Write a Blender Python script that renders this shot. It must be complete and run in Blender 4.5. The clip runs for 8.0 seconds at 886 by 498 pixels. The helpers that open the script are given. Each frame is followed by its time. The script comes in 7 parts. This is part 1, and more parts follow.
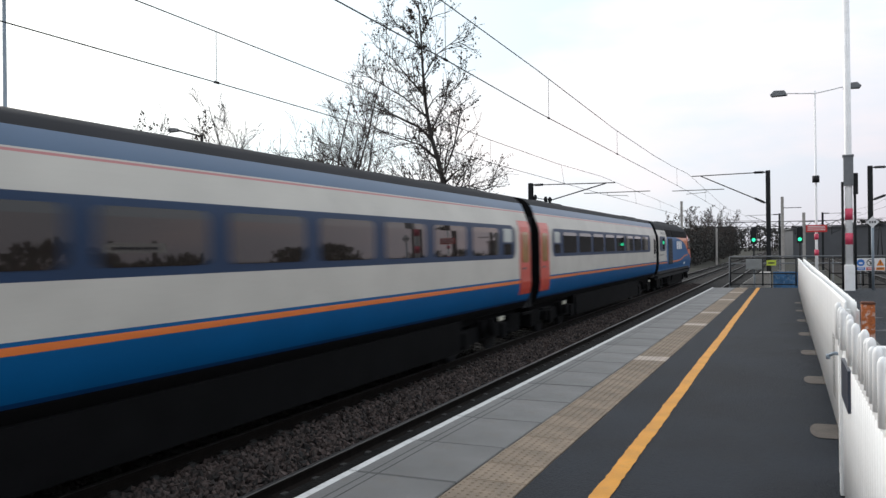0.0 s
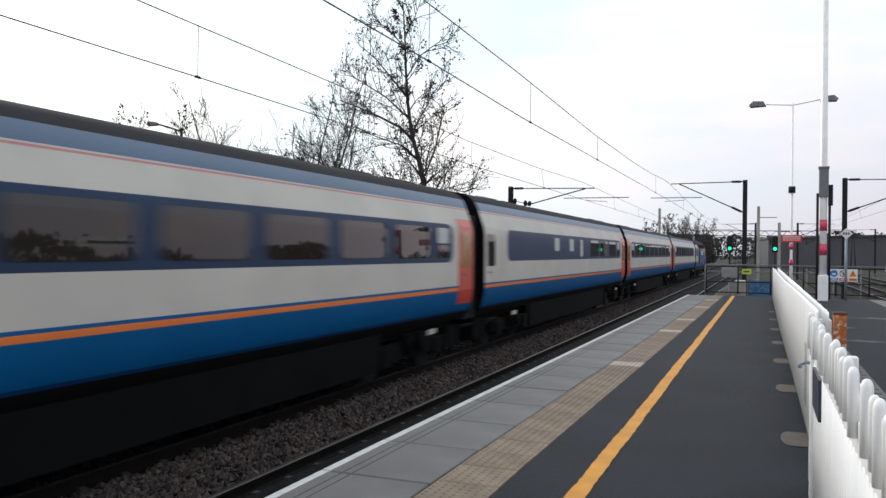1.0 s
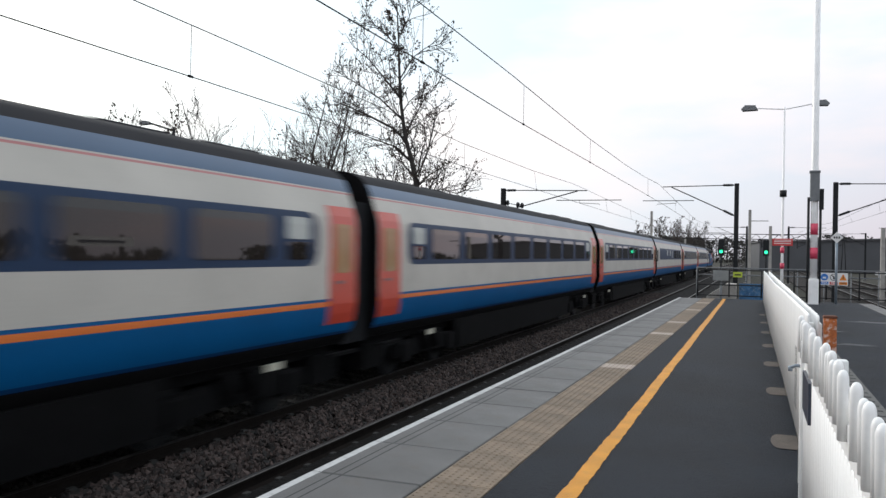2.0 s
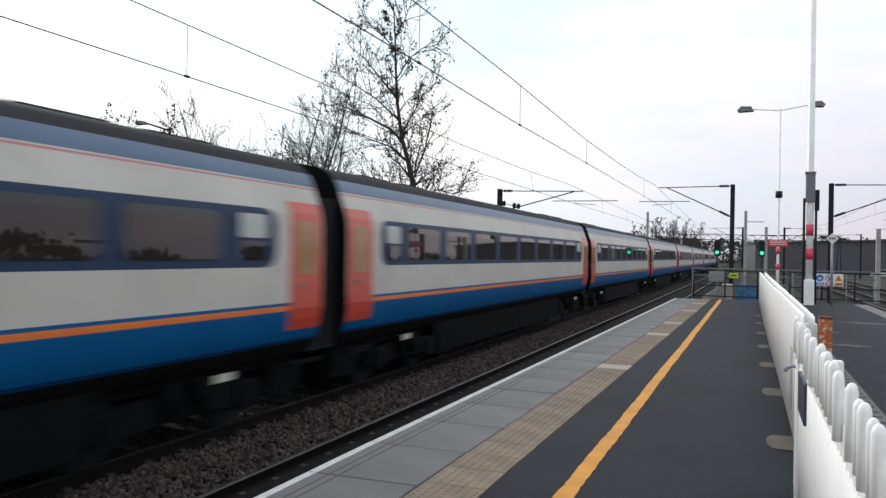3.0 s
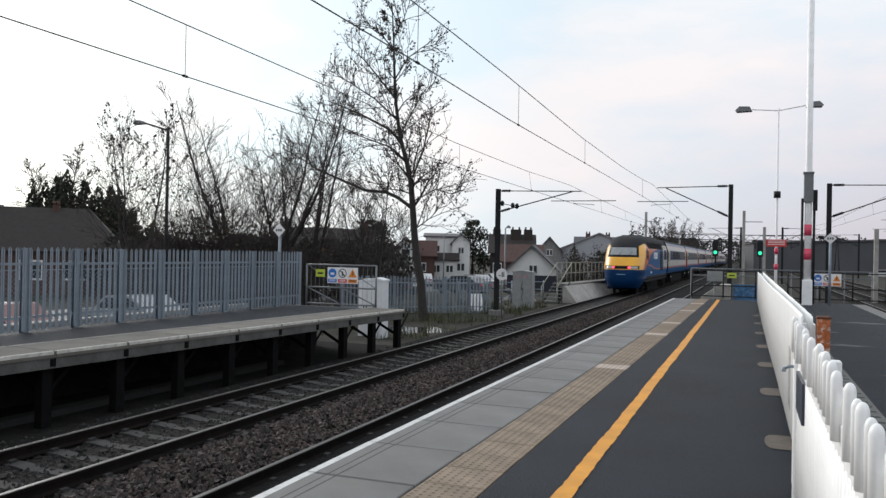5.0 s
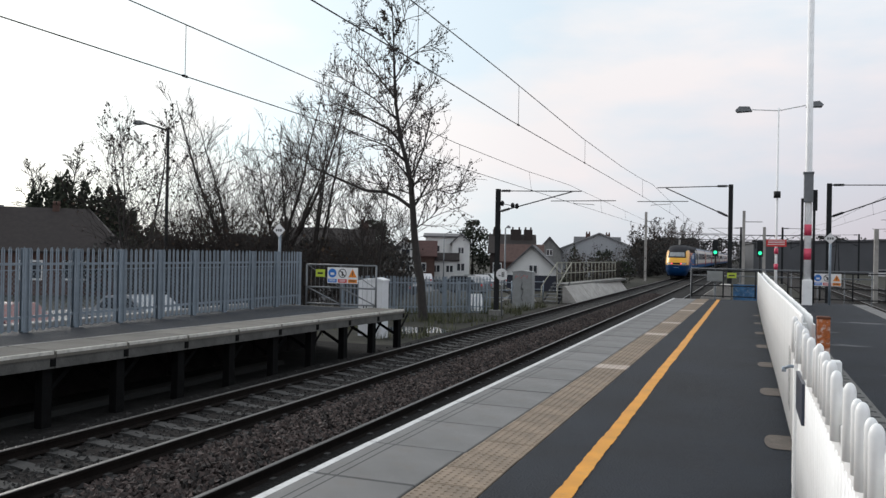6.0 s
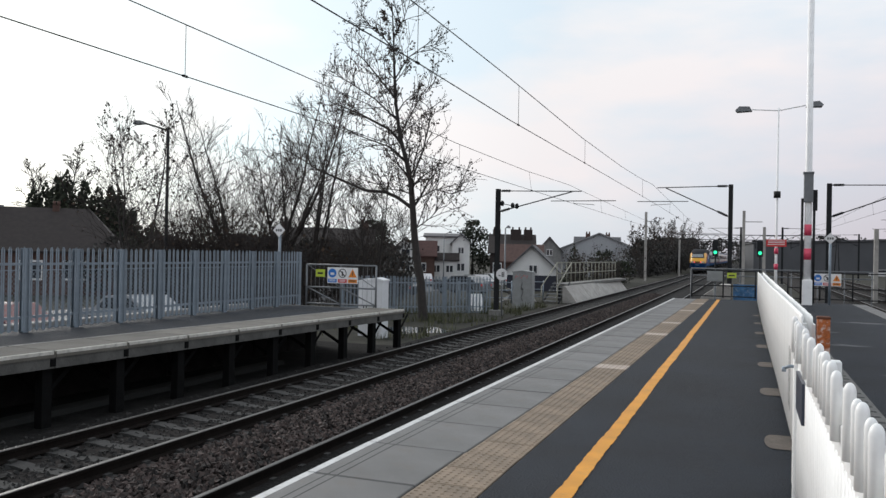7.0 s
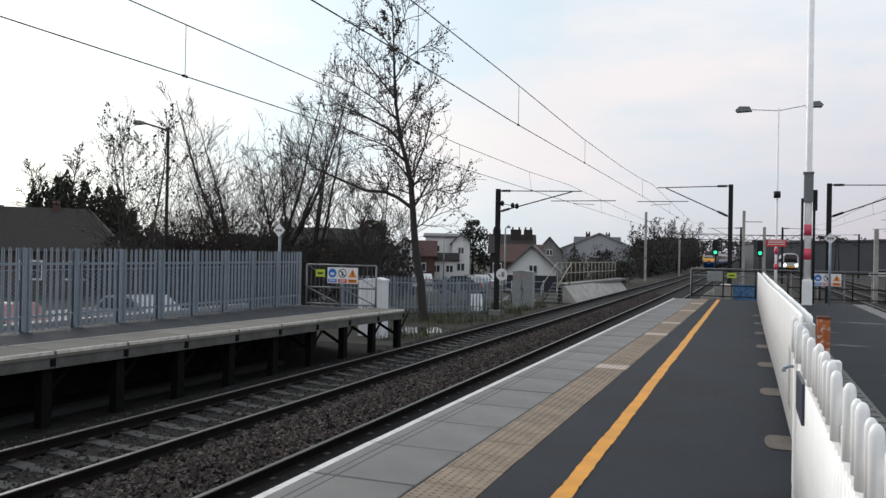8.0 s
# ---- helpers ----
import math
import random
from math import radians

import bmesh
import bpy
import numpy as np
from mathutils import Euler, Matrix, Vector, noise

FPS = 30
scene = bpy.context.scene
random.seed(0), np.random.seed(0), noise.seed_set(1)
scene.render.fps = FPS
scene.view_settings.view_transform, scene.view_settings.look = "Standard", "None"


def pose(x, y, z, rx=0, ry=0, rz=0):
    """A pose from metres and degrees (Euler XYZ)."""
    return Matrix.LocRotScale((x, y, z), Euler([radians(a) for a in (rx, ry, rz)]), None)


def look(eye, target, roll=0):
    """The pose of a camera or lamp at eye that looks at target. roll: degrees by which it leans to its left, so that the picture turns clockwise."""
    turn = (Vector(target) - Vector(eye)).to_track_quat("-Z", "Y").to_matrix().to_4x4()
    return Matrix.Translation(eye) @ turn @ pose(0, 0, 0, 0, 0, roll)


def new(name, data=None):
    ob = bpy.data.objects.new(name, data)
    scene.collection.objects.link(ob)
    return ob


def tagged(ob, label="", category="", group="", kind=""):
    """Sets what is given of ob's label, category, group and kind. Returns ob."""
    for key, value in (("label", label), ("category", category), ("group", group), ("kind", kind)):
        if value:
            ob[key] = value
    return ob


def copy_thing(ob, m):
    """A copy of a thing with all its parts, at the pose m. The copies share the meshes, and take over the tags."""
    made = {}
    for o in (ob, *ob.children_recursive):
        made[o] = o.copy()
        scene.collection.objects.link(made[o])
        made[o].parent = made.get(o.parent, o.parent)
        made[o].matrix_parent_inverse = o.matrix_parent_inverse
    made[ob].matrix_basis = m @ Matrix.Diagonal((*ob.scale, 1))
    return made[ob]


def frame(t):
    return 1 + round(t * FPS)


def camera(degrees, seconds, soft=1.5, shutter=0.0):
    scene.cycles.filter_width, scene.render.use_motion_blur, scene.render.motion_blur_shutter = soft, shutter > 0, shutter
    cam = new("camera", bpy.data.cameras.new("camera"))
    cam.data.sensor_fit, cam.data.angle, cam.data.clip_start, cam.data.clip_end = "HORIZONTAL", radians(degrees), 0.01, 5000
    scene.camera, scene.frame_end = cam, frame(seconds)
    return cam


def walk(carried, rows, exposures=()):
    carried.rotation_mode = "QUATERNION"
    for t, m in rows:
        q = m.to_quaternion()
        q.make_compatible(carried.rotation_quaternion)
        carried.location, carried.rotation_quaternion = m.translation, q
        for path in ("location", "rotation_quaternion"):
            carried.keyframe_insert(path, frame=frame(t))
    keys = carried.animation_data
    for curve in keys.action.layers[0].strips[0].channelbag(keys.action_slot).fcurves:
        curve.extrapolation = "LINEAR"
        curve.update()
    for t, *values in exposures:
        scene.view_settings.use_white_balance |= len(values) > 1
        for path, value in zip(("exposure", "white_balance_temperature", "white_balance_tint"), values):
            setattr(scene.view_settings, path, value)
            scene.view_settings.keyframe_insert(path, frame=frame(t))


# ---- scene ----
from functools import lru_cache

# ---- camera ----
EYE = (3.044, 0.0, 1.647)


def aim(turn, tilt, roll):
    """The camera's pose: degrees to the left of the track's line, upwards, and its lean."""
    a, b = radians(turn), radians(tilt)
    way = Vector((-math.sin(a) * math.cos(b), math.cos(a) * math.cos(b), math.sin(b)))
    return look(EYE, Vector(EYE) + way, roll)


cam = camera(57.44, 8.0, 1.45, 0.28)
walk(cam, [
    (0.0, aim(23.082, 0.017, -0.659)), (0.5, aim(22.192, 0.076, 0.131)), (1.0, aim(21.585, 0.118, 0.693)),
    (1.5, aim(21.247, 0.174, 0.966)), (2.2, aim(20.98, 0.235, 1.07)), (3.0, aim(20.787, 0.262, 1.119)), (3.5, aim(20.734, 0.253, 1.150)),
    (4.0, aim(20.715, 0.253, 1.150)), (4.5, aim(20.685, 0.256, 1.145)), (6.0, aim(20.674, 0.26, 1.131)), (8.0, aim(20.674, 0.26, 1.131)),
], exposures=[(0.0, 0.15), (3.5, 0.14), (4.0, 0.19), (4.5, 0.07), (6.0, -0.09), (8.0, -0.10)])

# ---- world and sun ----
SUN_TURN, SUN_RISE = 62.0, 22.0   # degrees left of the track's line, degrees up
world = bpy.data.worlds.new("overcast_dusk")
scene.world = world
world.use_nodes = True
wn, wl = world.node_tree.nodes, world.node_tree.links
wn.clear()


def wnode(kind, **inputs):
    n = wn.new(kind)
    for k, v in inputs.items():
        n.inputs[k.replace("_", " ")].default_value = v
    return n


w_out, w_bg = wn.new("ShaderNodeOutputWorld"), wn.new("ShaderNodeBackground")
w_sky = wn.new("ShaderNodeTexSky")
w_sky.sky_type, w_sky.sun_disc = "NISHITA", False
w_sky.sun_elevation, w_sky.sun_rotation = radians(SUN_RISE), radians(-SUN_TURN)
w_sky.dust_density, w_sky.air_density = 2.0, 1.0
w_co = wn.new("ShaderNodeTexCoord")
w_map = wn.new("ShaderNodeMapping")
w_map.inputs["Scale"].default_value = (1.0, 1.0, 3.2)
w_cloud = wnode("ShaderNodeTexNoise", Scale=2.1, Detail=7.0, Roughness=0.52)
w_ramp = wn.new("ShaderNodeValToRGB")
w_ramp.color_ramp.elements[0].position, w_ramp.color_ramp.elements[1].position = 0.43, 0.60
w_ramp.color_ramp.elements[0].color = (0, 0, 0, 1)
w_ramp.color_ramp.elements[1].color = (1, 1, 1, 1)
# the veil's brightness falls off away from the hidden sun
w_dot = wn.new("ShaderNodeVectorMath")
w_dot.operation = "DOT_PRODUCT"
sa, sb = radians(SUN_TURN), radians(14)
w_dot.inputs[1].default_value = (-math.sin(sa) * math.cos(sb), math.cos(sa) * math.cos(sb), math.sin(sb))
w_fall = wn.new("ShaderNodeMapRange")
w_fall.inputs["From Min"].default_value, w_fall.inputs["From Max"].default_value = -0.6, 1.0
w_glow = wn.new("ShaderNodeValToRGB")
w_glow.color_ramp.elements[0].color = (1.14, 1.125, 1.15, 1)
w_glow.color_ramp.elements[0].position = 0.0
w_glow.color_ramp.elements[1].color = (1.32, 1.27, 1.21, 1)
w_glow.color_ramp.elements[1].position = 1.0
mid = w_glow.color_ramp.elements.new(0.80)
mid.color = (1.0, 0.98, 0.99, 1)
mid = w_glow.color_ramp.elements.new(0.93)
mid.color = (1.16, 1.12, 1.10, 1)
w_blue = wn.new("ShaderNodeMix")
w_blue.data_type = "RGBA"
w_gain = wn.new("ShaderNodeVectorMath")
w_gain.operation = "SCALE"
w_gain.inputs["Scale"].default_value = 0.10
w_clear = wn.new("ShaderNodeVectorMath")
w_clear.operation = "MULTIPLY"
w_clear.inputs[1].default_value = (0.87, 1.03, 1.12)
w_mix = wn.new("ShaderNodeMix")
w_mix.data_type = "RGBA"
wl.new(w_co.outputs["Generated"], w_map.inputs["Vector"])
wl.new(w_map.outputs["Vector"], w_cloud.inputs["Vector"])
wl.new(w_cloud.outputs["Fac"], w_ramp.inputs["Fac"])
wl.new(w_co.outputs["Generated"], w_dot.inputs[0])
wl.new(w_dot.outputs["Value"], w_fall.inputs["Value"])
wl.new(w_fall.outputs["Result"], w_glow.inputs["Fac"])
wl.new(w_sky.outputs["Color"], w_gain.inputs[0])
wl.new(w_glow.outputs["Color"], w_clear.inputs[0])
wl.new(w_gain.outputs["Vector"], w_blue.inputs["A"])
wl.new(w_clear.outputs["Vector"], w_blue.inputs["B"])
w_blue.inputs["Factor"].default_value = 0.82
wl.new(w_ramp.outputs["Color"], w_mix.inputs["Factor"])
wl.new(w_blue.outputs["Result"], w_mix.inputs["A"])
wl.new(w_glow.outputs["Color"], w_mix.inputs["B"])
# a dull pinkish haze low in the sky
w_sep = wn.new("ShaderNodeSeparateXYZ")
w_low = wn.new("ShaderNodeMapRange")
w_low.inputs["From Min"].default_value, w_low.inputs["From Max"].default_value = 0.02, 0.30
w_low.inputs["To Min"].default_value, w_low.inputs["To Max"].default_value = 1.0, 0.0
w_haze = wn.new("ShaderNodeMix")
w_haze.data_type, w_haze.blend_type = "RGBA", "MULTIPLY"
w_haze.inputs["B"].default_value = (0.85, 0.69, 0.70, 1)
wl.new(w_co.outputs["Generated"], w_sep.inputs["Vector"])
wl.new(w_sep.outputs["Z"], w_low.inputs["Value"])
w_side = wn.new("ShaderNodeMapRange")
w_side.inputs["From Min"].default_value, w_side.inputs["From Max"].default_value = 0.58, 0.86
w_side.inputs["To Min"].default_value, w_side.inputs["To Max"].default_value = 1.0, 0.0
w_both = wn.new("ShaderNodeMath")
w_both.operation = "MULTIPLY"
wl.new(w_fall.outputs["Result"], w_side.inputs["Value"])
wl.new(w_low.outputs["Result"], w_both.inputs[0])
wl.new(w_side.outputs["Result"], w_both.inputs[1])
wl.new(w_both.outputs["Value"], w_haze.inputs["Factor"])
wl.new(w_mix.outputs["Result"], w_haze.inputs["A"])
wl.new(w_haze.outputs["Result"], w_bg.inputs["Color"])
wl.new(w_bg.outputs["Background"], w_out.inputs["Surface"])
w_bg.inputs["Strength"].default_value = 1.0

sun = new("sun", bpy.data.lights.new("sun", "SUN"))
sun.data.energy, sun.data.angle, sun.data.color = 2.2, radians(28), (1.0, 0.97, 0.94)
sun.matrix_world = look((0, 0, 50), Vector((0, 0, 50)) - Vector((-math.sin(sa), math.cos(sa), math.tan(radians(SUN_RISE)))))


# ---- materials ----
@lru_cache(maxsize=None)
def mat(name, color, rough=0.7, metal=0.0, var=0.25, scale=3.0, bump=0.0, bscale=40.0, spread=0.0, dirt=0.0, dirt_color=(0.05, 0.045, 0.04), spec=0.5, coat=0.0):
    """Paint or stone: colour with stains (scale) and grain (bscale), relief, and some spread from piece to piece."""
    m = bpy.data.materials.new(name)
    m.use_nodes = True
    n, l = m.node_tree.nodes, m.node_tree.links
    b = n["Principled BSDF"]
    b.inputs["Roughness"].default_value, b.inputs["Metallic"].default_value = rough, metal
    b.inputs["Specular IOR Level"].default_value, b.inputs["Coat Weight"].default_value = spec, coat
    co = n.new("ShaderNodeTexCoord")
    big, fine = n.new("ShaderNodeTexNoise"), n.new("ShaderNodeTexNoise")
    big.inputs["Scale"].default_value, big.inputs["Detail"].default_value = scale, 6.0
    fine.inputs["Scale"].default_value, fine.inputs["Detail"].default_value = bscale, 3.0
    l.new(co.outputs["Object"], big.inputs["Vector"]), l.new(co.outputs["Object"], fine.inputs["Vector"])
    add = n.new("ShaderNodeMath")
    add.operation = "MULTIPLY_ADD"
    l.new(fine.outputs["Fac"], add.inputs[0])
    add.inputs[1].default_value = 0.6
    l.new(big.outputs["Fac"], add.inputs[2])
    rng = n.new("ShaderNodeMapRange")
    rng.inputs["From Min"].default_value, rng.inputs["From Max"].default_value = 0.5, 1.1
    rng.inputs["To Min"].default_value, rng.inputs["To Max"].default_value = 1 - var, 1 + var
    l.new(add.outputs[0], rng.inputs["Value"])
    val = rng.outputs["Result"]
    if spread:
        info, r2, mul = n.new("ShaderNodeObjectInfo"), n.new("ShaderNodeMapRange"), n.new("ShaderNodeMath")
        r2.inputs["To Min"].default_value, r2.inputs["To Max"].default_value = 1 - spread, 1 + spread
        mul.operation = "MULTIPLY"
        l.new(info.outputs["Random"], r2.inputs["Value"])
        l.new(r2.outputs["Result"], mul.inputs[0]), l.new(val, mul.inputs[1])
        val = mul.outputs[0]
    sc = n.new("ShaderNodeVectorMath")
    sc.operation = "SCALE"
    sc.inputs[0].default_value = color
    l.new(val, sc.inputs["Scale"])
    col = sc.outputs["Vector"]
    if dirt:
        d, dr, mx = n.new("ShaderNodeTexNoise"), n.new("ShaderNodeMapRange"), n.new("ShaderNodeMix")
        d.inputs["Scale"].default_value, d.inputs["Detail"].default_value, d.inputs["Roughness"].default_value = scale * 2.7, 8.0, 0.65
        l.new(co.outputs["Object"], d.inputs["Vector"])
        dr.inputs["From Min"].default_value, dr.inputs["From Max"].default_value = 0.52, 0.70
        dr.inputs["To Max"].default_value = dirt
        l.new(d.outputs["Fac"], dr.inputs["Value"])
        mx.data_type = "RGBA"
        l.new(dr.outputs["Result"], mx.inputs["Factor"]), l.new(col, mx.inputs["A"])
        mx.inputs["B"].default_value = (*dirt_color, 1)
        col = mx.outputs["Result"]
    l.new(col, b.inputs["Base Color"])
    if bump:
        bp = n.new("ShaderNodeBump")
        bp.inputs["Strength"].default_value, bp.inputs["Distance"].default_value = bump, 0.02
        l.new(fine.outputs["Fac"], bp.inputs["Height"]), l.new(bp.outputs["Normal"], b.inputs["Normal"])
    return m


@lru_cache(maxsize=None)
def island_mat(name, dark, light, rough=0.85):
    """Loose pieces joined in one mesh: each island has its own shade between two colours."""
    m = bpy.data.materials.new(name)
    m.use_nodes = True
    n, l = m.node_tree.nodes, m.node_tree.links
    g, r, t = n.new("ShaderNodeNewGeometry"), n.new("ShaderNodeValToRGB"), n.new("ShaderNodeTexNoise")
    t.inputs["Scale"].default_value = 30.0
    r.color_ramp.elements[0].color, r.color_ramp.elements[1].color = (*dark, 1), (*light, 1)
    mx = n.new("ShaderNodeMix")
    mx.data_type, mx.blend_type = "RGBA", "MULTIPLY"
    mx.inputs["Factor"].default_value = 0.5
    l.new(g.outputs["Random Per Island"], r.inputs["Fac"])
    l.new(r.outputs["Color"], mx.inputs["A"]), l.new(t.outputs["Fac"], mx.inputs["B"])
    l.new(mx.outputs["Result"], n["Principled BSDF"].inputs["Base Color"])
    n["Principled BSDF"].inputs["Roughness"].default_value = rough
    return m


@lru_cache(maxsize=None)
def glow(name, color, strength):
    m = bpy.data.materials.new(name)
    m.use_nodes = True
    b = m.node_tree.nodes["Principled BSDF"]
    b.inputs["Base Color"].default_value = b.inputs["Emission Color"].default_value = (*color, 1)
    b.inputs["Emission Strength"].default_value = strength
    return m


ASPHALT = mat("asphalt", (0.0112, 0.0150, 0.0215), 0.70, var=0.60, scale=0.7, bump=0.9, bscale=55.0, dirt=0.55, dirt_color=(0.012, 0.0135, 0.0165), spec=0.20)
ASPHALT_WORN = mat("worn_asphalt", (0.034, 0.038, 0.045), 0.55, var=0.35, scale=0.6, bump=0.5, bscale=140.0, dirt=0.35, dirt_color=(0.14, 0.14, 0.145))
COPING = mat("coping_concrete", (0.116, 0.115, 0.114), 0.58, var=0.40, scale=1.3, bump=0.35, bscale=120.0, spread=0.14, dirt=0.6, dirt_color=(0.105, 0.088, 0.074))
TACTILE = mat("buff_tactile", (0.205, 0.156, 0.112), 0.75, var=0.34, scale=4.0, bump=0.3, bscale=150.0, spread=0.10, dirt=0.4, dirt_color=(0.14, 0.11, 0.09))
TACTILE_PALE = mat("pale_tactile", (0.42, 0.35, 0.30), 0.75, var=0.2, scale=4.0, bump=0.3, bscale=150.0, spread=0.06)
WHITE_LINE = mat("white_line_paint", (0.52, 0.52, 0.52), 0.6, var=0.2, scale=5.0, dirt=0.55, dirt_color=(0.22, 0.22, 0.21))
YELLOW_LINE = mat("yellow_line_paint", (0.600, 0.256, 0.014), 0.6, var=0.22, scale=3.0, bump=0.3, bscale=120.0, dirt=0.4, dirt_color=(0.30, 0.17, 0.05))
PATCH = mat("patch_mortar", (0.105, 0.088, 0.074), 0.8, var=0.3, scale=6.0, bump=0.4)
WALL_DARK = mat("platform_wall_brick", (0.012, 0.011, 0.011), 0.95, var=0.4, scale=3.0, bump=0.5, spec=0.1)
BALLAST_BED = mat("ballast_bed", (0.020, 0.017, 0.016), 0.95, var=0.65, scale=9.0, bump=1.0, bscale=22.0, spec=0.15)
STONES = island_mat("ballast_stone", (0.003, 0.0024, 0.0023), (0.104, 0.073, 0.065))
GRIMY_STONES = island_mat("grimy_stone", (0.003, 0.0028, 0.0027), (0.038, 0.034, 0.032))
EDGE_DARK = mat("grimy_edge_beam", (0.085, 0.083, 0.078), 0.9, var=0.4, scale=1.8, bump=0.4, dirt=0.5, dirt_color=(0.03, 0.029, 0.027))
COPING_OLD = mat("stained_coping", (0.130, 0.120, 0.104), 0.85, var=0.35, scale=1.6, bump=0.4, dirt=0.55, dirt_color=(0.085, 0.082, 0.074), spread=0.15)
BLACK_STEEL = mat("black_steel", (0.006, 0.006, 0.0062), 0.85, var=0.4, scale=5.0, spec=0.08)
GROUND = mat("rough_ground", (0.034, 0.033, 0.027), 0.95, var=0.5, scale=0.7, bump=0.8, bscale=8.0, dirt=0.6, dirt_color=(0.030, 0.034, 0.020), spec=0.15)
SLEEPER = mat("concrete_sleeper", (0.028, 0.027, 0.0262), 0.85, var=0.3, scale=3.0, bump=0.3, spread=0.2, dirt=0.5, dirt_color=(0.04, 0.034, 0.031))
RAIL_SIDE = mat("rusty_rail", (0.010, 0.0075, 0.0065), 0.9, var=0.35, scale=5.0, bump=0.3, spec=0.1)
RAIL_HEAD = mat("polished_rail_head", (0.095, 0.092, 0.09), 0.45, 0.85, var=0.15, scale=2.0)
FENCE_WHITE = mat("white_fence_paint", (0.88, 0.88, 0.87), 0.38, var=0.05, scale=2.5, dirt=0.10, dirt_color=(0.42, 0.40, 0.36), spread=0.03)
FENCE_CORE = mat("white_fence_board", (0.86, 0.86, 0.85), 0.5, var=0.06, scale=2.5, dirt=0.14, dirt_color=(0.42, 0.40, 0.36))
RUST = mat("rust_and_white_paint", (0.42, 0.12, 0.035), 0.85, var=0.5, scale=7.0, bump=0.6, dirt=1.0, dirt_color=(0.70, 0.68, 0.64))
GALV = mat("galvanised_steel", (0.205, 0.245, 0.285), 0.55, 0.35, var=0.18, scale=4.0, spread=0.10)
STEEL_DARK = mat("dark_steel", (0.015, 0.016, 0.018), 0.65, 0.0, spec=0.2, var=0.3, scale=5.0)
STEEL_GREY = mat("grey_steel", (0.16, 0.17, 0.18), 0.55, 0.3, var=0.2, scale=5.0)
STEEL_WHITE = mat("white_pole_paint", (0.84, 0.84, 0.84), 0.45, var=0.1, scale=2.0, dirt=0.2, dirt_color=(0.4, 0.4, 0.39))
RED_BAND = mat("red_band_paint", (0.58, 0.055, 0.11), 0.5, var=0.12)
CONCRETE = mat("pale_concrete", (0.33, 0.315, 0.295), 0.85, var=0.3, scale=1.6, bump=0.4, dirt=0.5, dirt_color=(0.14, 0.12, 0.11))
CONCRETE_DARK = mat("weathered_concrete", (0.15, 0.148, 0.14), 0.9, var=0.35, scale=1.8, bump=0.4, dirt=0.5, dirt_color=(0.07, 0.068, 0.06))
CABINET_WHITE = mat("white_cabinet_paint", (0.62, 0.63, 0.65), 0.5, var=0.08, dirt=0.2, dirt_color=(0.4, 0.4, 0.39))
CABINET_GREY = mat("grey_cabinet_paint", (0.24, 0.25, 0.25), 0.6, var=0.2, scale=3.0, dirt=0.4, dirt_color=(0.15, 0.14, 0.13))
RAIL_OLIVE = mat("olive_rail_paint", (0.22, 0.215, 0.175), 0.7, var=0.25, scale=4.0)
SIGN_WHITE = mat("sign_white", (0.72, 0.72, 0.72), 0.45, var=0.05)
SIGN_BLUE = mat("sign_blue", (0.02, 0.16, 0.52), 0.45, var=0.05)
SIGN_ORANGE = mat("sign_orange", (0.70, 0.22, 0.02), 0.45, var=0.05)
SIGN_RED = mat("sign_red", (0.55, 0.03, 0.03), 0.45, var=0.05)
SIGN_BLACK = mat("sign_black", (0.015, 0.015, 0.015), 0.5, var=0.05)
SIGN_LIME = mat("sign_lime", (0.45, 0.55, 0.05), 0.45, var=0.05)
BARK = mat("bark", (0.030, 0.026, 0.024), 0.95, var=0.35, scale=5.0, bump=0.6, bscale=25.0)
TWIG = mat("twig", (0.026, 0.020, 0.018), 0.95, var=0.3, scale=5.0)
LEAF_DRY = island_mat("withered_leaf", (0.028, 0.020, 0.016), (0.085, 0.055, 0.035))
# grey-brown winter twigs, with the haze over the woods mixed into the colour
LEAF_WOOD = island_mat("hazed_winter_leaf", (0.020, 0.020, 0.019), (0.075, 0.072, 0.066))
LEAF_GREEN = island_mat("evergreen_leaf", (0.010, 0.016, 0.010), (0.045, 0.055, 0.030))
GRASS = island_mat("grass_blade", (0.035, 0.045, 0.018), (0.12, 0.12, 0.055))
WATER = mat("puddle_water", (0.03, 0.032, 0.034), 0.06, var=0.1, spec=0.8)


# ---- mesh building ----
def box(bm, x0, y0, z0, x1, y1, z1, mi=0, m=None):
    co = [Vector(c) for c in ((x0, y0, z0), (x1, y0, z0), (x1, y1, z0), (x0, y1, z0), (x0, y0, z1), (x1, y0, z1), (x1, y1, z1), (x0, y1, z1))]
    v = [bm.verts.new(m @ c if m else c) for c in co]
    for f in ((3, 2, 1, 0), (4, 5, 6, 7), (0, 1, 5, 4), (1, 2, 6, 5), (2, 3, 7, 6), (3, 0, 4, 7)):
        bm.faces.new([v[i] for i in f]).material_index = mi


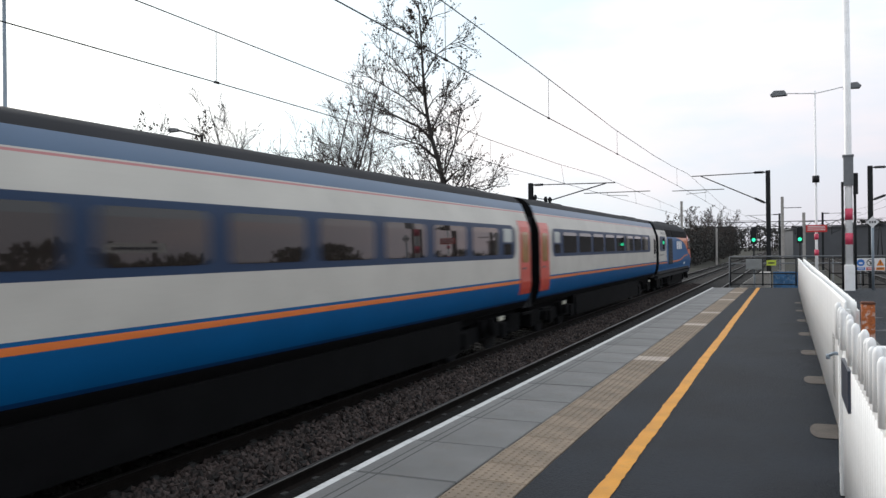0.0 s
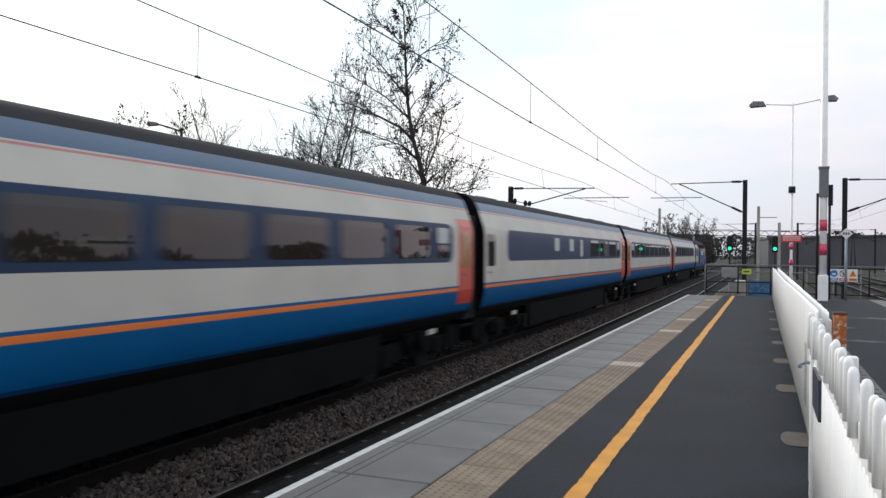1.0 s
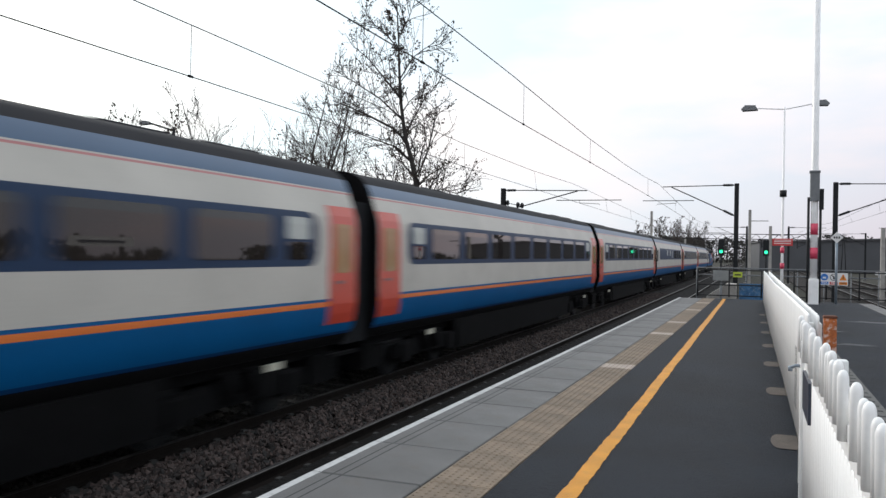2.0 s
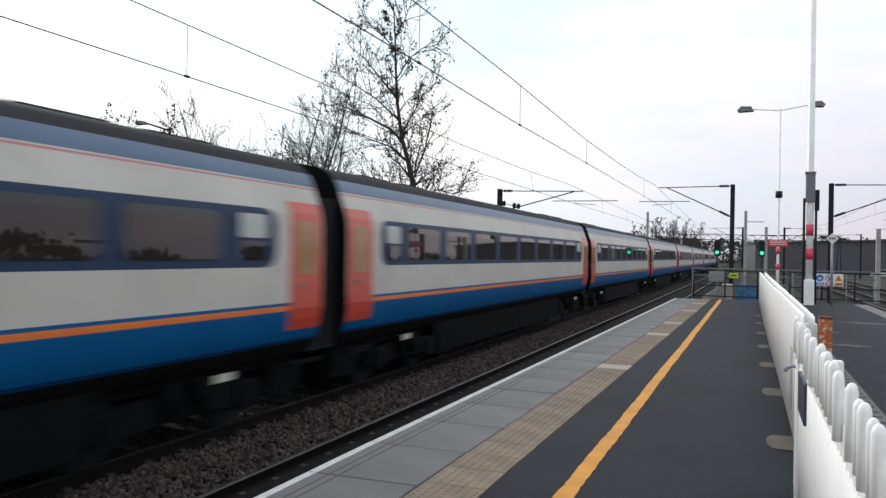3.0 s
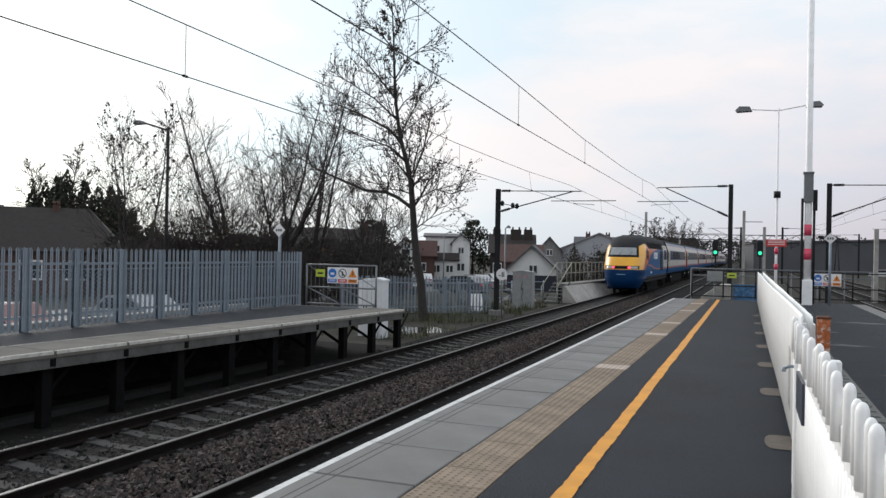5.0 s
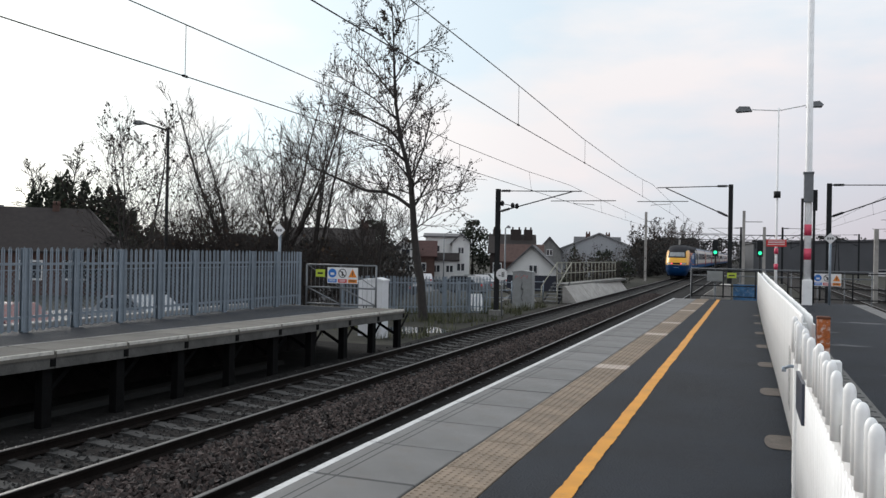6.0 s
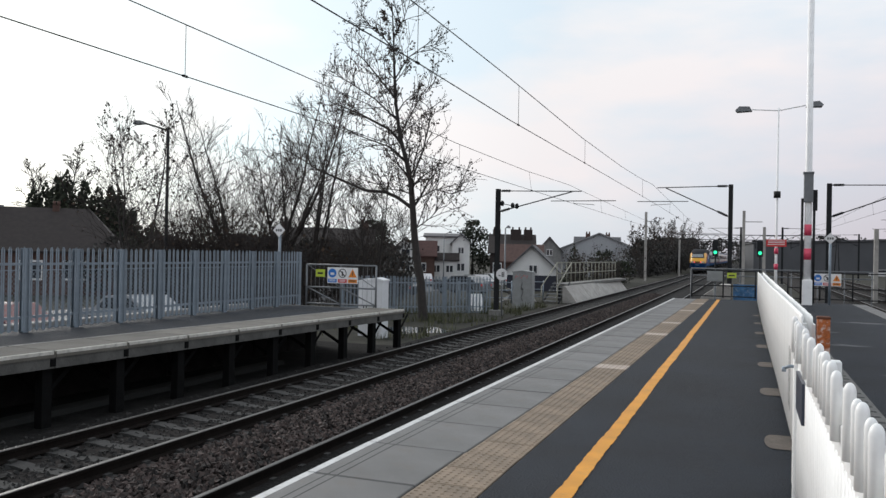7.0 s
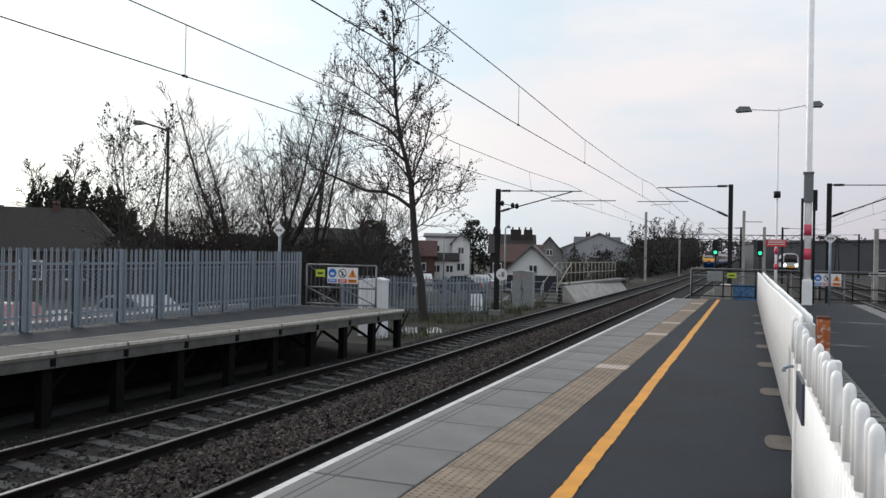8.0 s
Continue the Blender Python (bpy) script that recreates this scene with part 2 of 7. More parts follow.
def bbox(bm, x0, y0, z0, x1, y1, z1, r=0.01, mi=0):
    """A box with its top edges chamfered."""
    a = [bm.verts.new(c) for c in ((x0, y0, z0), (x1, y0, z0), (x1, y1, z0), (x0, y1, z0))]
    b = [bm.verts.new(c) for c in ((x0, y0, z1 - r), (x1, y0, z1 - r), (x1, y1, z1 - r), (x0, y1, z1 - r))]
    c = [bm.verts.new(c) for c in ((x0 + r, y0 + r, z1), (x1 - r, y0 + r, z1), (x1 - r, y1 - r, z1), (x0 + r, y1 - r, z1))]
    fs = [bm.faces.new(a[::-1]), bm.faces.new(c)]
    for p, q in ((a, b), (b, c)):
        fs += [bm.faces.new((p[i], p[(i + 1) % 4], q[(i + 1) % 4], q[i])) for i in range(4)]
    for f in fs:
        f.material_index = mi


def tube(bm, pts, radii, n=8, mi=0, caps=True):
    """A round bar through points, with a radius at each."""
    pts = [Vector(p) for p in pts]
    if not isinstance(radii, (list, tuple)):
        radii = [radii] * len(pts)
    rings = []
    for i, p in enumerate(pts):
        d = (pts[min(i + 1, len(pts) - 1)] - pts[max(i - 1, 0)]).normalized()
        u = d.cross(Vector((0, 0, 1)) if abs(d.z) < 0.9 else Vector((1, 0, 0))).normalized()
        w = d.cross(u)
        rings.append([bm.verts.new(p + (u * math.cos(a) + w * math.sin(a)) * radii[i]) for a in (2 * math.pi * k / n for k in range(n))])
    for a, b in zip(rings, rings[1:]):
        for k in range(n):
            f = bm.faces.new((a[k], a[(k + 1) % n], b[(k + 1) % n], b[k]))
            f.material_index, f.smooth = mi, n > 5
    if caps:
        bm.faces.new(rings[0][::-1]).material_index = mi
        bm.faces.new(rings[-1]).material_index = mi


def prism(bm, pts, axis, a, b, mi=0):
    """A flat outline drawn out along an axis from a to b."""
    def at(p, d):
        return {"x": (d, p[0], p[1]), "y": (p[0], d, p[1]), "z": (p[0], p[1], d)}[axis]
    lo, hi = [bm.verts.new(at(p, a)) for p in pts], [bm.verts.new(at(p, b)) for p in pts]
    n = len(pts)
    fs = [bm.faces.new(lo[::-1]), bm.faces.new(hi)]
    fs += [bm.faces.new((lo[i], lo[(i + 1) % n], hi[(i + 1) % n], hi[i])) for i in range(n)]
    for f in fs:
        f.material_index = mi


def mesh_of(name, bm, *mats):
    bmesh.ops.recalc_face_normals(bm, faces=bm.faces[:])
    me = bpy.data.meshes.new(name)
    bm.to_mesh(me)
    bm.free()
    for m in mats:
        me.materials.append(m)
    return me


def part(name, bm, material, parent, label=""):
    """Links a bmesh as one mesh object under a thing or a part."""
    me = mesh_of(name, bm, *(material if isinstance(material, (list, tuple)) else (material,)))
    ob = new(name, me)
    ob.parent = parent
    return tagged(ob, label)


def piece(name, me, parent, m):
    """One of many alike pieces on a shared mesh."""
    ob = new(name, me)
    ob.parent = parent
    ob.matrix_basis = m
    return ob


def thing(name, at, label, category, group="", kind=""):
    ob = new(name)
    ob.matrix_basis = at if isinstance(at, Matrix) else Matrix.Translation(at)
    ob.empty_display_size = 0.2
    return tagged(ob, label, category, group, kind)


def solid(name, bm, material, label, category, kind="", group=""):
    me = mesh_of(name, bm, *(material if isinstance(material, (list, tuple)) else (material,)))
    return tagged(new(name, me), label, category, group, kind)


def raw(name, verts, faces, material, smooth=False):
    me = bpy.data.meshes.new(name)
    me.from_pydata(verts, [], faces)
    me.materials.append(material)
    if smooth:
        me.polygons.foreach_set("use_smooth", [True] * len(me.polygons))
    return me


B = bmesh.new
RAIL_Z = -0.915
FAR_X, NEAR_X = -4.823, -1.470     # centre lines of the two tracks


# ---- ground ----
def build_ground():
    xs = [-1500, -400, -120, -60, -40, -26, -18, -14, -10, -7, -5.7, -4, -3, -0.6, 0, 3.5, 7.4, 16, 26, 40, 120, 400, 1500]
    ys = [-600, -100, -20, 0, 10, 20, 30, 40, 60, 90, 140, 220, 400, 800, 1800]
    def z(x, y):
        if x < -14:
            return -1.22 - 0.9 * min(1, (-14 - x) / 12)
        return -1.22
    verts = [(x, y, z(x, y)) for y in ys for x in xs]
    n = len(xs)
    faces = [(j * n + i, j * n + i + 1, (j + 1) * n + i + 1, (j + 1) * n + i) for j in range(len(ys) - 1) for i in range(n - 1)]
    tagged(new("ground", raw("ground", verts, faces, GROUND)), "dark rough trackside ground of soil and grit", "ground", kind="structure")
    bm = B()
    for x0, x1 in ((-7.0, 0.05), (7.15, 16.2)):
        prism(bm, [(x0, -1.215), (x1, -1.215), (x1, -1.11), (x0 + 0.9, -1.11), (x0 + 0.1, -1.2)] if x0 < 0 else [(x0, -1.215), (x1, -1.215), (x1 - 0.8, -1.11), (x0, -1.11)], "y", -30, 420)
    solid("ballast_bed", bm, BALLAST_BED, "bed of brown-grey stone ballast under the tracks", "ballast", kind="structure")


def build_cess():
    """Ground strip under and before the far platform, blackened as the deck's shade."""
    bm = B()
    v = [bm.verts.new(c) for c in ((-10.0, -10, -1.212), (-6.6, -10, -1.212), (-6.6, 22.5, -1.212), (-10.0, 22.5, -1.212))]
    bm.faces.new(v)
    solid("cess", bm, mat("underdeck_shade_soil", (0.012, 0.0115, 0.011), 0.95, var=0.6, scale=2.5, bump=0.8, bscale=20.0, spec=0.1), "soil under the far platform, blackened to stand for its shade", "ground", kind="structure")


def build_shade_bed():
    """Fill between and beside the rails along the platform, blackened for its shade."""
    bm = B()
    box(bm, -2.14, -20, -1.2, -0.8, 120, -1.055)
    box(bm, -0.64, -20, -1.2, 0.2, 120, -1.055)
    box(bm, -5.52, -20, -1.2, -4.12, 34, -1.113)
    box(bm, -6.62, -20, -1.2, -5.64, 30, -1.10)
    solid("shade_bed", bm, mat("shade_black_ballast", (0.008, 0.0075, 0.0072), 0.9, var=0.7, scale=6.0, bump=1.0, bscale=25.0, spec=0.15), "ballast fill between and beside the rails, blackened as shade", "ballast", kind="structure")


def loose_stones():
    """Broken stones on the bed, in three strips beside and between the rails."""
    rng = np.random.default_rng(4)
    base = np.array([(1, 0, 0), (-1, 0, 0), (0, 1, 0), (0, -1, 0), (0, 0, 1), (0, 0, -1)], float)
    tri = np.array([(0, 2, 4), (2, 1, 4), (1, 3, 4), (3, 0, 4), (2, 0, 5), (1, 2, 5), (3, 1, 5), (0, 3, 5)])
    strips = ((-3.95, -2.35, 2.0, 26.0, 15000), (-3.9, -2.35, 26.0, 60.0, 6000), (-5.5, -4.13, 4.5, 30.0, 5200), (-6.5, -5.75, 5.0, 30.0, 2200))
    lots = {True: ([], []), False: ([], [])}
    for x0, x1, y0, y1, n in strips:
        vs, fs = lots[x0 < -4.1]
        u = rng.random(n)
        y = y0 + (y1 - y0) * u ** 1.4
        x = rng.uniform(x0, x1, n)
        for a, b in zip(x, y):
            s = rng.uniform(0.020, 0.052)
            pts = base * rng.uniform(0.6, 1.25, (6, 3)) * s + rng.normal(0, 0.25 * s, (6, 3))
            q = Euler(rng.uniform(0, 6.28, 3)).to_matrix()
            hump = 0.07 if -3.8 < a < -2.5 else 0.0
            low = -1.10 + hump * (1 - abs((a + 3.15) / 0.7) ** 2) if hump else -1.105
            low -= 0.028 if a < -4.1 else 0.0
            vs.append(pts @ np.array(q).T + (a, b, low + rng.uniform(0, 0.03)))
            fs.append(tri + 6 * len(fs))
    for far, material, label in ((False, STONES, "loose broken brown-grey ballast stones between the tracks"), (True, GRIMY_STONES, "blackened ballast stones round the sleepers of the far track")):
        vs, fs = lots[far]
        me = raw("ballast_stones", np.concatenate(vs).tolist(), np.concatenate(fs).tolist(), material)
        tagged(new("ballast_stones", me), label, "ballast", kind="stuff")


def rail_mesh(y0, y1):
    bm = B()
    prism(bm, [(-0.07, -0.16), (0.07, -0.16), (0.07, -0.145), (0.012, -0.125), (0.012, -0.05), (0.034, -0.04), (0.034, -0.010), (-0.034, -0.010), (-0.034, -0.04), (-0.012, -0.05), (-0.012, -0.125), (-0.07, -0.145)], "y", y0, y1, 0)
    prism(bm, [(-0.034, -0.0099), (0.034, -0.0099), (0.034, -0.006), (0.026, 0.0), (-0.026, 0.0), (-0.034, -0.006)], "y", y0, y1, 1)
    return mesh_of("rail", bm, RAIL_SIDE, RAIL_HEAD)


def sleeper_mesh():
    bm = B()
    prism(bm, [(-1.25, -0.2), (1.25, -0.2), (1.25, 0.0), (0.5, 0.0), (0.3, -0.03), (-0.3, -0.03), (-0.5, 0.0), (-1.25, 0.0)], "y", -0.11, 0.11)
    for s in (-1, 1):
        for d in (-0.11, 0.09):
            box(bm, s * 0.7525 + d - 0.02, -0.05, 0.0, s * 0.7525 + d + 0.04, 0.05, 0.035)
    return mesh_of("sleeper", bm, SLEEPER)


def build_tracks():
    rail, sleep = rail_mesh(-30, 420), sleeper_mesh()
    for name, x, lab in (("track_1", FAR_X, "railway track with worn rusty rails on concrete sleepers"), ("track_2", NEAR_X, "railway track beside the platform edge, rusty rails on concrete sleepers"),
                         ("track_3", 10.55, "railway track on the other side of the platform"), ("track_4", 13.95, "railway track beside the car park")):
        t = thing(name, (x, 0, RAIL_Z), lab, "railway track", kind="structure")
        for s in (-1, 1):
            piece("rail", rail, t, pose(s * 0.7525, 0, 0))
        n = 200 if x < 0 else 60
        for k in range(n):
            y = 3.0 + 0.65 * k if x < 0 else 36 + 0.9 * k
            piece("sleeper", sleep, t, pose(0, y, -0.155))


# ---- platforms ----
END_Y = 34.2


def edge_x(y):
    return max(0.0, (y - 6) * 0.0095)


def build_platform():
    p = thing("platform", (0, 0, 0), "station platform with dark asphalt, pale coping and buff tactile strip", "platform", kind="structure")
    bm = B()
    ys = [-12, 6, 12, 20, 28, END_Y]
    for a, b in zip(ys, ys[1:]):
        v = [bm.verts.new(c) for c in ((edge_x(a) + 1.36, a, -0.004), (7.15, a, -0.004), (7.15, b, -0.004), (edge_x(b) + 1.36, b, -0.004))]
        bm.faces.new(v)
    part("surface", bm, ASPHALT, p, "dark grey asphalt surface")
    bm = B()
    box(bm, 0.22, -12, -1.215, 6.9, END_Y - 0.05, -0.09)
    part("retaining_wall", bm, WALL_DARK, p, "near-black brick wall under the coping")
    bm = B()
    box(bm, 1.3, -12, -0.11, 7.1, END_Y - 0.02, -0.045)
    part("sub_base", bm, CONCRETE_DARK, p)
    bm = B()
    rng = random.Random(3)
    L, R = [], []
    y = -10.0
    while y < END_Y - 0.3:
        w = 0.063 + rng.uniform(-0.006, 0.006)
        c = 1.868 + 0.0035 * y + 0.004 * math.sin(y * 0.9) + 0.003 * math.sin(y * 3.3 + 1)
        L.append(bm.verts.new((c - w, y, 0.001)))
        R.append(bm.verts.new((c + w, y, 0.001)))
        y += 0.075
    for i in range(len(L) - 1):
        bm.faces.new((L[i], R[i], R[i + 1], L[i + 1]))
    part("yellow_line", bm, YELLOW_LINE, p, "worn yellow safety line")
    bm = B()
    for y in (7.9, 10.85, 13.6, 16.4, 19.3, 22.2, 25.2):
        pts = [(3.45, y - 0.3), (3.45, y + 0.3)] + [(3.28 - 0.07 * math.sin(q), y + 0.3 * math.cos(q)) for q in (math.pi * k / 8 for k in range(9))]
        bm.faces.new([bm.verts.new((x, v, 0.002)) for x, v in pts])
    part("post_patches", bm, PATCH, p, "brown mortar patches at the fence foot")
    bm = B()
    box(bm, 4.16, -6, -0.003, 4.42, 26, 0.006, 0)
    for k in range(100):
        box(bm, 4.20, -5.8 + k * 0.32, 0.006, 4.38, -5.72 + k * 0.32, 0.0075, 1)
    part("drain_channel", bm, (CONCRETE_DARK, STEEL_DARK), p, "grey channel drain with grating")
    bm = B()
    for x, y, r in ((4.9, 17.5, 0.55), (5.3, 13.2, 0.5), (5.0, 10.2, 0.4), (5.9, 24, 0.8), (4.8, 20.5, 0.35)):
        pts = [bm.verts.new((x + r * (0.6 + 0.4 * math.sin(k * 2.1 + x)) * math.cos(k * 0.449), y + 0.5 * r * (0.7 + 0.3 * math.cos(k * 1.7 + y)) * math.sin(k * 0.449), 0.0)) for k in range(14)]
        bm.faces.new(pts)
    part("worn_patches", bm, ASPHALT_WORN, p, "paler worn patches in the asphalt")
    # the opposite edge's coping
    bm = B()
    for k in range(40):
        bbox(bm, 6.75, -6 + k * 1.0, -0.1, 7.2, -6 + k * 1.0 + 0.99, 0.004, 0.008)
    part("far_coping", bm, COPING, p)
    # coping slabs, tactile slabs and the line on the edge, each one a piece
    bm = B()
    bbox(bm, 0.0, 0.0, -0.11, 0.872, 1.032, 0.0, 0.008)
    for x in (0.17, 0.245):
        box(bm, x, 0.01, -0.001, x + 0.012, 1.035, 0.0008, 1)
    slab = mesh_of("coping_slab", bm, COPING, mat("groove_dirt", (0.05, 0.05, 0.05), 0.9))
    bm = B()
    bbox(bm, 0.0, 0.0, -0.06, 0.068, 1.04, 0.0035, 0.003)
    line = mesh_of("edge_line", bm, WHITE_LINE)
    def tact(material):
        bm = B()
        bbox(bm, 0.0, 0.0, -0.06, 0.462, 0.458, -0.002, 0.005)
        for i in range(7):
            for j in range(7):
                x, y = 0.033 + i * 0.066, 0.033 + j * 0.066
                a = [bm.verts.new((x + 0.016 * math.cos(q), y + 0.016 * math.sin(q), -0.002)) for q in (0.8, 2.37, 3.94, 5.5)]
                b = [bm.verts.new((x + 0.010 * math.cos(q), y + 0.010 * math.sin(q), 0.0035)) for q in (0.8, 2.37, 3.94, 5.5)]
                bm.faces.new(b)
                for q in range(4):
                    bm.faces.new((a[q], a[(q + 1) % 4], b[(q + 1) % 4], b[q]))
        return mesh_of("tactile_slab", bm, material)
    tac, pale = tact(TACTILE), tact(TACTILE_PALE)
    y = -4.2
    rng = random.Random(8)
    while y < END_Y - 0.6:
        piece("coping_slab", slab, p, pose(edge_x(y), y, rng.uniform(-0.003, 0.002), 0, rng.uniform(-0.15, 0.15), rng.uniform(-0.1, 0.1) - 0.5 * (y > 6)))
        piece("edge_line", line, p, pose(edge_x(y) + 0.002, y, rng.uniform(0, 0.001), 0, 0, -0.5 * (y > 6)))
        y += 1.055
    y = -3.0
    k = 0
    while y < END_Y - 0.5:
        here = pale if any(abs(y + 0.2 - c) < 0.24 for c in (12.4, 17.6, 21.1, 26.1, 30.5)) else tac
        piece("tactile_slab", here, p, pose(edge_x(y) + 0.885, y, rng.uniform(-0.002, 0.001), 0, 0, -0.5 * (y > 6)))
        y += 0.468
        k += 1


def far_edge(y):
    return -7.05 + (y - 9.0) * 0.0735


def build_far_platform():
    p = thing("platform_far", (0, 0, 0), "low opposite platform of concrete slabs on dark trestles", "platform", kind="structure")
    y0, y1 = -2.0, 21.35
    bm = B()
    a, b = far_edge(y0), far_edge(y1)
    v = [bm.verts.new(c) for c in ((-10.2, y0, -0.008), (a - 1.1, y0, -0.008), (b - 0.9, y1 - 0.3, -0.008), (-10.2, y1 - 0.3, -0.008))]
    bm.faces.new(v)
    part("surface", bm, ASPHALT, p, "dark asphalt walking surface")
    bm = B()
    v = [bm.verts.new((x, y, z)) for z in (-0.16, -0.012) for x, y in ((-10.2, y0), (a - 0.35, y0), (b - 0.35, y1 - 0.1), (-10.2, y1 - 0.1))]
    for f in ((3, 2, 1, 0), (4, 5, 6, 7), (0, 1, 5, 4), (1, 2, 6, 5), (2, 3, 7, 6), (3, 0, 4, 7)):
        bm.faces.new([v[i] for i in f])
    part("deck", bm, CONCRETE_DARK, p)
    n = 16
    step = (y1 - y0) / n
    bm = B()
    bbox(bm, -1.06, 0.0, -0.10, 0.0, step - 0.012, 0.0, 0.01)
    slab = mesh_of("coping_slab", bm, COPING_OLD)
    bm = B()
    bbox(bm, -0.042, 0.0, -0.05, 0.002, step - 0.05, 0.0035, 0.003)
    line = mesh_of("edge_line", bm, mat("flaking_line_paint", (0.50, 0.48, 0.44), 0.7, var=0.3, scale=3.0, dirt=0.7, dirt_color=(0.12, 0.11, 0.095)))
    bm = B()
    box(bm, -1.14, 0.0, -0.02, -1.085, step - 0.04, 0.0015)
    back = mesh_of("back_line", bm, mat("worn_back_line", (0.26, 0.25, 0.24), 0.7, var=0.3, dirt=0.7, dirt_color=(0.08, 0.08, 0.08)))
    bm = B()
    box(bm, -0.12, 0.0, -0.27, -0.02, step - 0.015, -0.10)
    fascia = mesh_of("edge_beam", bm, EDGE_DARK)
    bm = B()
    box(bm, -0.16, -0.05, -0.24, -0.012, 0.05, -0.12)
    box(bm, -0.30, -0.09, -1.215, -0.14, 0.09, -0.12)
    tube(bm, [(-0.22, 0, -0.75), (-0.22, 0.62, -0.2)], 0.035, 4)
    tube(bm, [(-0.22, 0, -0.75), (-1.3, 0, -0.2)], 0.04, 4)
    leg = mesh_of("trestle", bm, BLACK_STEEL)
    turn = -math.degrees(math.atan(0.0735))
    for k in range(n):
        y = y0 + k * step
        m = pose(far_edge(y), y, 0, 0, 0, turn)
        piece("coping_slab", slab, p, m)
        piece("edge_line", line, p, m)
        piece("back_line", back, p, m)
        piece("edge_beam", fascia, p, m)
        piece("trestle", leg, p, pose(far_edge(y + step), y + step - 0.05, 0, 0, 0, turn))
    # near-black wall added to keep the space under the deck dark
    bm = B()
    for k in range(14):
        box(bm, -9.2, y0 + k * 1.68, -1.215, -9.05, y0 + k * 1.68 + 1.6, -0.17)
    part("rear_wall", bm, WALL_DARK, p, "rear wall under the deck, near black to hold its shade")
    # footing coloured near black to carry the shade under the deck
    bm = B()
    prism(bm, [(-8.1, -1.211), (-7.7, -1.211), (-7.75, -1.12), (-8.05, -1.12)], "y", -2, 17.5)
    part("footing", bm, mat("shade_dark_footing", (0.009, 0.0088, 0.008), 0.9, var=0.4), p, "concrete footing strip darkened as shade under the deck")


# ---- fences ----
def pale_mesh(w, h, material):
    """A palisade pale with a notched top."""
    bm = B()
    prism(bm, [(0, 0.05), (w / 2, 0.05), (w / 2, h - 0.05), (w * 0.12, h)], "x", -0.004, 0.004)
    prism(bm, [(0, 0.05), (-w * 0.12, h), (-w / 2, h - 0.05), (-w / 2, 0.05)], "x", -0.004, 0.004)
    return mesh_of("pale", bm, material)


def build_white_fence():
    f = thing("white_fence", (3.40, 0, 0), "white painted fence of close round-topped pales", "fence")
    def half_round(w, d, z0, z1, dome):
        """A pale with a rounded face towards -x."""
        bm = B()
        n = 8
        prof = [(-d * math.sin(math.pi * k / n), w / 2 * math.cos(math.pi * k / n)) for k in range(n + 1)]
        lo = [bm.verts.new((x, y, z0)) for x, y in prof]
        rings = [lo]
        for s, z in ((1.0, z1 - dome), (0.9, z1 - dome * 0.45), (0.62, z1 - dome * 0.1), (0.3, z1)):
            rings.append([bm.verts.new((x * s, y * s, z)) for x, y in prof])
        for p, q in zip(rings, rings[1:]):
            for k in range(n):
                bm.faces.new((p[k], p[k + 1], q[k + 1], q[k])).smooth = True
            bm.faces.new((p[0], q[0], q[n], p[n]))
        bm.faces.new(rings[-1])
        bm.faces.new(lo)
        return mesh_of("pale", bm, FENCE_WHITE)
    low, tall = half_round(0.096, 0.022, 0.03, 0.93, 0.004), half_round(0.100, 0.024, 0.03, 1.175, 0.02)
    pale = half_round(0.163, 0.024, 0.04, 1.175, 0.05)
    # round bars above the gate rail, every second one a little lower and set back
    def round_bar(r, z0, z1):
        bm = B()
        n = 10
        steps = [(1.0, z0), (1.0, z1 - 1.7 * r)] + [(math.cos(t), z1 - 1.7 * r * (1 - math.sin(t))) for t in (0.35, 0.7, 1.0, 1.3)]
        rings = [[bm.verts.new((u * r * math.cos(6.2832 * k / n), u * r * math.sin(6.2832 * k / n), z)) for k in range(n)] for u, z in steps]
        for p, q in zip(rings, rings[1:]):
            for k in range(n):
                bm.faces.new((p[k], p[(k + 1) % n], q[(k + 1) % n], q[k])).smooth = True
        bm.faces.new(rings[-1]).smooth = True
        bm.faces.new(rings[0][::-1])
        return mesh_of("round_bar", bm, FENCE_WHITE)
    bars = (round_bar(0.0205, 0.985, 1.243), round_bar(0.0185, 0.985, 1.222))
    rng = random.Random(5)
    y = 1.25
    while y < 6.4:
        piece("slat", low, f, pose(-0.014, y, 0, rng.uniform(-0.2, 0.2), 0, rng.uniform(-2, 2)))
        y += 0.107
    y = 6.9
    while y < 32.6:
        x = 0.05 - 0.03 * min(1, max(0, (y - 12) / 10))
        piece("slat", tall, f, pose(x, y, 0.05 * max(0, 1 - (y - 7) / 9) - 0.015 * min(1, max(0, (y - 12) / 10)) + rng.uniform(-0.003, 0.003), rng.uniform(-0.2, 0.2), 0, rng.uniform(-2, 2)))
        y += 0.107
    y, k = 1.3, 0
    while y < 6.45:
        piece("round_bar", bars[k % 2], f, pose(-0.036 + 0.010 * (k % 2), y, rng.uniform(-0.006, 0.006), rng.uniform(-0.5, 0.5), rng.uniform(-0.5, 0.5), 0))
        y += 0.165
        k += 1
    bm = B()
    box(bm, 0.004, 1.1, 0.03, 0.016, 6.45, 1.13)
    box(bm, 0.055, 6.95, 0.06, 0.07, 32.6, 1.12)
    part("backing_board", bm, FENCE_CORE, f, "white board behind the pales")
    bm = B()
    bbox(bm, -0.031, 1.1, 0.905, -0.014, 6.45, 1.05, 0.003)
    part("rail", bm, FENCE_WHITE, f)
    bm = B()
    bbox(bm, 0.018, 1.1, 0.17, 0.045, 6.45, 0.255, 0.004)
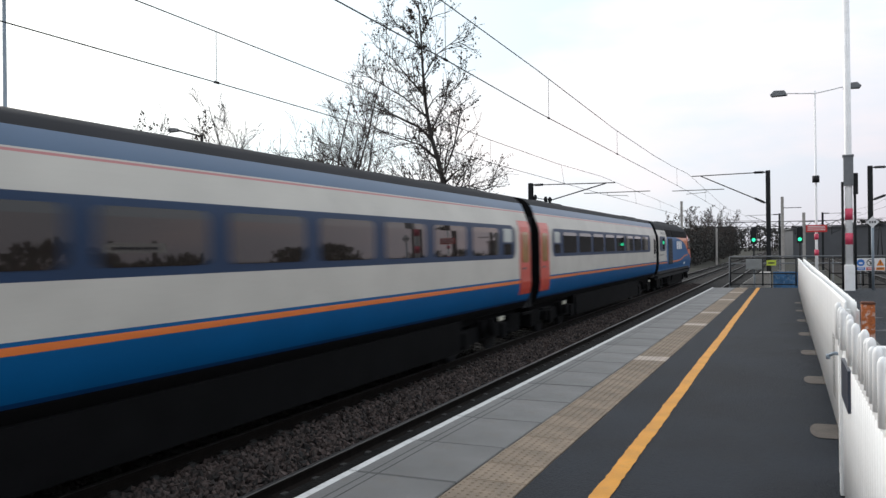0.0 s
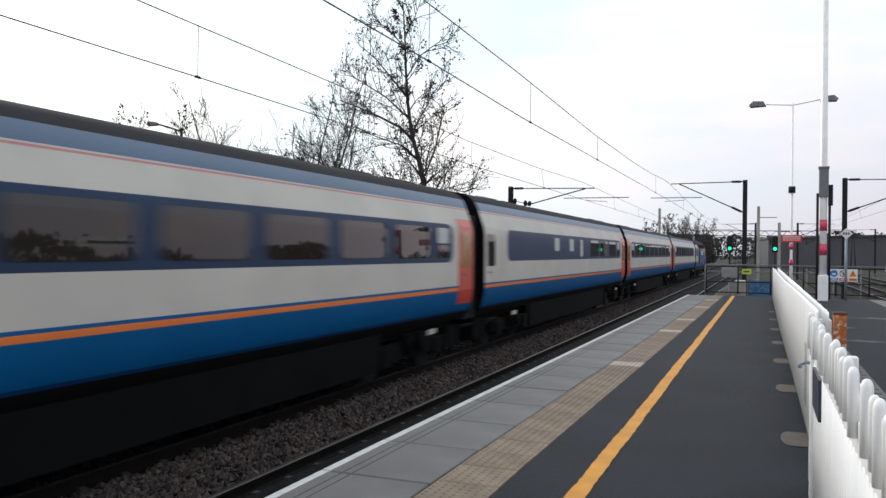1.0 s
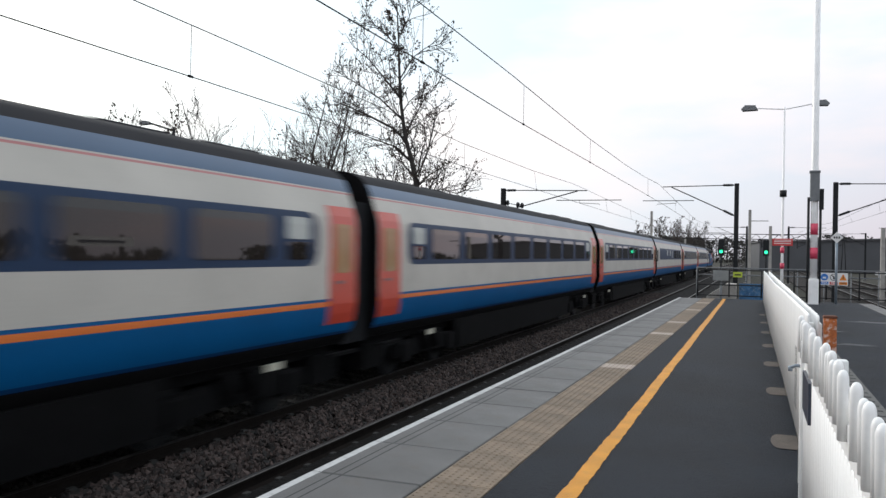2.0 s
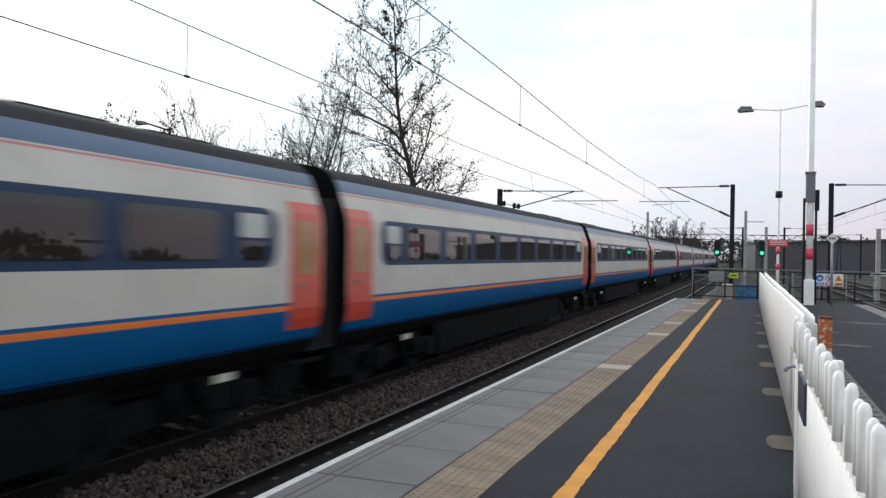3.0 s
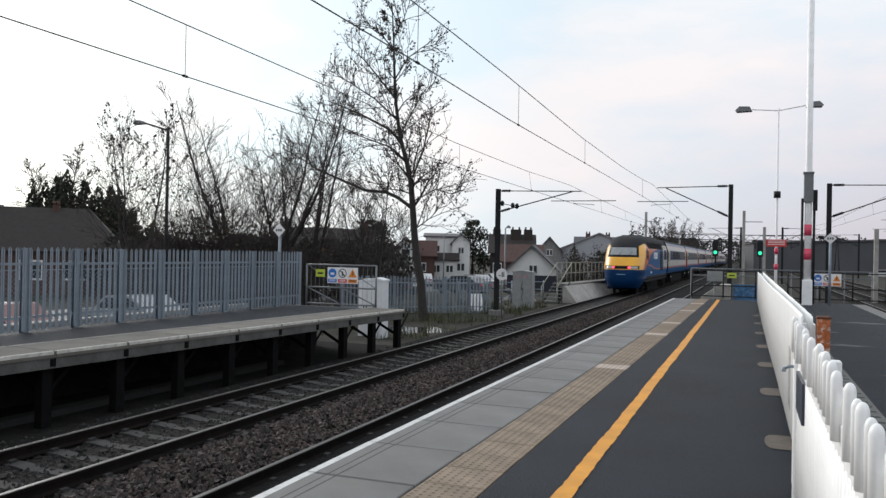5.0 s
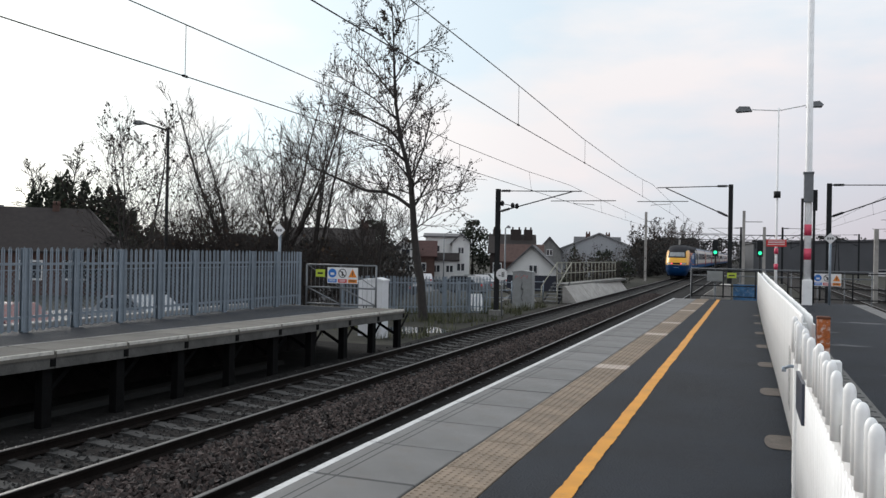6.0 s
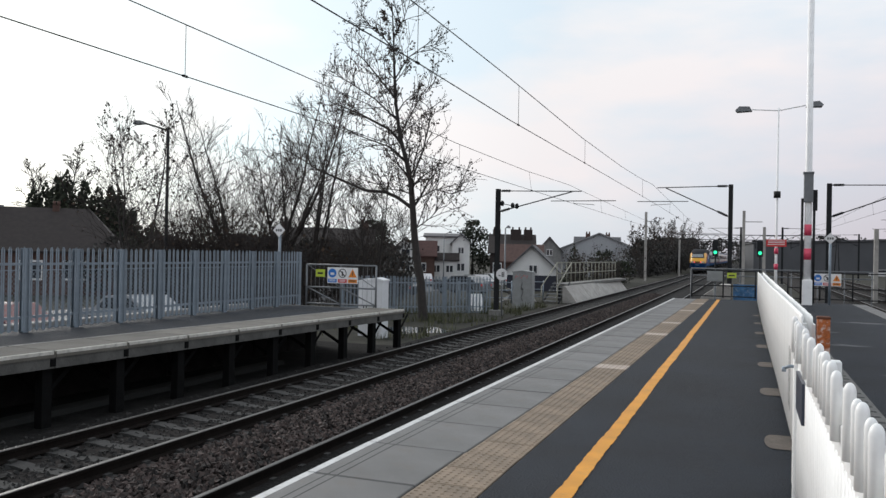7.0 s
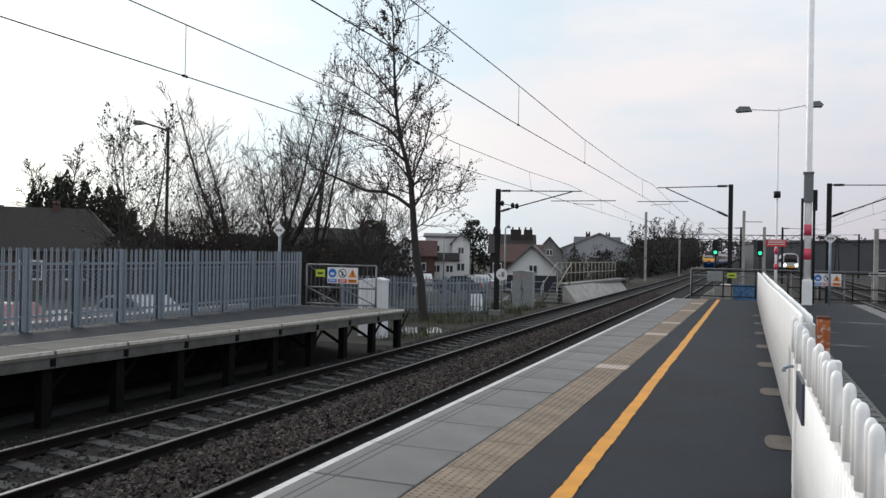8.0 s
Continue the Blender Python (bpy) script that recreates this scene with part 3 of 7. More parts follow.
    part("rail", bm, FENCE_WHITE, f)
    bm = B()
    bbox(bm, -0.052, 5.90, 0.0, -0.02, 5.98, 1.10, 0.006)
    part("gate_stile", bm, FENCE_WHITE, f)
    for y in (2.0, 4.9, 7.65, 10.8, 13.6, 16.4, 19.3, 22.2, 25.2, 28.3, 32.5):
        bm = B()
        bbox(bm, 0.072, y - 0.035, 0.0, 0.13, y + 0.035, 1.1, 0.006)
        part("post", bm, FENCE_WHITE, f)
    g = thing("gate_latch", (3.35, 7.72, 0), "steel lever latch with black plate on the white gate", "latch")
    bm = B()
    box(bm, 0.078, 0.34, 0.25, 0.083, 0.80, 0.82)
    part("gap_plate", bm, STEEL_DARK, g)
    bm = B()
    box(bm, -0.002, -2.62, 0.69, 0.028, -2.02, 0.93)
    part("lock_case", bm, mat("lock_blue", (0.02, 0.028, 0.05), 0.4, var=0.2), g, "dark blue lock case")
    bm = B()
    tube(bm, [(0.03, -1.42, 0.88), (-0.01, -1.42, 0.885), (-0.05, -1.40, 0.865)], 0.012, 8)
    tube(bm, [(-0.05, -1.40, 0.875), (-0.05, -1.40, 0.84)], 0.015, 8)
    part("lever", bm, GALV, g, "polished steel lever")
    # the second fence, a step behind the first
    f2 = thing("white_fence", (3.565, 0, 0), "second white fence line standing behind the first", "fence")
    y = 7.55
    while y < 31:
        piece("pale", pale, f2, pose(0, y, rng.uniform(-0.006, 0.006), 0, 0, 0))
        y += 0.172
    bm = B()
    box(bm, 0.001, 7.5, 0.85, 0.022, 31, 1.10)
    part("backing_board", bm, FENCE_CORE, f2)
    r = thing("rusty_post", (3.635, 7.35, 0), "square steel post with flaking white paint and orange rust", "post")
    bm = B()
    bbox(bm, -0.048, -0.048, 0.0, 0.048, 0.048, 1.165, 0.006)
    part("shaft", bm, RUST, r)
    bm = B()
    bbox(bm, -0.053, -0.053, 1.165, 0.053, 0.053, 1.185, 0.008)
    part("cap", bm, mat("rust_dark", (0.10, 0.035, 0.018), 0.9, var=0.4, scale=9.0), r, "dark rusted cap")


def palisade(at, length, step, label, h=1.6, lift=0.0, seed=1):
    """A steel palisade fence running along its own y axis."""
    f = thing("palisade_fence", at, label, "fence")
    pale = pale_mesh(0.074, h, GALV)
    rng = random.Random(seed)
    y = 0.08
    while y < length:
        piece("pale", pale, f, pose(0.03, y, lift + rng.uniform(-0.012, 0.012), rng.uniform(-0.5, 0.5), 0, rng.uniform(-9, 9)))
        y += step
    for z in (0.30, h - 0.32):
        bm = B()
        prism(bm, [(0.0, z - 0.025), (0.025, z - 0.025), (0.025, z + 0.025), (0.0, z + 0.025)], "y", 0, length)
        part("rail", bm, GALV, f)
    bm = B()
    prism(bm, [(-0.06, -0.05), (0.06, -0.05), (0.06, -0.035), (0.006, -0.035), (0.006, 0.035), (0.06, 0.035), (0.06, 0.05), (-0.06, 0.05), (-0.06, 0.035), (-0.006, 0.035), (-0.006, -0.035), (-0.06, -0.035)], "z", 0.0, h - 0.02)
    post = mesh_of("post", bm, GALV)
    y = 0.0
    while y < length + 0.1:
        piece("post", post, f, pose(-0.04, y, 0, 0, 0, 90))
        y += 1.24
    return f


def chain_link(at, length, h, label):
    """Diamond wire mesh on a line along its own y axis."""
    f = thing("chain_link_fence", at, label, "fence")
    bm = B()
    step, n = 0.09, int(length / 0.09)
    for k in range(n):
        for way in (-1, 1):
            y0 = k * step
            y1 = y0 + way * h
            top = h
            if y1 > length or y1 < 0:
                edge = length if y1 > length else 0.0
                top, y1 = abs(edge - y0), edge
            if top > 0.02:
                tube(bm, [(0.004 * way, y0, 0), (0.004 * way, y1, top)], 0.0035, 3, caps=False)
    tagged(part("mesh", bm, GALV, f), kind="stuff")
    for z in (0.02, h):
        bm = B()
        tube(bm, [(0, 0, z), (0, length, z)], 0.012, 5)
        part("line_wire", bm, GALV, f)
    return f


def safety_board(parent, x0, z0, w, h, y):
    """A row of three safety pictures on a white board, facing -y."""
    bm = B()
    box(bm, x0, y - 0.008, z0, x0 + w, y, z0 + h)
    s = part("sign_board", bm, SIGN_WHITE, parent, "white safety board with blue, red and orange panels")
    for k, (col, low) in enumerate(((SIGN_BLUE, SIGN_BLUE), (SIGN_BLACK, SIGN_RED), (SIGN_ORANGE, SIGN_ORANGE))):
        c = x0 + w * (k + 0.5) / 3
        r = w * 0.135
        zc = z0 + h * 0.64
        bm = B()
        if k == 2:
            prism(bm, [(c - r, zc - r * 0.85), (c + r, zc - r * 0.85), (c, zc + r)], "y", y - 0.012, y - 0.009)
            prism(bm, [(c - r * 0.1, zc - r * 0.5), (c + r * 0.1, zc - r * 0.5), (c + r * 0.1, zc + r * 0.4), (c - r * 0.1, zc + r * 0.4)], "y", y - 0.014, y - 0.0122, 1)
        elif k == 1:
            n = 20
            for i in range(n):
                a, b2 = 2 * math.pi * i / n, 2 * math.pi * (i + 1) / n
                prism(bm, [(c + q * math.cos(g), zc + q * math.sin(g)) for q, g in ((r, a), (r, b2), (r * 0.82, b2), (r * 0.82, a))], "y", y - 0.012, y - 0.009)
            prism(bm, [(c - r * 0.7, zc + r * 0.55), (c - r * 0.55, zc + r * 0.7), (c + r * 0.7, zc - r * 0.55), (c + r * 0.55, zc - r * 0.7)], "y", y - 0.014, y - 0.0122)
            prism(bm, [(c - r * 0.2, zc - r * 0.6), (c + r * 0.25, zc - r * 0.6), (c + r * 0.15, zc + r * 0.3), (c - r * 0.1, zc + r * 0.5)], "y", y - 0.0118, y - 0.0095)
        else:
            prism(bm, [(c + r * math.cos(a), zc + r * math.sin(a)) for a in (2 * math.pi * i / 18 for i in range(18))], "y", y - 0.012, y - 0.009)
            prism(bm, [(c - r * 0.45, zc - r * 0.4), (c + r * 0.45, zc - r * 0.4), (c + r * 0.45, zc + r * 0.1), (c - r * 0.45, zc + r * 0.1)], "y", y - 0.014, y - 0.0122, 1)
        part("symbol", bm, (col, SIGN_WHITE if k == 0 else SIGN_BLACK), s)
        bm = B()
        box(bm, c - w * 0.145, y - 0.011, z0 + h * 0.05, c + w * 0.145, y - 0.009, z0 + h * 0.27)
        for q in (0.12, 0.19):
            box(bm, c - w * 0.10, y - 0.013, z0 + h * q, c + w * 0.10, y - 0.0112, z0 + h * (q + 0.035), 1)
        part("caption_panel", bm, (low, SIGN_WHITE if k < 2 else SIGN_BLACK), s)
    return s


def rail_gate(name, x0, x1, y, h, label, board, lime, mid=0.55, lattice=True, material=None):
    g = thing(name, (0, y, 0), label, "barrier gate")
    m = material or STEEL_GREY
    n = max(2, round((x1 - x0) / 1.2))
    for k in range(n + 1):
        x = x0 + (x1 - x0) * k / n
        bm = B()
        tube(bm, [(x, 0, 0), (x, 0, h)], 0.03, 8)
        part("post", bm, m, g)
    for z in (0.06, mid, h):
        bm = B()
        tube(bm, [(x0, 0, z), (x1, 0, z)], 0.024, 8)
        part("bar", bm, m, g)
    if lattice:
        for k in range(n):
            xa, xb = x0 + (x1 - x0) * k / n, x0 + (x1 - x0) * (k + 1) / n
            bm = B()
            tube(bm, [(xa, 0, mid), (xb, 0, 0.06)], 0.02, 6)
            tube(bm, [(xa, 0.02, h), (xb, 0.02, mid)], 0.012, 6)
            for q in range(1, 8):
                x = xa + (xb - xa) * q / 8
                tube(bm, [(x, 0.01, 0.06), (x, 0.01, h)], 0.005, 4)
            part("infill", bm, m, g)
    if board:
        safety_board(g, *board, -0.03)
    if lime:
        bm = B()
        box(bm, lime[0], -0.04, lime[1], lime[0] + lime[2], -0.03, lime[1] + lime[3])
        box(bm, lime[0] + 0.06, -0.043, lime[1] + lime[3] * 0.35, lime[0] + lime[2] - 0.06, -0.0402, lime[1] + lime[3] * 0.6, 1)
        part("notice", bm, (SIGN_LIME, SIGN_BLACK), g, "lime notice with one line of writing")
    return g


def cabinet(at, w, d, h, material, label, graffiti=False):
    c = thing("trackside_cabinet", at, label, "cabinet")
    bm = B()
    box(bm, -w / 2, -d / 2, 0, w / 2, d / 2, h - 0.06)
    part("body", bm, material, c)
    bm = B()
    prism(bm, [(-w / 2 - 0.03, h - 0.06), (w / 2 + 0.03, h - 0.06), (w / 2 + 0.03, h - 0.01), (0, h + 0.06), (-w / 2 - 0.03, h - 0.01)], "y", -d / 2 - 0.03, d / 2 + 0.03)
    part("lid", bm, material, c)
    for s in (-1, 1):
        bm = B()
        bbox(bm, s * w / 4 - w * 0.235, -d / 2 - 0.018, 0.10, s * w / 4 + w * 0.235, -d / 2, h - 0.12, 0.004)
        dr = part("door", bm, material, c)
        bm = B()
        box(bm, s * 0.05 - 0.015, -d / 2 - 0.035, h * 0.5, s * 0.05 + 0.015, -d / 2 - 0.0185, h * 0.5 + 0.12)
        part("handle", bm, STEEL_DARK, dr)
    if graffiti:
        bm = B()
        for k in range(7):
            tube(bm, [(-w * 0.35 + 0.1 * k, -d / 2 - 0.022, h * (0.82 + 0.04 * (k % 3))), (-w * 0.3 + 0.1 * k, -d / 2 - 0.022, h * (0.9 - 0.04 * (k % 2)))], 0.012, 4)
        part("scrawl", bm, SIGN_RED, c, "unreadable red paint scrawl")
        bm = B()
        tube(bm, [(0.02, -d / 2 - 0.022, h * 0.7), (-0.06, -d / 2 - 0.022, h * 0.6), (0.06, -d / 2 - 0.022, h * 0.45), (-0.05, -d / 2 - 0.022, h * 0.3), (0.05, -d / 2 - 0.022, h * 0.2)], 0.014, 4)
        part("scrawl", bm, SIGN_BLACK, c, "unreadable black paint scrawl")
    return c


def h_mast(bm, z0, z1, w=0.2):
    a, t = w / 2, 0.016
    prism(bm, [(-a, -a), (a, -a), (a, -a + t), (t / 2, -a + t), (t / 2, a - t), (a, a - t), (a, a), (-a, a), (-a, a - t), (-t / 2, a - t), (-t / 2, -a + t), (-a, -a + t)], "z", z0, z1)


def insulator(bm, a, b, r=0.07):
    a, b = Vector(a), Vector(b)
    pts = [a.lerp(b, k / 12) for k in range(13)]
    tube(bm, pts, [r * (0.55 if k % 2 else 1.0) if 0 < k < 12 else 0.03 for k in range(13)], 8)


def ole_mast(at, top, side, reach, arm_z, brace_z, reg, label):
    """An H-section mast with a hinged cantilever to one side (+1 right, -1 left)."""
    m = thing("catenary_mast", at, label, "catenary mast")
    x, y, z = at
    bm = B()
    h_mast(bm, 0, top - z)
    part("mast", bm, STEEL_DARK, m)
    bm = B()
    bbox(bm, -0.28, -0.28, -0.05, 0.28, 0.28, 0.25, 0.03)
    part("base", bm, CONCRETE_DARK, m, "concrete foot")
    c = new("cantilever")
    c.parent = m
    az, bz = arm_z - z, brace_z - z
    bm = B()
    tube(bm, [(side * 0.1, 0, az), (side * (reach + 0.15), 0, az - 0.05)], 0.024, 6)
    part("top_tube", bm, STEEL_DARK, c)
    bm = B()
    tube(bm, [(side * 0.1, 0, bz), (side * (reach - 0.25), 0, az - 0.06)], 0.028, 6)
    part("brace", bm, STEEL_DARK, c)
    bm = B()
    insulator(bm, (side * 0.14, 0, az), (side * 0.62, 0, az))
    part("insulator", bm, STEEL_DARK, c)
    bm = B()
    insulator(bm, (side * 0.12, 0, bz + 0.005), (side * 0.6, 0, bz + (az - bz) * 0.5 / (reach - 0.35)))
    part("insulator", bm, STEEL_DARK, c)
    if reg:
        r0, r1, rz = reg[0] - x, reg[1] - x, reg[2] - z
        bm = B()
        tube(bm, [(r0, 0, rz), (r1, 0, rz)], 0.02, 6)
        part("registration_tube", bm, STEEL_DARK, c)
        bm = B()
        w = reg[3] - x
        tube(bm, [(w + side * -0.45, 0, rz), (w + side * -0.45, 0, rz - 0.12), (w + side * 0.45, 0, rz - 0.17), (w + side * 0.47, 0, rz - 0.22)], 0.012, 5)
        part("steady_arm", bm, STEEL_DARK, c)
    return m


def wire(name, pts, r, label, parent=None):
    bm = B()
    tube(bm, pts, r, 5)
    if parent:
        return part(name, bm, STEEL_DARK, parent)
    return solid(name, bm, STEEL_DARK, label, "overhead wire")


def overhead_line(cx, contact, catenary, drops, label):
    """Contact wire and catenary with droppers; each list is (y, x, z)."""
    t = thing("overhead_line", (0, 0, 0), label, "overhead wire")
    def dense(rows):
        out = []
        for (y0, x0, z0), (y1, x1, z1) in zip(rows, rows[1:]):
            n = max(1, int((y1 - y0) / 4))
            out += [(x0 + (x1 - x0) * k / n, y0 + (y1 - y0) * k / n, z0 + (z1 - z0) * k / n) for k in range(n)]
        return out + [(rows[-1][1], rows[-1][0], rows[-1][2])]
    ca, co = dense(catenary), dense(contact)
    wire("catenary_wire", ca, 0.009, "", t)
    wire("contact_wire", co, 0.009, "", t)
    def on(rows, y):
        ys = [r[0] for r in rows]
        return float(np.interp(y, ys, [r[1] for r in rows])), float(np.interp(y, ys, [r[2] for r in rows]))
    for y in drops:
        (xa, za), (xb, zb) = on(catenary, y), on(contact, y)
        wire("dropper", [(xa, y, za), (xb, y, zb)], 0.005, "", t)
        bm = B()
        tube(bm, [(xb, y - 0.05, zb), (xb, y + 0.05, zb)], 0.022, 5)
        part("clip", bm, STEEL_DARK, t)
    return t


# ---- trains ----
ROOF = mat("dark_roof_paint", (0.020, 0.021, 0.025), 0.8, spec=0.2, var=0.3, scale=1.2, dirt=0.4, dirt_color=(0.025, 0.025, 0.027))
T_BLUE = mat("train_blue", (0.001, 0.080, 0.225), 0.42, var=0.12, scale=0.8, spec=0.18)
T_NAVY = mat("train_navy", (0.009, 0.028, 0.072), 0.50, var=0.15, scale=0.8, spec=0.25)
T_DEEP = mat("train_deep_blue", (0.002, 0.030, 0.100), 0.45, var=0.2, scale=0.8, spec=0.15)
T_WHITE = mat("train_cream_white", (0.46, 0.443, 0.405), 0.45, var=0.12, scale=0.7, spec=0.35, dirt=0.25, dirt_color=(0.30, 0.28, 0.26))
T_PALE = mat("train_pale_blue", (0.055, 0.105, 0.185), 0.38, var=0.15, scale=0.7)
T_PINK = mat("train_pink_stripe", (0.42, 0.17, 0.17), 0.4, var=0.1)
T_ORANGE = mat("train_orange", (0.62, 0.155, 0.028), 0.36, var=0.1, coat=0.2)
T_RED = mat("train_red", (0.48, 0.055, 0.030), 0.36, var=0.12, coat=0.2)
T_YELLOW = mat("train_yellow", (0.76, 0.37, 0.014), 0.34, var=0.10, scale=1.2, coat=0.2)
T_GLASS = mat("tinted_window_glass", (0.022, 0.018, 0.016), 0.03, var=0.1, spec=0.5)
T_SKIRT = mat("grimy_shaded_underframe", (0.0045, 0.0045, 0.005), 0.9, var=0.4, scale=2.0, bump=0.3, spec=0.08)
T_LOUVRE = mat("louvre_black", (0.009, 0.010, 0.012), 0.7, var=0.3, spec=0.15)
FROSTED = mat("frosted_pane", (0.42, 0.44, 0.42), 0.5, var=0.1)
T_AMBER = mat("amber_door_glass", (0.30, 0.17, 0.07), 0.15, var=0.2)

# half width by height over the rail
PROFILE = [(0.95, 1.12), (1.08, 1.225), (1.25, 1.305), (1.45, 1.352), (1.65, 1.372), (2.20, 1.364), (2.60, 1.360), (2.95, 1.354), (3.12, 1.336), (3.24, 1.300), (3.45, 1.225), (3.62, 1.17), (3.79, 1.09), (3.92, 0.96), (4.02, 0.77), (4.08, 0.46), (4.11, 0.0)]


def half_width(z):
    return float(np.interp(z, [p[0] for p in PROFILE], [p[1] for p in PROFILE]))


# the two lowest bands put the tucked-under side's shade into the colour
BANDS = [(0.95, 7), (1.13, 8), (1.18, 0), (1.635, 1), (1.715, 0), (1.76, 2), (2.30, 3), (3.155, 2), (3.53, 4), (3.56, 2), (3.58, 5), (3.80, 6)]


def coach_body(y0, y1):
    """Body shell with its bands of paint, and underside shade, as strips of faces."""
    bm = B()
    zs = sorted({p[0] for p in PROFILE} | {b[0] for b in BANDS})
    def band(z):
        return [b[1] for b in BANDS if b[0] <= z + 1e-6][-1]
    for s in (-1, 1):
        rows = [[bm.verts.new((s * half_width(z), y, z)) for y in (y0, y1)] for z in zs]
        for i in range(len(rows) - 1):
            f = bm.faces.new((rows[i][0], rows[i][1], rows[i + 1][1], rows[i + 1][0]))
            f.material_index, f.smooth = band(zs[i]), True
    for y in (y0, y1):
        ring = [bm.verts.new((half_width(z), y, z)) for z in zs] + [bm.verts.new((-half_width(z), y, z)) for z in zs[::-1][1:]]
        bm.faces.new(ring).material_index = 7
    v = [bm.verts.new(c) for c in ((-1.17, y0, 0.95), (1.17, y0, 0.95), (1.17, y1, 0.95), (-1.17, y1, 0.95))]
    bm.faces.new(v).material_index = 7
    return bm


def panel(bm, s, ya, yb, za, zb, off, mi=0, thick=0.012, corner=0.0):
    """A plate that follows the body's side, off by a little, with rounded corners."""
    rows = 12 if corner or zb - za > 0.5 else 4
    zs = [za + (zb - za) * k / rows for k in range(rows + 1)]
    c = corner
    prof = []
    for z in zs:
        cut = 0.0
        if c:
            d = min(z - za, zb - z)
            cut = c - math.sqrt(max(0, c * c - max(0, c - d) ** 2)) if d < c else 0
        prof.append((z, ya + cut, yb - cut))
    outer = [(bm.verts.new((s * (half_width(z) + off), a, z)), bm.verts.new((s * (half_width(z) + off), b, z))) for z, a, b in prof]
    inner = [(bm.verts.new((s * (half_width(z) + off - thick), a, z)), bm.verts.new((s * (half_width(z) + off - thick), b, z))) for z, a, b in prof]
    fs = []
    for i in range(rows):
        fs.append(bm.faces.new((outer[i][0], outer[i][1], outer[i + 1][1], outer[i + 1][0])))
        fs.append(bm.faces.new((outer[i][0], outer[i + 1][0], inner[i + 1][0], inner[i][0])))
        fs.append(bm.faces.new((outer[i][1], inner[i][1], inner[i + 1][1], outer[i + 1][1])))
    fs.append(bm.faces.new((outer[0][0], inner[0][0], inner[0][1], outer[0][1])))
    fs.append(bm.faces.new((outer[rows][0], outer[rows][1], inner[rows][1], inner[rows][0])))
    for f in fs:
        f.material_index = mi


def end_panel(bm, s, d, h, length, za, zb, r):
    """Cream end of a carriage side, its inner edge hollowed so that the navy band ends rounded."""
    n = 14
    rows = []
    for k in range(n + 1):
        z = za + (zb - za) * k / n
        q = max(0.0, r - min(z - za, zb - z))
        rows.append([bm.verts.new((s * (half_width(z) + 0.006), d * y, z)) for y in (h, h - length - (r - math.sqrt(max(0.0, r * r - q * q))))])
    for a, b in zip(rows, rows[1:]):
        bm.faces.new((a[0], a[1], b[1], b[0]))


def bogie(parent, y, base=2.6):
    bm = B()
    box(bm, -1.0, y - 0.35, 0.45, 1.0, y + 0.35, 0.70)
    b = part("bogie", bm, T_SKIRT, parent, "grimy dark bogie")
    for s in (-1, 1):
        bm = B()
        prism(bm, [(y - base / 2 - 0.5, 0.42), (y - base / 2 - 0.4, 0.66), (y - 0.6, 0.72), (y - 0.45, 0.50), (y + 0.45, 0.50), (y + 0.6, 0.72), (y + base / 2 + 0.4, 0.66), (y + base / 2 + 0.5, 0.42), (y + base / 2, 0.34), (y + 0.5, 0.38), (y - 0.5, 0.38), (y - base / 2, 0.34)], "x", s * 1.0, s * 1.14)
        part("side_frame", bm, T_SKIRT, b)
        for d in (-1, 1):
            bm = B()
            bbox(bm, min(s * 1.0, s * 1.2), y + d * base / 2 - 0.2, 0.30, max(s * 1.0, s * 1.2), y + d * base / 2 + 0.2, 0.68, 0.03)
            part("axle_box", bm, T_SKIRT, b)
            bm = B()
            tube(bm, [(s * 1.16, y + d * 0.3, 0.45), (s * 1.16, y + d * 0.3, 0.85)], 0.11, 8)
            part("spring", bm, T_SKIRT, b)
    for d in (-1, 1):
        bm = B()
        for s in (-1, 1):
            tube(bm, [(s * 0.69, y + d * base / 2, 0.46), (s * 0.72, y + d * base / 2, 0.46), (s * 0.72, y + d * base / 2, 0.46), (s * 0.80, y + d * base / 2, 0.46)], [0.49, 0.49, 0.46, 0.455], 20)
        tube(bm, [(-0.7, y + d * base / 2, 0.46), (0.7, y + d * base / 2, 0.46)], 0.08, 8)
        part("wheelset", bm, STEEL_DARK, b)
    return b


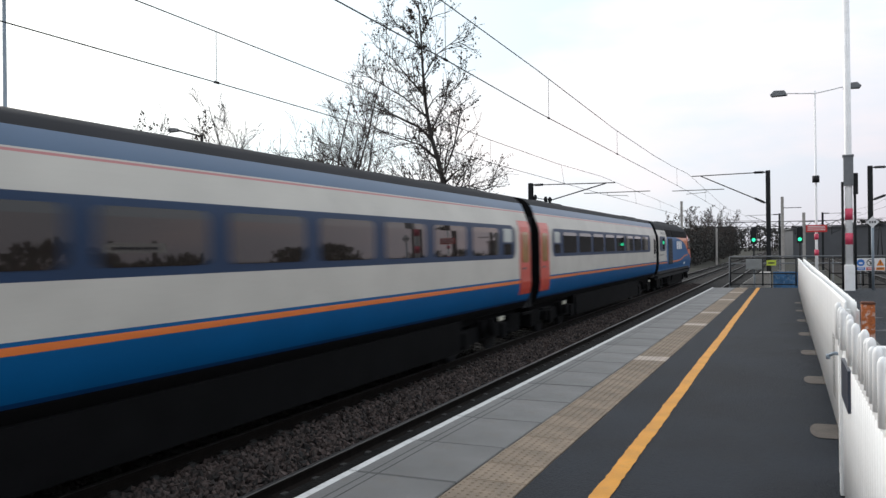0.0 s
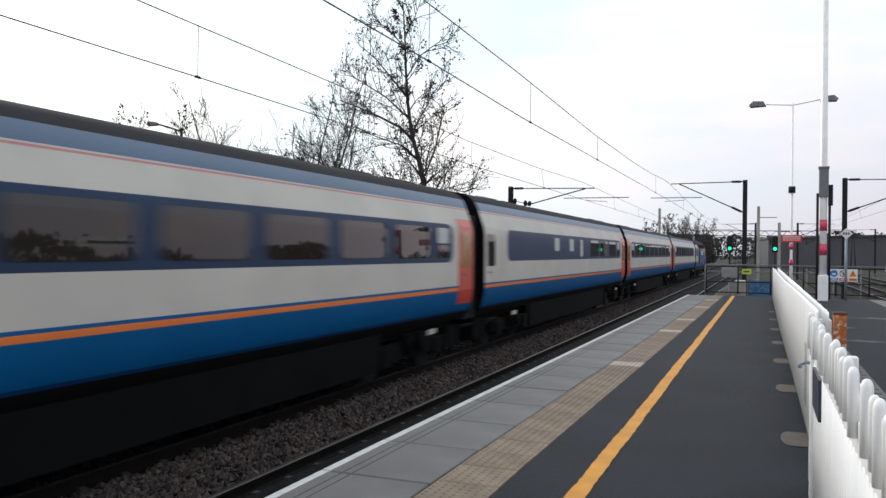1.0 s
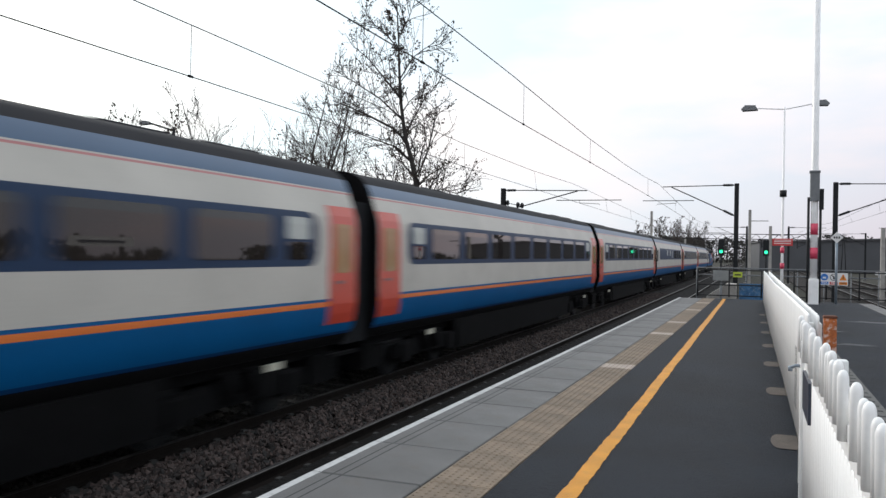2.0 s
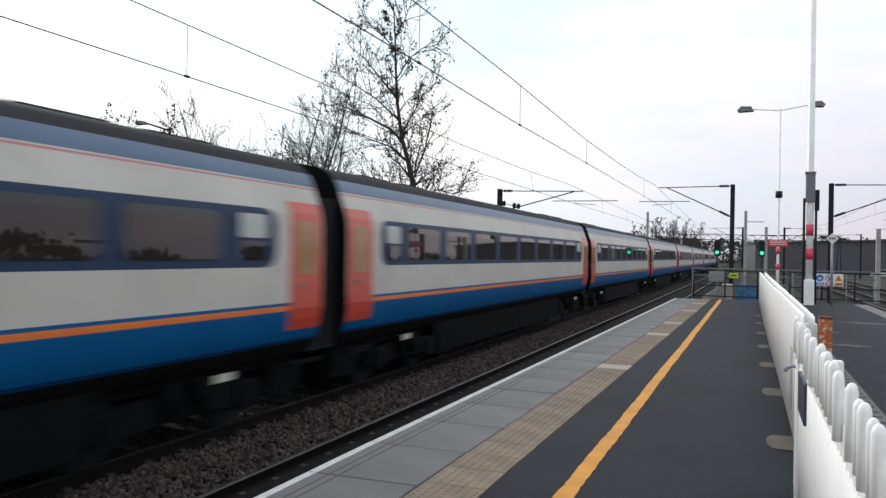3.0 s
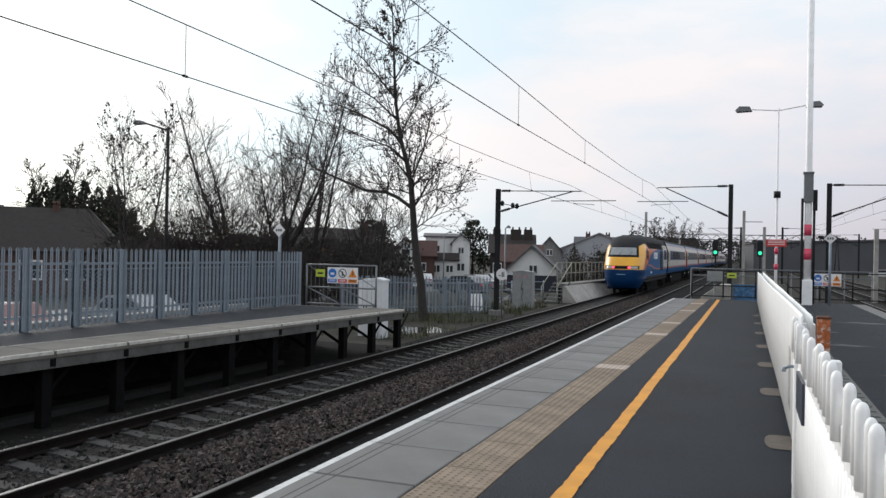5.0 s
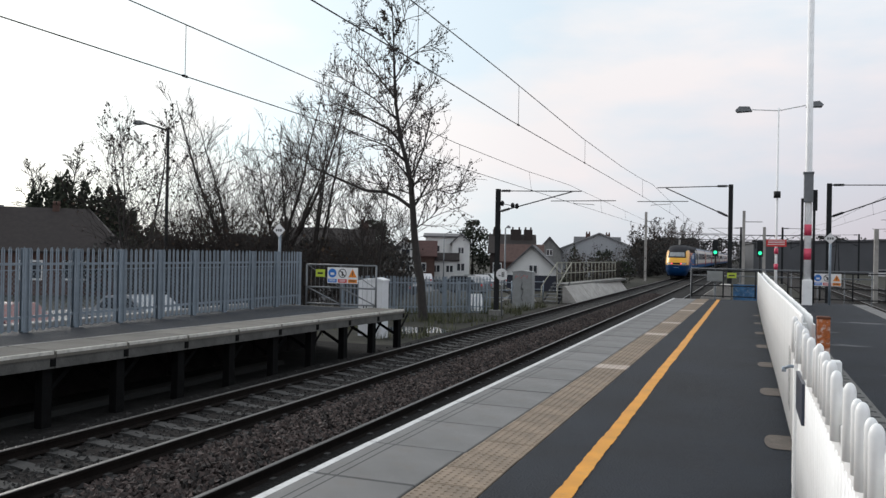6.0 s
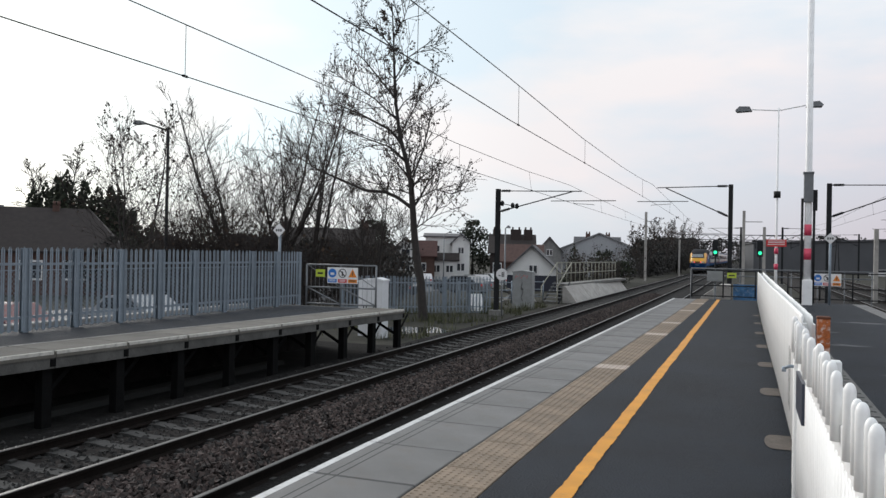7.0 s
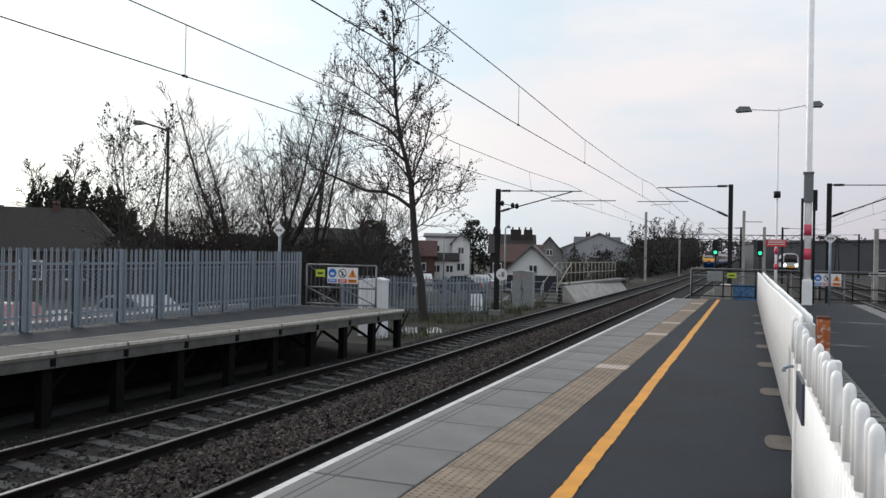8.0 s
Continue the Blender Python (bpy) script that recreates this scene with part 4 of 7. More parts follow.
def build_coach(kind, red_back, red_front):
    """A long carriage, its middle at the origin, rail level at z = 0."""
    c = thing("passenger_coach", (0, 0, 0), "cream and blue passenger carriage with navy window band", "train carriage", "carriages of the passing train")
    h = 11.08
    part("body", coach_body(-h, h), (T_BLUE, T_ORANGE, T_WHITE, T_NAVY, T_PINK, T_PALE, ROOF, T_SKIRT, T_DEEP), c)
    for s in (-1, 1):
        for d in (-1, 1):      # cream ends of the window band
            bm = B()
            end_panel(bm, s, d, h, 1.35 if (red_back if d < 0 else red_front) else 1.95, 2.28, 3.17, 0.30)
            part("end_panel", bm, T_WHITE, c)
    if kind == "buffet":
        spans = [(2.4, 4.12), (4.52, 6.24), (6.66, 8.4)]
    elif kind == "guard":
        spans = [(-6.05 + k * 2.11, -6.05 + k * 2.11 + 1.75) for k in range(7)]
    else:
        spans = [(-8.4 + k * 2.15, -8.4 + k * 2.15 + 1.75) for k in range(8)]
    for s in (-1, 1):
        for a, b in spans:
            bm = B()
            panel(bm, s, a, b, 2.405, 3.06, 0.007, corner=0.09)
            part("window_pane", bm, T_GLASS, c)
        for a, b, low in ((-3.7, -3.05, 2.60), (-1.42, -0.8, 2.60), (0.4, 0.85, 2.40)) if kind == "buffet" else ():
            bm = B()
            panel(bm, s, a, b, low, 3.04, 0.007, corner=0.05)
            part("kitchen_window", bm, FROSTED, c, "frosted white kitchen window")
    for s in (-1, 1):
        for d, red in ((-1, red_back), (1, red_front)):
            ya, yb = sorted((d * (h - 0.03), d * (h - 0.98)))
            bm = B()
            panel(bm, s, ya, yb, 1.33 if red else 1.765, 3.30, 0.012)
            dr = part("door", bm, T_RED if red else T_WHITE, c, "red slam door" if red else "cream slam door")
            bm = B()
            panel(bm, s, ya + 0.17, yb - 0.17, 2.18, 3.0, 0.02, corner=0.06)
            part("door_glass", bm, T_AMBER if red else T_GLASS, dr)
            bm = B()
            box(bm, s * 1.38, (ya + yb) / 2 - 0.25, 2.0, s * 1.41, (ya + yb) / 2 - 0.05, 2.05)
            part("door_handle", bm, STEEL_GREY, dr)
            bm = B()
            box(bm, s * 1.33, ya, 0.80, s * 1.44, yb, 0.85)
            part("step", bm, T_SKIRT, dr)
            if red:
                ya, yb = sorted((d * (h - 1.62), d * (h - 2.26)))
                bm = B()
                panel(bm, s, ya, yb, 2.72, 3.06, 0.009, corner=0.05)
                part("toilet_window", bm, FROSTED, c, "frosted white pane")
                bm = B()
                panel(bm, s, ya, yb, 2.405, 2.68, 0.009, corner=0.05)
                part("toilet_pane", bm, T_GLASS, c)
            bm = B()
            box(bm, s * 1.36, d * (h - 2.6) - 0.17, 0.80, s * 1.40, d * (h - 2.6) + 0.17, 0.90)
            part("lamp_bracket", bm, mat("cream_step", (0.5, 0.48, 0.40), 0.5), c)
    for s in (-1, 1):
        bm = B()
        prism(bm, [(s * 1.18, 0.955), (s * 1.14, 0.25), (s * 1.08, 0.25), (s * 1.10, 0.955)], "y", -6.4, 6.4)
        part("skirt", bm, T_SKIRT, c)
    bm = B()
    box(bm, -1.07, -6.2, 0.28, 1.2, 6.2, 0.95)
    part("underframe", bm, T_SKIRT, c, "dark grimy underframe skirt")
    bm = B()
    box(bm, -0.95, -10.9, 0.75, 0.95, 10.9, 0.955)
    part("sole_bar", bm, T_SKIRT, c)
    for d in (-1, 1):
        bm = B()
        box(bm, -1.05, min(d * 10.1, d * 11.0), 0.32, 1.05, max(d * 10.1, d * 11.0), 0.80)
        part("end_gear", bm, T_SKIRT, c)
    for d in (-1, 1):
        bm = B()
        box(bm, -1.12, d * h - 0.02, 0.9, 1.12, d * (h + 0.40), 3.45)
        part("gangway_bellows", bm, T_LOUVRE, c, "black corridor bellows")
        bm = B()
        tube(bm, [(0, d * h, 0.75), (0, d * (h + 0.37), 0.75)], 0.09, 8)
        part("coupler", bm, STEEL_DARK, c)
    for d in (-1, 1):
        for q in (2.6, 4.6):
            bm = B()
            prism(bm, [(-0.7, 3.90), (0.7, 3.90), (0.6, 4.08), (-0.6, 4.08)], "y", d * (h - q) - 0.75, d * (h - q) + 0.75)
            part("roof_pod", bm, ROOF, c)
    for y in (-8.0, 8.0):
        bogie(c, y)
    return c


def build_power_car():
    """Diesel power car, nose tip at the origin and body towards +y, rail level at z = 0."""
    c = thing("power_car", (0, 0, 0), "blue and orange diesel power car with a yellow sloping nose", "locomotive", "power cars of the passing train")
    zs = [0.42, 0.5, 0.6, 0.7, 0.8, 0.9, 1.05, 1.2, 1.35, 1.45, 1.5, 1.55, 1.6, 1.64] + [1.675 + 0.0218 * k for k in range(0, 73)] + [3.26, 3.29, 3.35, 3.42, 3.5, 3.58, 3.66, 3.72, 3.78, 3.84, 3.90, 3.95, 3.99, 4.02, 4.035]
    tip = [(0.42, 0.50), (0.6, 0.26), (0.8, 0.12), (1.0, 0.05), (1.45, 0.0), (1.68, 0.02), (1.92, 0.10), (2.45, 0.46), (2.55, 0.56), (3.25, 1.20), (3.5, 1.52), (3.7, 1.92), (3.85, 2.35), (3.97, 2.9), (4.04, 3.7)]
    def yf(z):
        return float(np.interp(z, [p[0] for p in tip], [p[1] for p in tip]))
    def hw(z):
        w = half_width(max(z, 1.25)) if z > 1.05 else 1.335 - 0.40 * (1.05 - z)
        return max(0.05, w)
    L, END, N, M = 2.3, 17.5, 360, 84
    def outline(z):
        w, f = hw(z), yf(z)
        pts = []
        for k in range(M + 1):
            a = math.pi / 2 * k / M
            pts.append((w * math.sin(a) ** (2 / 2.9), f + L * (1 - max(0.0, math.cos(a)) ** (2 / 2.9))))
        for k in range(1, N + 1):
            pts.append((w, f + L + (END - f - L) * k / N))
        return pts
    # 0 deep blue, 1 blue, 2 yellow, 3 orange, 4 red, 5 roof, 6 black, 7 white, 8 navy
    def paint(x, y, z):
        ax = abs(x)
        if z < 1.68 and y < 1.75 + (1.68 - z) * 0.4:
            return 0
        if y > 14.15 + 0.25 * math.cos((z - 2.3) * 2.0):     # guard's end in the coach colours
            if z > 3.47:
                return 5
            return 6 if z < 1.15 else 1 if z < 1.615 else 3 if z < 1.685 else 1 if z < 1.73 else 7
        if y < 2.6 and ax < 1.04 - 0.12 * (z - 2.5) and 2.50 < z < 3.22:
            return 6
        k = min(1.0, max(0.0, (ax - 0.85) / 0.3))
        b = min(1.0, max(0.0, (y - 2.9) / 0.9))
        if z > 3.20 + 0.20 * k * k * (3 - 2 * k) * (1 - b) - 0.06 * b:
            return 5
        edge = 1.15 + 1.15 * (z - 1.68) ** 0.75 if z > 1.68 else 0.0     # yellow front
        flame = edge + 0.42 + 0.95 * max(0.0, z - 2.2) ** 0.8 + 0.35 * math.exp(-((z - 1.95) / 0.22) ** 2)
        if y < edge:
            return 2
        if y < flame - 0.2:
            return 4
        if y < flame:
            return 3
        crest = 2.05 + 1.12 * (1 - math.exp(-max(0, y - 3.2) / 2.2))
        if z > crest and y < 9.6:
            return 3
        mid = 1.98 + 0.0 * y - 0.32 / (1 + math.exp(-(y - 6.6) * 1.6))
        if y > 3.6 and abs(z - mid) < 0.045 and y < 12.4:
            return 3
        if z < 1.13 and y > 2.8:
            return 6
        if z < 1.13:
            return 0
        return 1
    bm = B()
    outs = [outline(z) for z in zs]
    for s in (-1, 1):
        grid = [[bm.verts.new((s * x, y, z)) for x, y in o] for z, o in zip(zs, outs)]
        for i in range(len(zs) - 1):
            for k in range(M + N):
                # the skirt stops behind the nose
                if zs[i] < 0.93 and outs[i][k][1] > 1.25 + 0.9 * zs[i]:
                    continue
                q = (grid[i][k], grid[i][k + 1], grid[i + 1][k + 1], grid[i + 1][k])
                f = bm.faces.new(q)
                m = (q[0].co + q[1].co + q[2].co + q[3].co) / 4
                f.material_index, f.smooth = paint(*m), True
    bmesh.ops.remove_doubles(bm, verts=bm.verts[:], dist=0.0005)
    part("body", bm, (T_DEEP, T_BLUE, T_YELLOW, T_ORANGE, T_RED, ROOF, T_LOUVRE, T_WHITE, T_NAVY), c)
    bm = B()
    ring = [bm.verts.new((half_width(z), 17.5, z)) for z, w in PROFILE] + [bm.verts.new((-half_width(z), 17.5, z)) for z, w in PROFILE[::-1][1:]]
    bm.faces.new(ring)
    box(bm, -1.3, 2.0, 0.80, 1.3, 17.5, 0.96)
    part("end_wall", bm, T_LOUVRE, c)
    bm = B()          # windscreen, its pale colour standing in for reflected sky
    zz = [2.66 + 0.50 * k / 5 for k in range(6)]
    rows = []
    for z in zz:
        w = 0.90 - 0.12 * (z - 2.5)
        row = []
        for k in range(11):
            x = -w + 2 * w * k / 10
            u = abs(x) / hw(z)
            row.append(bm.verts.new((x, yf(z) + L * (1 - (1 - u ** 2.9) ** (1 / 2.9)) - 0.012, z)))
        rows.append(row)
    for a, b in zip(rows, rows[1:]):
        for k in range(10):
            bm.faces.new((a[k], a[k + 1], b[k + 1], b[k])).smooth = True
    part("windscreen", bm, mat("windscreen_sky_tone", (0.22, 0.235, 0.24), 0.10, var=0.15, spec=0.9), c, "windscreen with a sky reflection put into its pale colour")
    for x in (-0.35, 0.35):
        bm = B()
        tube(bm, [(x, 0.52, 2.52), (x + 0.25, 0.82, 2.86)], 0.012, 4)
        part("wiper", bm, STEEL_DARK, c)
    def nose_y(x, z):
        u = min(0.999, abs(x) / hw(z))
        return yf(z) + L * (1 - (1 - u ** 2.9) ** (1 / 2.9))
    def nose_plate(x0, x1, z0, z1, off, n=10):
        bm = B()
        r0 = [[bm.verts.new((x0 + (x1 - x0) * k / n, nose_y(x0 + (x1 - x0) * k / n, z) - o, z)) for k in range(n + 1)] for z, o in ((z0, off - 0.02), (z0, off), (z1, off), (z1, off - 0.02))]
        for a, b in zip(r0, r0[1:]):
            for k in range(n):
                bm.faces.new((a[k], a[k + 1], b[k + 1], b[k]))
        return bm
    lp = part("lamp_panel", nose_plate(-1.12, 1.12, 1.72, 1.93, 0.010, 24), T_LOUVRE, c, "black lamp panel")
    for s in (-1, 1):
        a, b = sorted((s * 0.60, s * 1.04))
        part("headlamp", nose_plate(a, b, 1.75, 1.90, 0.022), mat("headlamp_glass", (0.35, 0.36, 0.36), 0.12, var=0.2), lp, "unlit white headlamp")
        a, b = sorted((s * 0.44, s * 0.60))
        part("tail_lamp", nose_plate(a, b, 1.76, 1.89, 0.024, 4), glow("tail_lamp_glow", (1.0, 0.07, 0.11), 1.7), lp, "glowing red tail lamp")
    part("nose_mark", nose_plate(-0.30, 0.30, 1.33, 1.38, 0.008), mat("pale_blue_mark", (0.2, 0.35, 0.5), 0.5), c, "small pale badge bar")
    for s in (-1, 1):
        bm = B()
        panel(bm, s, 2.42, 2.98, 2.36, 3.12, 0.010, corner=0.10)
        part("cab_side_window", bm, mat("cab_side_glass", (0.13, 0.145, 0.15), 0.10, var=0.15, spec=0.7), c)
        bm = B()
        panel(bm, s, 15.6, 17.05, 2.085, 2.115, 0.02, thick=0.02)
        part("grab_rail", bm, STEEL_DARK, c, "dark grab rail")
        for k in range(3):
            bm = B()
            panel(bm, s, 14.5, 16.3, 3.27 + 0.055 * k, 3.285 + 0.055 * k, 0.008)
            part("vent_slot", bm, T_LOUVRE, c)
    for s in (-1, 1):
        bm = B()
        panel(bm, s, 3.15, 3.75, 2.2, 3.2, 0.008, corner=0.05)
        dr = part("cab_door", bm, T_RED, c, "red cab door")
        bm = B()
        panel(bm, s, 3.28, 3.62, 2.35, 3.0, 0.014, corner=0.05)
        part("door_glass", bm, T_GLASS, dr)
        # air intake louvres
        bm = B()
        panel(bm, s, 11.75, 13.55, 1.52, 3.05, 0.010)
        lv = part("intake_grille", bm, T_LOUVRE, c, "black louvred intake grille")
        for k in range(17):
            z = 1.58 + k * 0.086
            bm = B()
            box(bm, s * (half_width(z) + 0.008), 11.8, z, s * (half_width(z) + 0.04), 13.5, z + 0.03)
            part("slat", bm, mat("louvre_slat", (0.055, 0.06, 0.07), 0.6, var=0.2), lv)
        bm = B()
        panel(bm, s, 14.75, 17.1, 2.31, 3.14, 0.008, corner=0.30)
        part("guard_window_band", bm, T_NAVY, c, "navy panel")
        bm = B()
        panel(bm, s, 15.25, 15.95, 2.42, 3.04, 0.012, corner=0.05)
        part("guard_window", bm, T_GLASS, c)
        # white badge shapes on the side
        for a, b in ((7.1, 7.72), (7.95, 8.75), (8.98, 9.58)):
            bm = B()
            panel(bm, s, a, b, 2.40, 2.90, 0.006, corner=0.04)
            part("badge_block", bm, SIGN_WHITE, c, "plain white badge block")
        bm = B()
        panel(bm, s, 5.2, 6.1, 1.36, 1.52, 0.006)
        part("number_bar", bm, SIGN_WHITE, c, "plain white bar")
        bm = B()
        for k in range(5):
            z = 3.20 + 0.085 * k
            box(bm, s * (half_width(z) - 0.02), 3.9, z, s * (half_width(z) + 0.045), 11.5, z + 0.028)
            box(bm, s * (half_width(z) - 0.02), 11.8, z, s * (half_width(z) + 0.045), 14.0, z + 0.028)
        part("roof_louvres", bm, T_LOUVRE, c, "black cantrail louvres")
    bm = B()
    prism(bm, [(-0.75, 3.88), (0.75, 3.88), (0.6, 4.08), (-0.6, 4.08)], "y", 4.4, 6.4)
    part("roof_pod", bm, ROOF, c)
    bm = B()
    prism(bm, [(-0.85, 3.86), (0.85, 3.86), (0.7, 4.09), (-0.7, 4.09)], "y", 9.2, 13.2)
    part("roof_pod", bm, ROOF, c)
    bm = B()
    box(bm, -1.15, 5.4, 0.16, 1.15, 12.0, 0.85)
    for s in (-1, 1):
        prism(bm, [(s * 1.28, 0.85), (s * 1.16, 0.34), (s * 1.1, 0.34), (s * 1.1, 0.85)], "y", 6.0, 11.0)
    part("underframe", bm, T_SKIRT, c)
    bm = B()
    box(bm, -1.2, 15.9, 0.28, 1.2, 17.3, 0.82)
    part("equipment_box", bm, T_SKIRT, c)
    bm = B()
    box(bm, -1.12, 17.48, 0.9, 1.12, 18.02, 3.45)
    part("gangway_bellows", bm, T_LOUVRE, c)
    for y in (3.6, 14.0):
        bogie(c, y)
    return c


GAP_TIMES = (0.0, 0.5, 1.0, 1.5, 2.25, 3.0, 3.5, 4.0, 4.5, 5.25, 6.0, 6.5, 7.0, 7.5, 8.0)
GAP_PLACES = (-139.5, -119.2, -96.4, -76.8, -44.0, -11.0, 8.8, 31.5, 51.6, 84.1, 116.5, 137.2, 159.2, 179.8, 201.8)
PITCH = 23.05     # from coupling to coupling


def gap_y(t):
    """Where the coupling behind the rear power car is at t seconds."""
    return float(np.interp(t, GAP_TIMES, GAP_PLACES))


def build_train():
    cars = []
    first = build_power_car()
    cars.append((first, -18.05, 0))
    lead = copy_thing(first, pose(0, 0, 0))
    cars.append((lead, 8 * PITCH + 18.05, 180))
    plain = build_coach("plain", True, True)
    rear = build_coach("guard", False, True)
    buffet = build_coach("buffet", False, True)
    front = build_coach("plain", True, False)
    tagged(rear, "cream and blue carriage coupled to the power car")
    tagged(buffet, "buffet carriage with long blank navy panels between few windows")
    cars.append((rear, PITCH / 2, 0))
    cars.append((buffet, PITCH * 5.5, 0))
    cars.append((front, PITCH * 7.5, 0))
    cars.append((plain, PITCH * 1.5, 0))
    for k in (2, 3, 4, 6):
        cars.append((copy_thing(plain, pose(0, 0, 0)), PITCH * (k + 0.5), 0))
    for ob, off, turn in cars:
        ob.matrix_basis = pose(FAR_X, gap_y(0) + off, RAIL_Z, 0, 0, turn)
    return cars


# ---- trees ----
def grow(rng, p, d, length, radius, depth, out, tips, spread=0.6, up=0.12, kids=(4, 6), keep=0.55, wobble=0.17):
    """One limb: a slender bar that bends upwards and carries side limbs all along."""
    n = (2, 3, 5, 6)[min(depth, 3)]
    pts, radii = [p.copy()], [radius]
    q = d.normalized()
    ways = []
    for k in range(n):
        q = (q + Vector((rng.gauss(0, wobble), rng.gauss(0, wobble), rng.gauss(0, wobble) + up))).normalized()
        p = p + q * (length / n)
        pts.append(p.copy())
        ways.append(q.copy())
        radii.append(radius * (1 - 0.75 * (k + 1) / n))
    out.append((pts, radii))
    if depth == 0:
        tips += pts[1:]
        return
    m = rng.randint(*kids)
    for k in range(m):
        a = 0.18 + 0.82 * (k + rng.random()) / m
        i = min(n - 1, int(a * n))
        w = ways[i]
        side = Vector((rng.gauss(0, 1), rng.gauss(0, 1), rng.gauss(0, 1)))
        side = (side - w * side.dot(w)).normalized()
        grow(rng, pts[i].lerp(pts[i + 1], a * n - i), w + side * spread * rng.uniform(0.7, 1.2), length * (keep - 0.22 * a) * rng.uniform(0.8, 1.25), radii[i] * 0.55, depth - 1, out, tips, spread, up, kids, keep, wobble)


def limbs_mesh(name, limbs, material, sides=3):
    verts, faces = [], []
    for pts, radii in limbs:
        n = 6 if radii[0] > 0.05 else sides
        base = len(verts)
        for i, p in enumerate(pts):
            d = (pts[min(i + 1, len(pts) - 1)] - pts[max(i - 1, 0)]).normalized()
            u = d.cross(Vector((0.3, 1, 0.2))).normalized()
            w = d.cross(u)
            for k in range(n):
                a = 2 * math.pi * k / n
                verts.append(tuple(p + (u * math.cos(a) + w * math.sin(a)) * radii[i]))
        for i in range(len(pts) - 1):
            for k in range(n):
                faces.append((base + i * n + k, base + i * n + (k + 1) % n, base + (i + 1) * n + (k + 1) % n, base + (i + 1) * n + k))
    return raw(name, verts, faces, material, True)


def leaf_mesh(name, spots, size, material, rng):
    verts, faces = [], []
    for p in spots:
        m = Euler((rng.uniform(0, 6.3), rng.uniform(0, 6.3), rng.uniform(0, 6.3))).to_matrix()
        s = size * rng.uniform(0.6, 1.4)
        b = len(verts)
        for c in ((-0.5, -0.1, 0), (0, -0.45, 0.08), (0.6, 0, 0), (0, 0.45, 0.08)):
            verts.append(tuple(p + m @ Vector(c) * s))
        faces.append((b, b + 1, b + 2, b + 3))
    return raw(name, verts, faces, material)


def bare_tree(at, height, seed, label, trunk=None, radius=0.12, depth=3, leaves=200, leaf=0.07, spread=0.75, stems=1, first=0.25, twig=0.006, nkids=(4, 6), boughs=14, wide=1.0, paths=(), lean=0.12, keep=0.55):
    """A leafless tree: trunk or stems, boughs that fork to fine twigs, and a few withered leaves."""
    rng = random.Random(seed)
    t = thing("tree", at, label, "tree", "bare trees by the line")
    limbs, tips, stem = [], [], []
    for s in range(stems):
        if trunk:
            pts = [Vector(p) for p in trunk]
        else:
            g = 6.28 * (s + rng.random() * 0.6) / stems
            tilt = Vector((math.cos(g), math.sin(g) * 0.6, 0)) * lean * rng.uniform(0.6, 1.3)
            pts = [Vector((0.18 * math.cos(g), 0.18 * math.sin(g), 0)) if stems > 1 else Vector()]
            hh = height * (1.0 if s == 0 else rng.uniform(0.75, 0.97))
            for k in range(8):
                pts.append(pts[-1] + (Vector((0, 0, 1)) + tilt * (1.3 - 0.08 * k) + Vector((rng.gauss(0, 0.05), rng.gauss(0, 0.05), 0))) * hh / 8)
        n = len(pts) - 1
        radii = [radius * (1 - 0.92 * k / n) + 0.006 for k in range(n + 1)]
        stem.append((pts, radii))
        for b in range(boughs):
            a = first + (0.98 - first) * (b + rng.random()) / boughs
            i = min(n - 1, int(a * n))
            p = pts[i].lerp(pts[i + 1], a * n - i)
            ang = b * 2.4 + s + rng.uniform(-0.5, 0.5)
            w = Vector((math.cos(ang), math.sin(ang), 0.75 + 0.6 * a)).normalized()
            ln = height * wide * (0.34 * (1 - a) + 0.10) * rng.uniform(0.8, 1.2)
            grow(rng, p, w, ln, radii[i] * 0.42, depth - 1, limbs, tips, spread, 0.07, nkids, keep)
    for path, r in paths:
        pts = [Vector(p) for p in path]
        n = len(pts) - 1
        stem.append((pts, [r * (1 - 0.8 * k / n) + 0.006 for k in range(n + 1)]))
        m = 5 + int((pts[-1] - pts[0]).length * 2.4)
        for b in range(m):
            a = 0.12 + 0.87 * (b + rng.random()) / m
            i = min(n - 1, int(a * n))
            way = (pts[i + 1] - pts[i]).normalized()
            side = Vector((rng.gauss(0, 1), rng.gauss(0, 1), rng.gauss(0, 1) + 0.5))
            w = way + (side - way * side.dot(way)).normalized() * 0.85
            grow(rng, pts[i].lerp(pts[i + 1], a * n - i), w, rng.uniform(1.0, 1.9) * (1.1 - 0.35 * a), 0.022, depth - 2, limbs, tips, spread, 0.06, nkids)
    limbs = [(p, [max(x, twig) for x in r]) for p, r in limbs]
    for st in stem:
        piece("trunk" if st is stem[0] else "limb", limbs_mesh("trunk", [st], BARK), t, Matrix())
    tagged(piece("twig_crown", limbs_mesh("twig_crown", limbs, TWIG), t, Matrix()), "crown of fine bare twigs", kind="stuff")
    if leaves and tips:
        spots = [rng.choice(tips) + Vector((rng.gauss(0, 0.05), rng.gauss(0, 0.05), rng.gauss(0, 0.05) - 0.03)) for k in range(leaves)]
        tagged(piece("foliage", leaf_mesh("foliage", spots, leaf, LEAF_DRY, rng), t, Matrix()), "few withered leaves", kind="stuff")
    return t


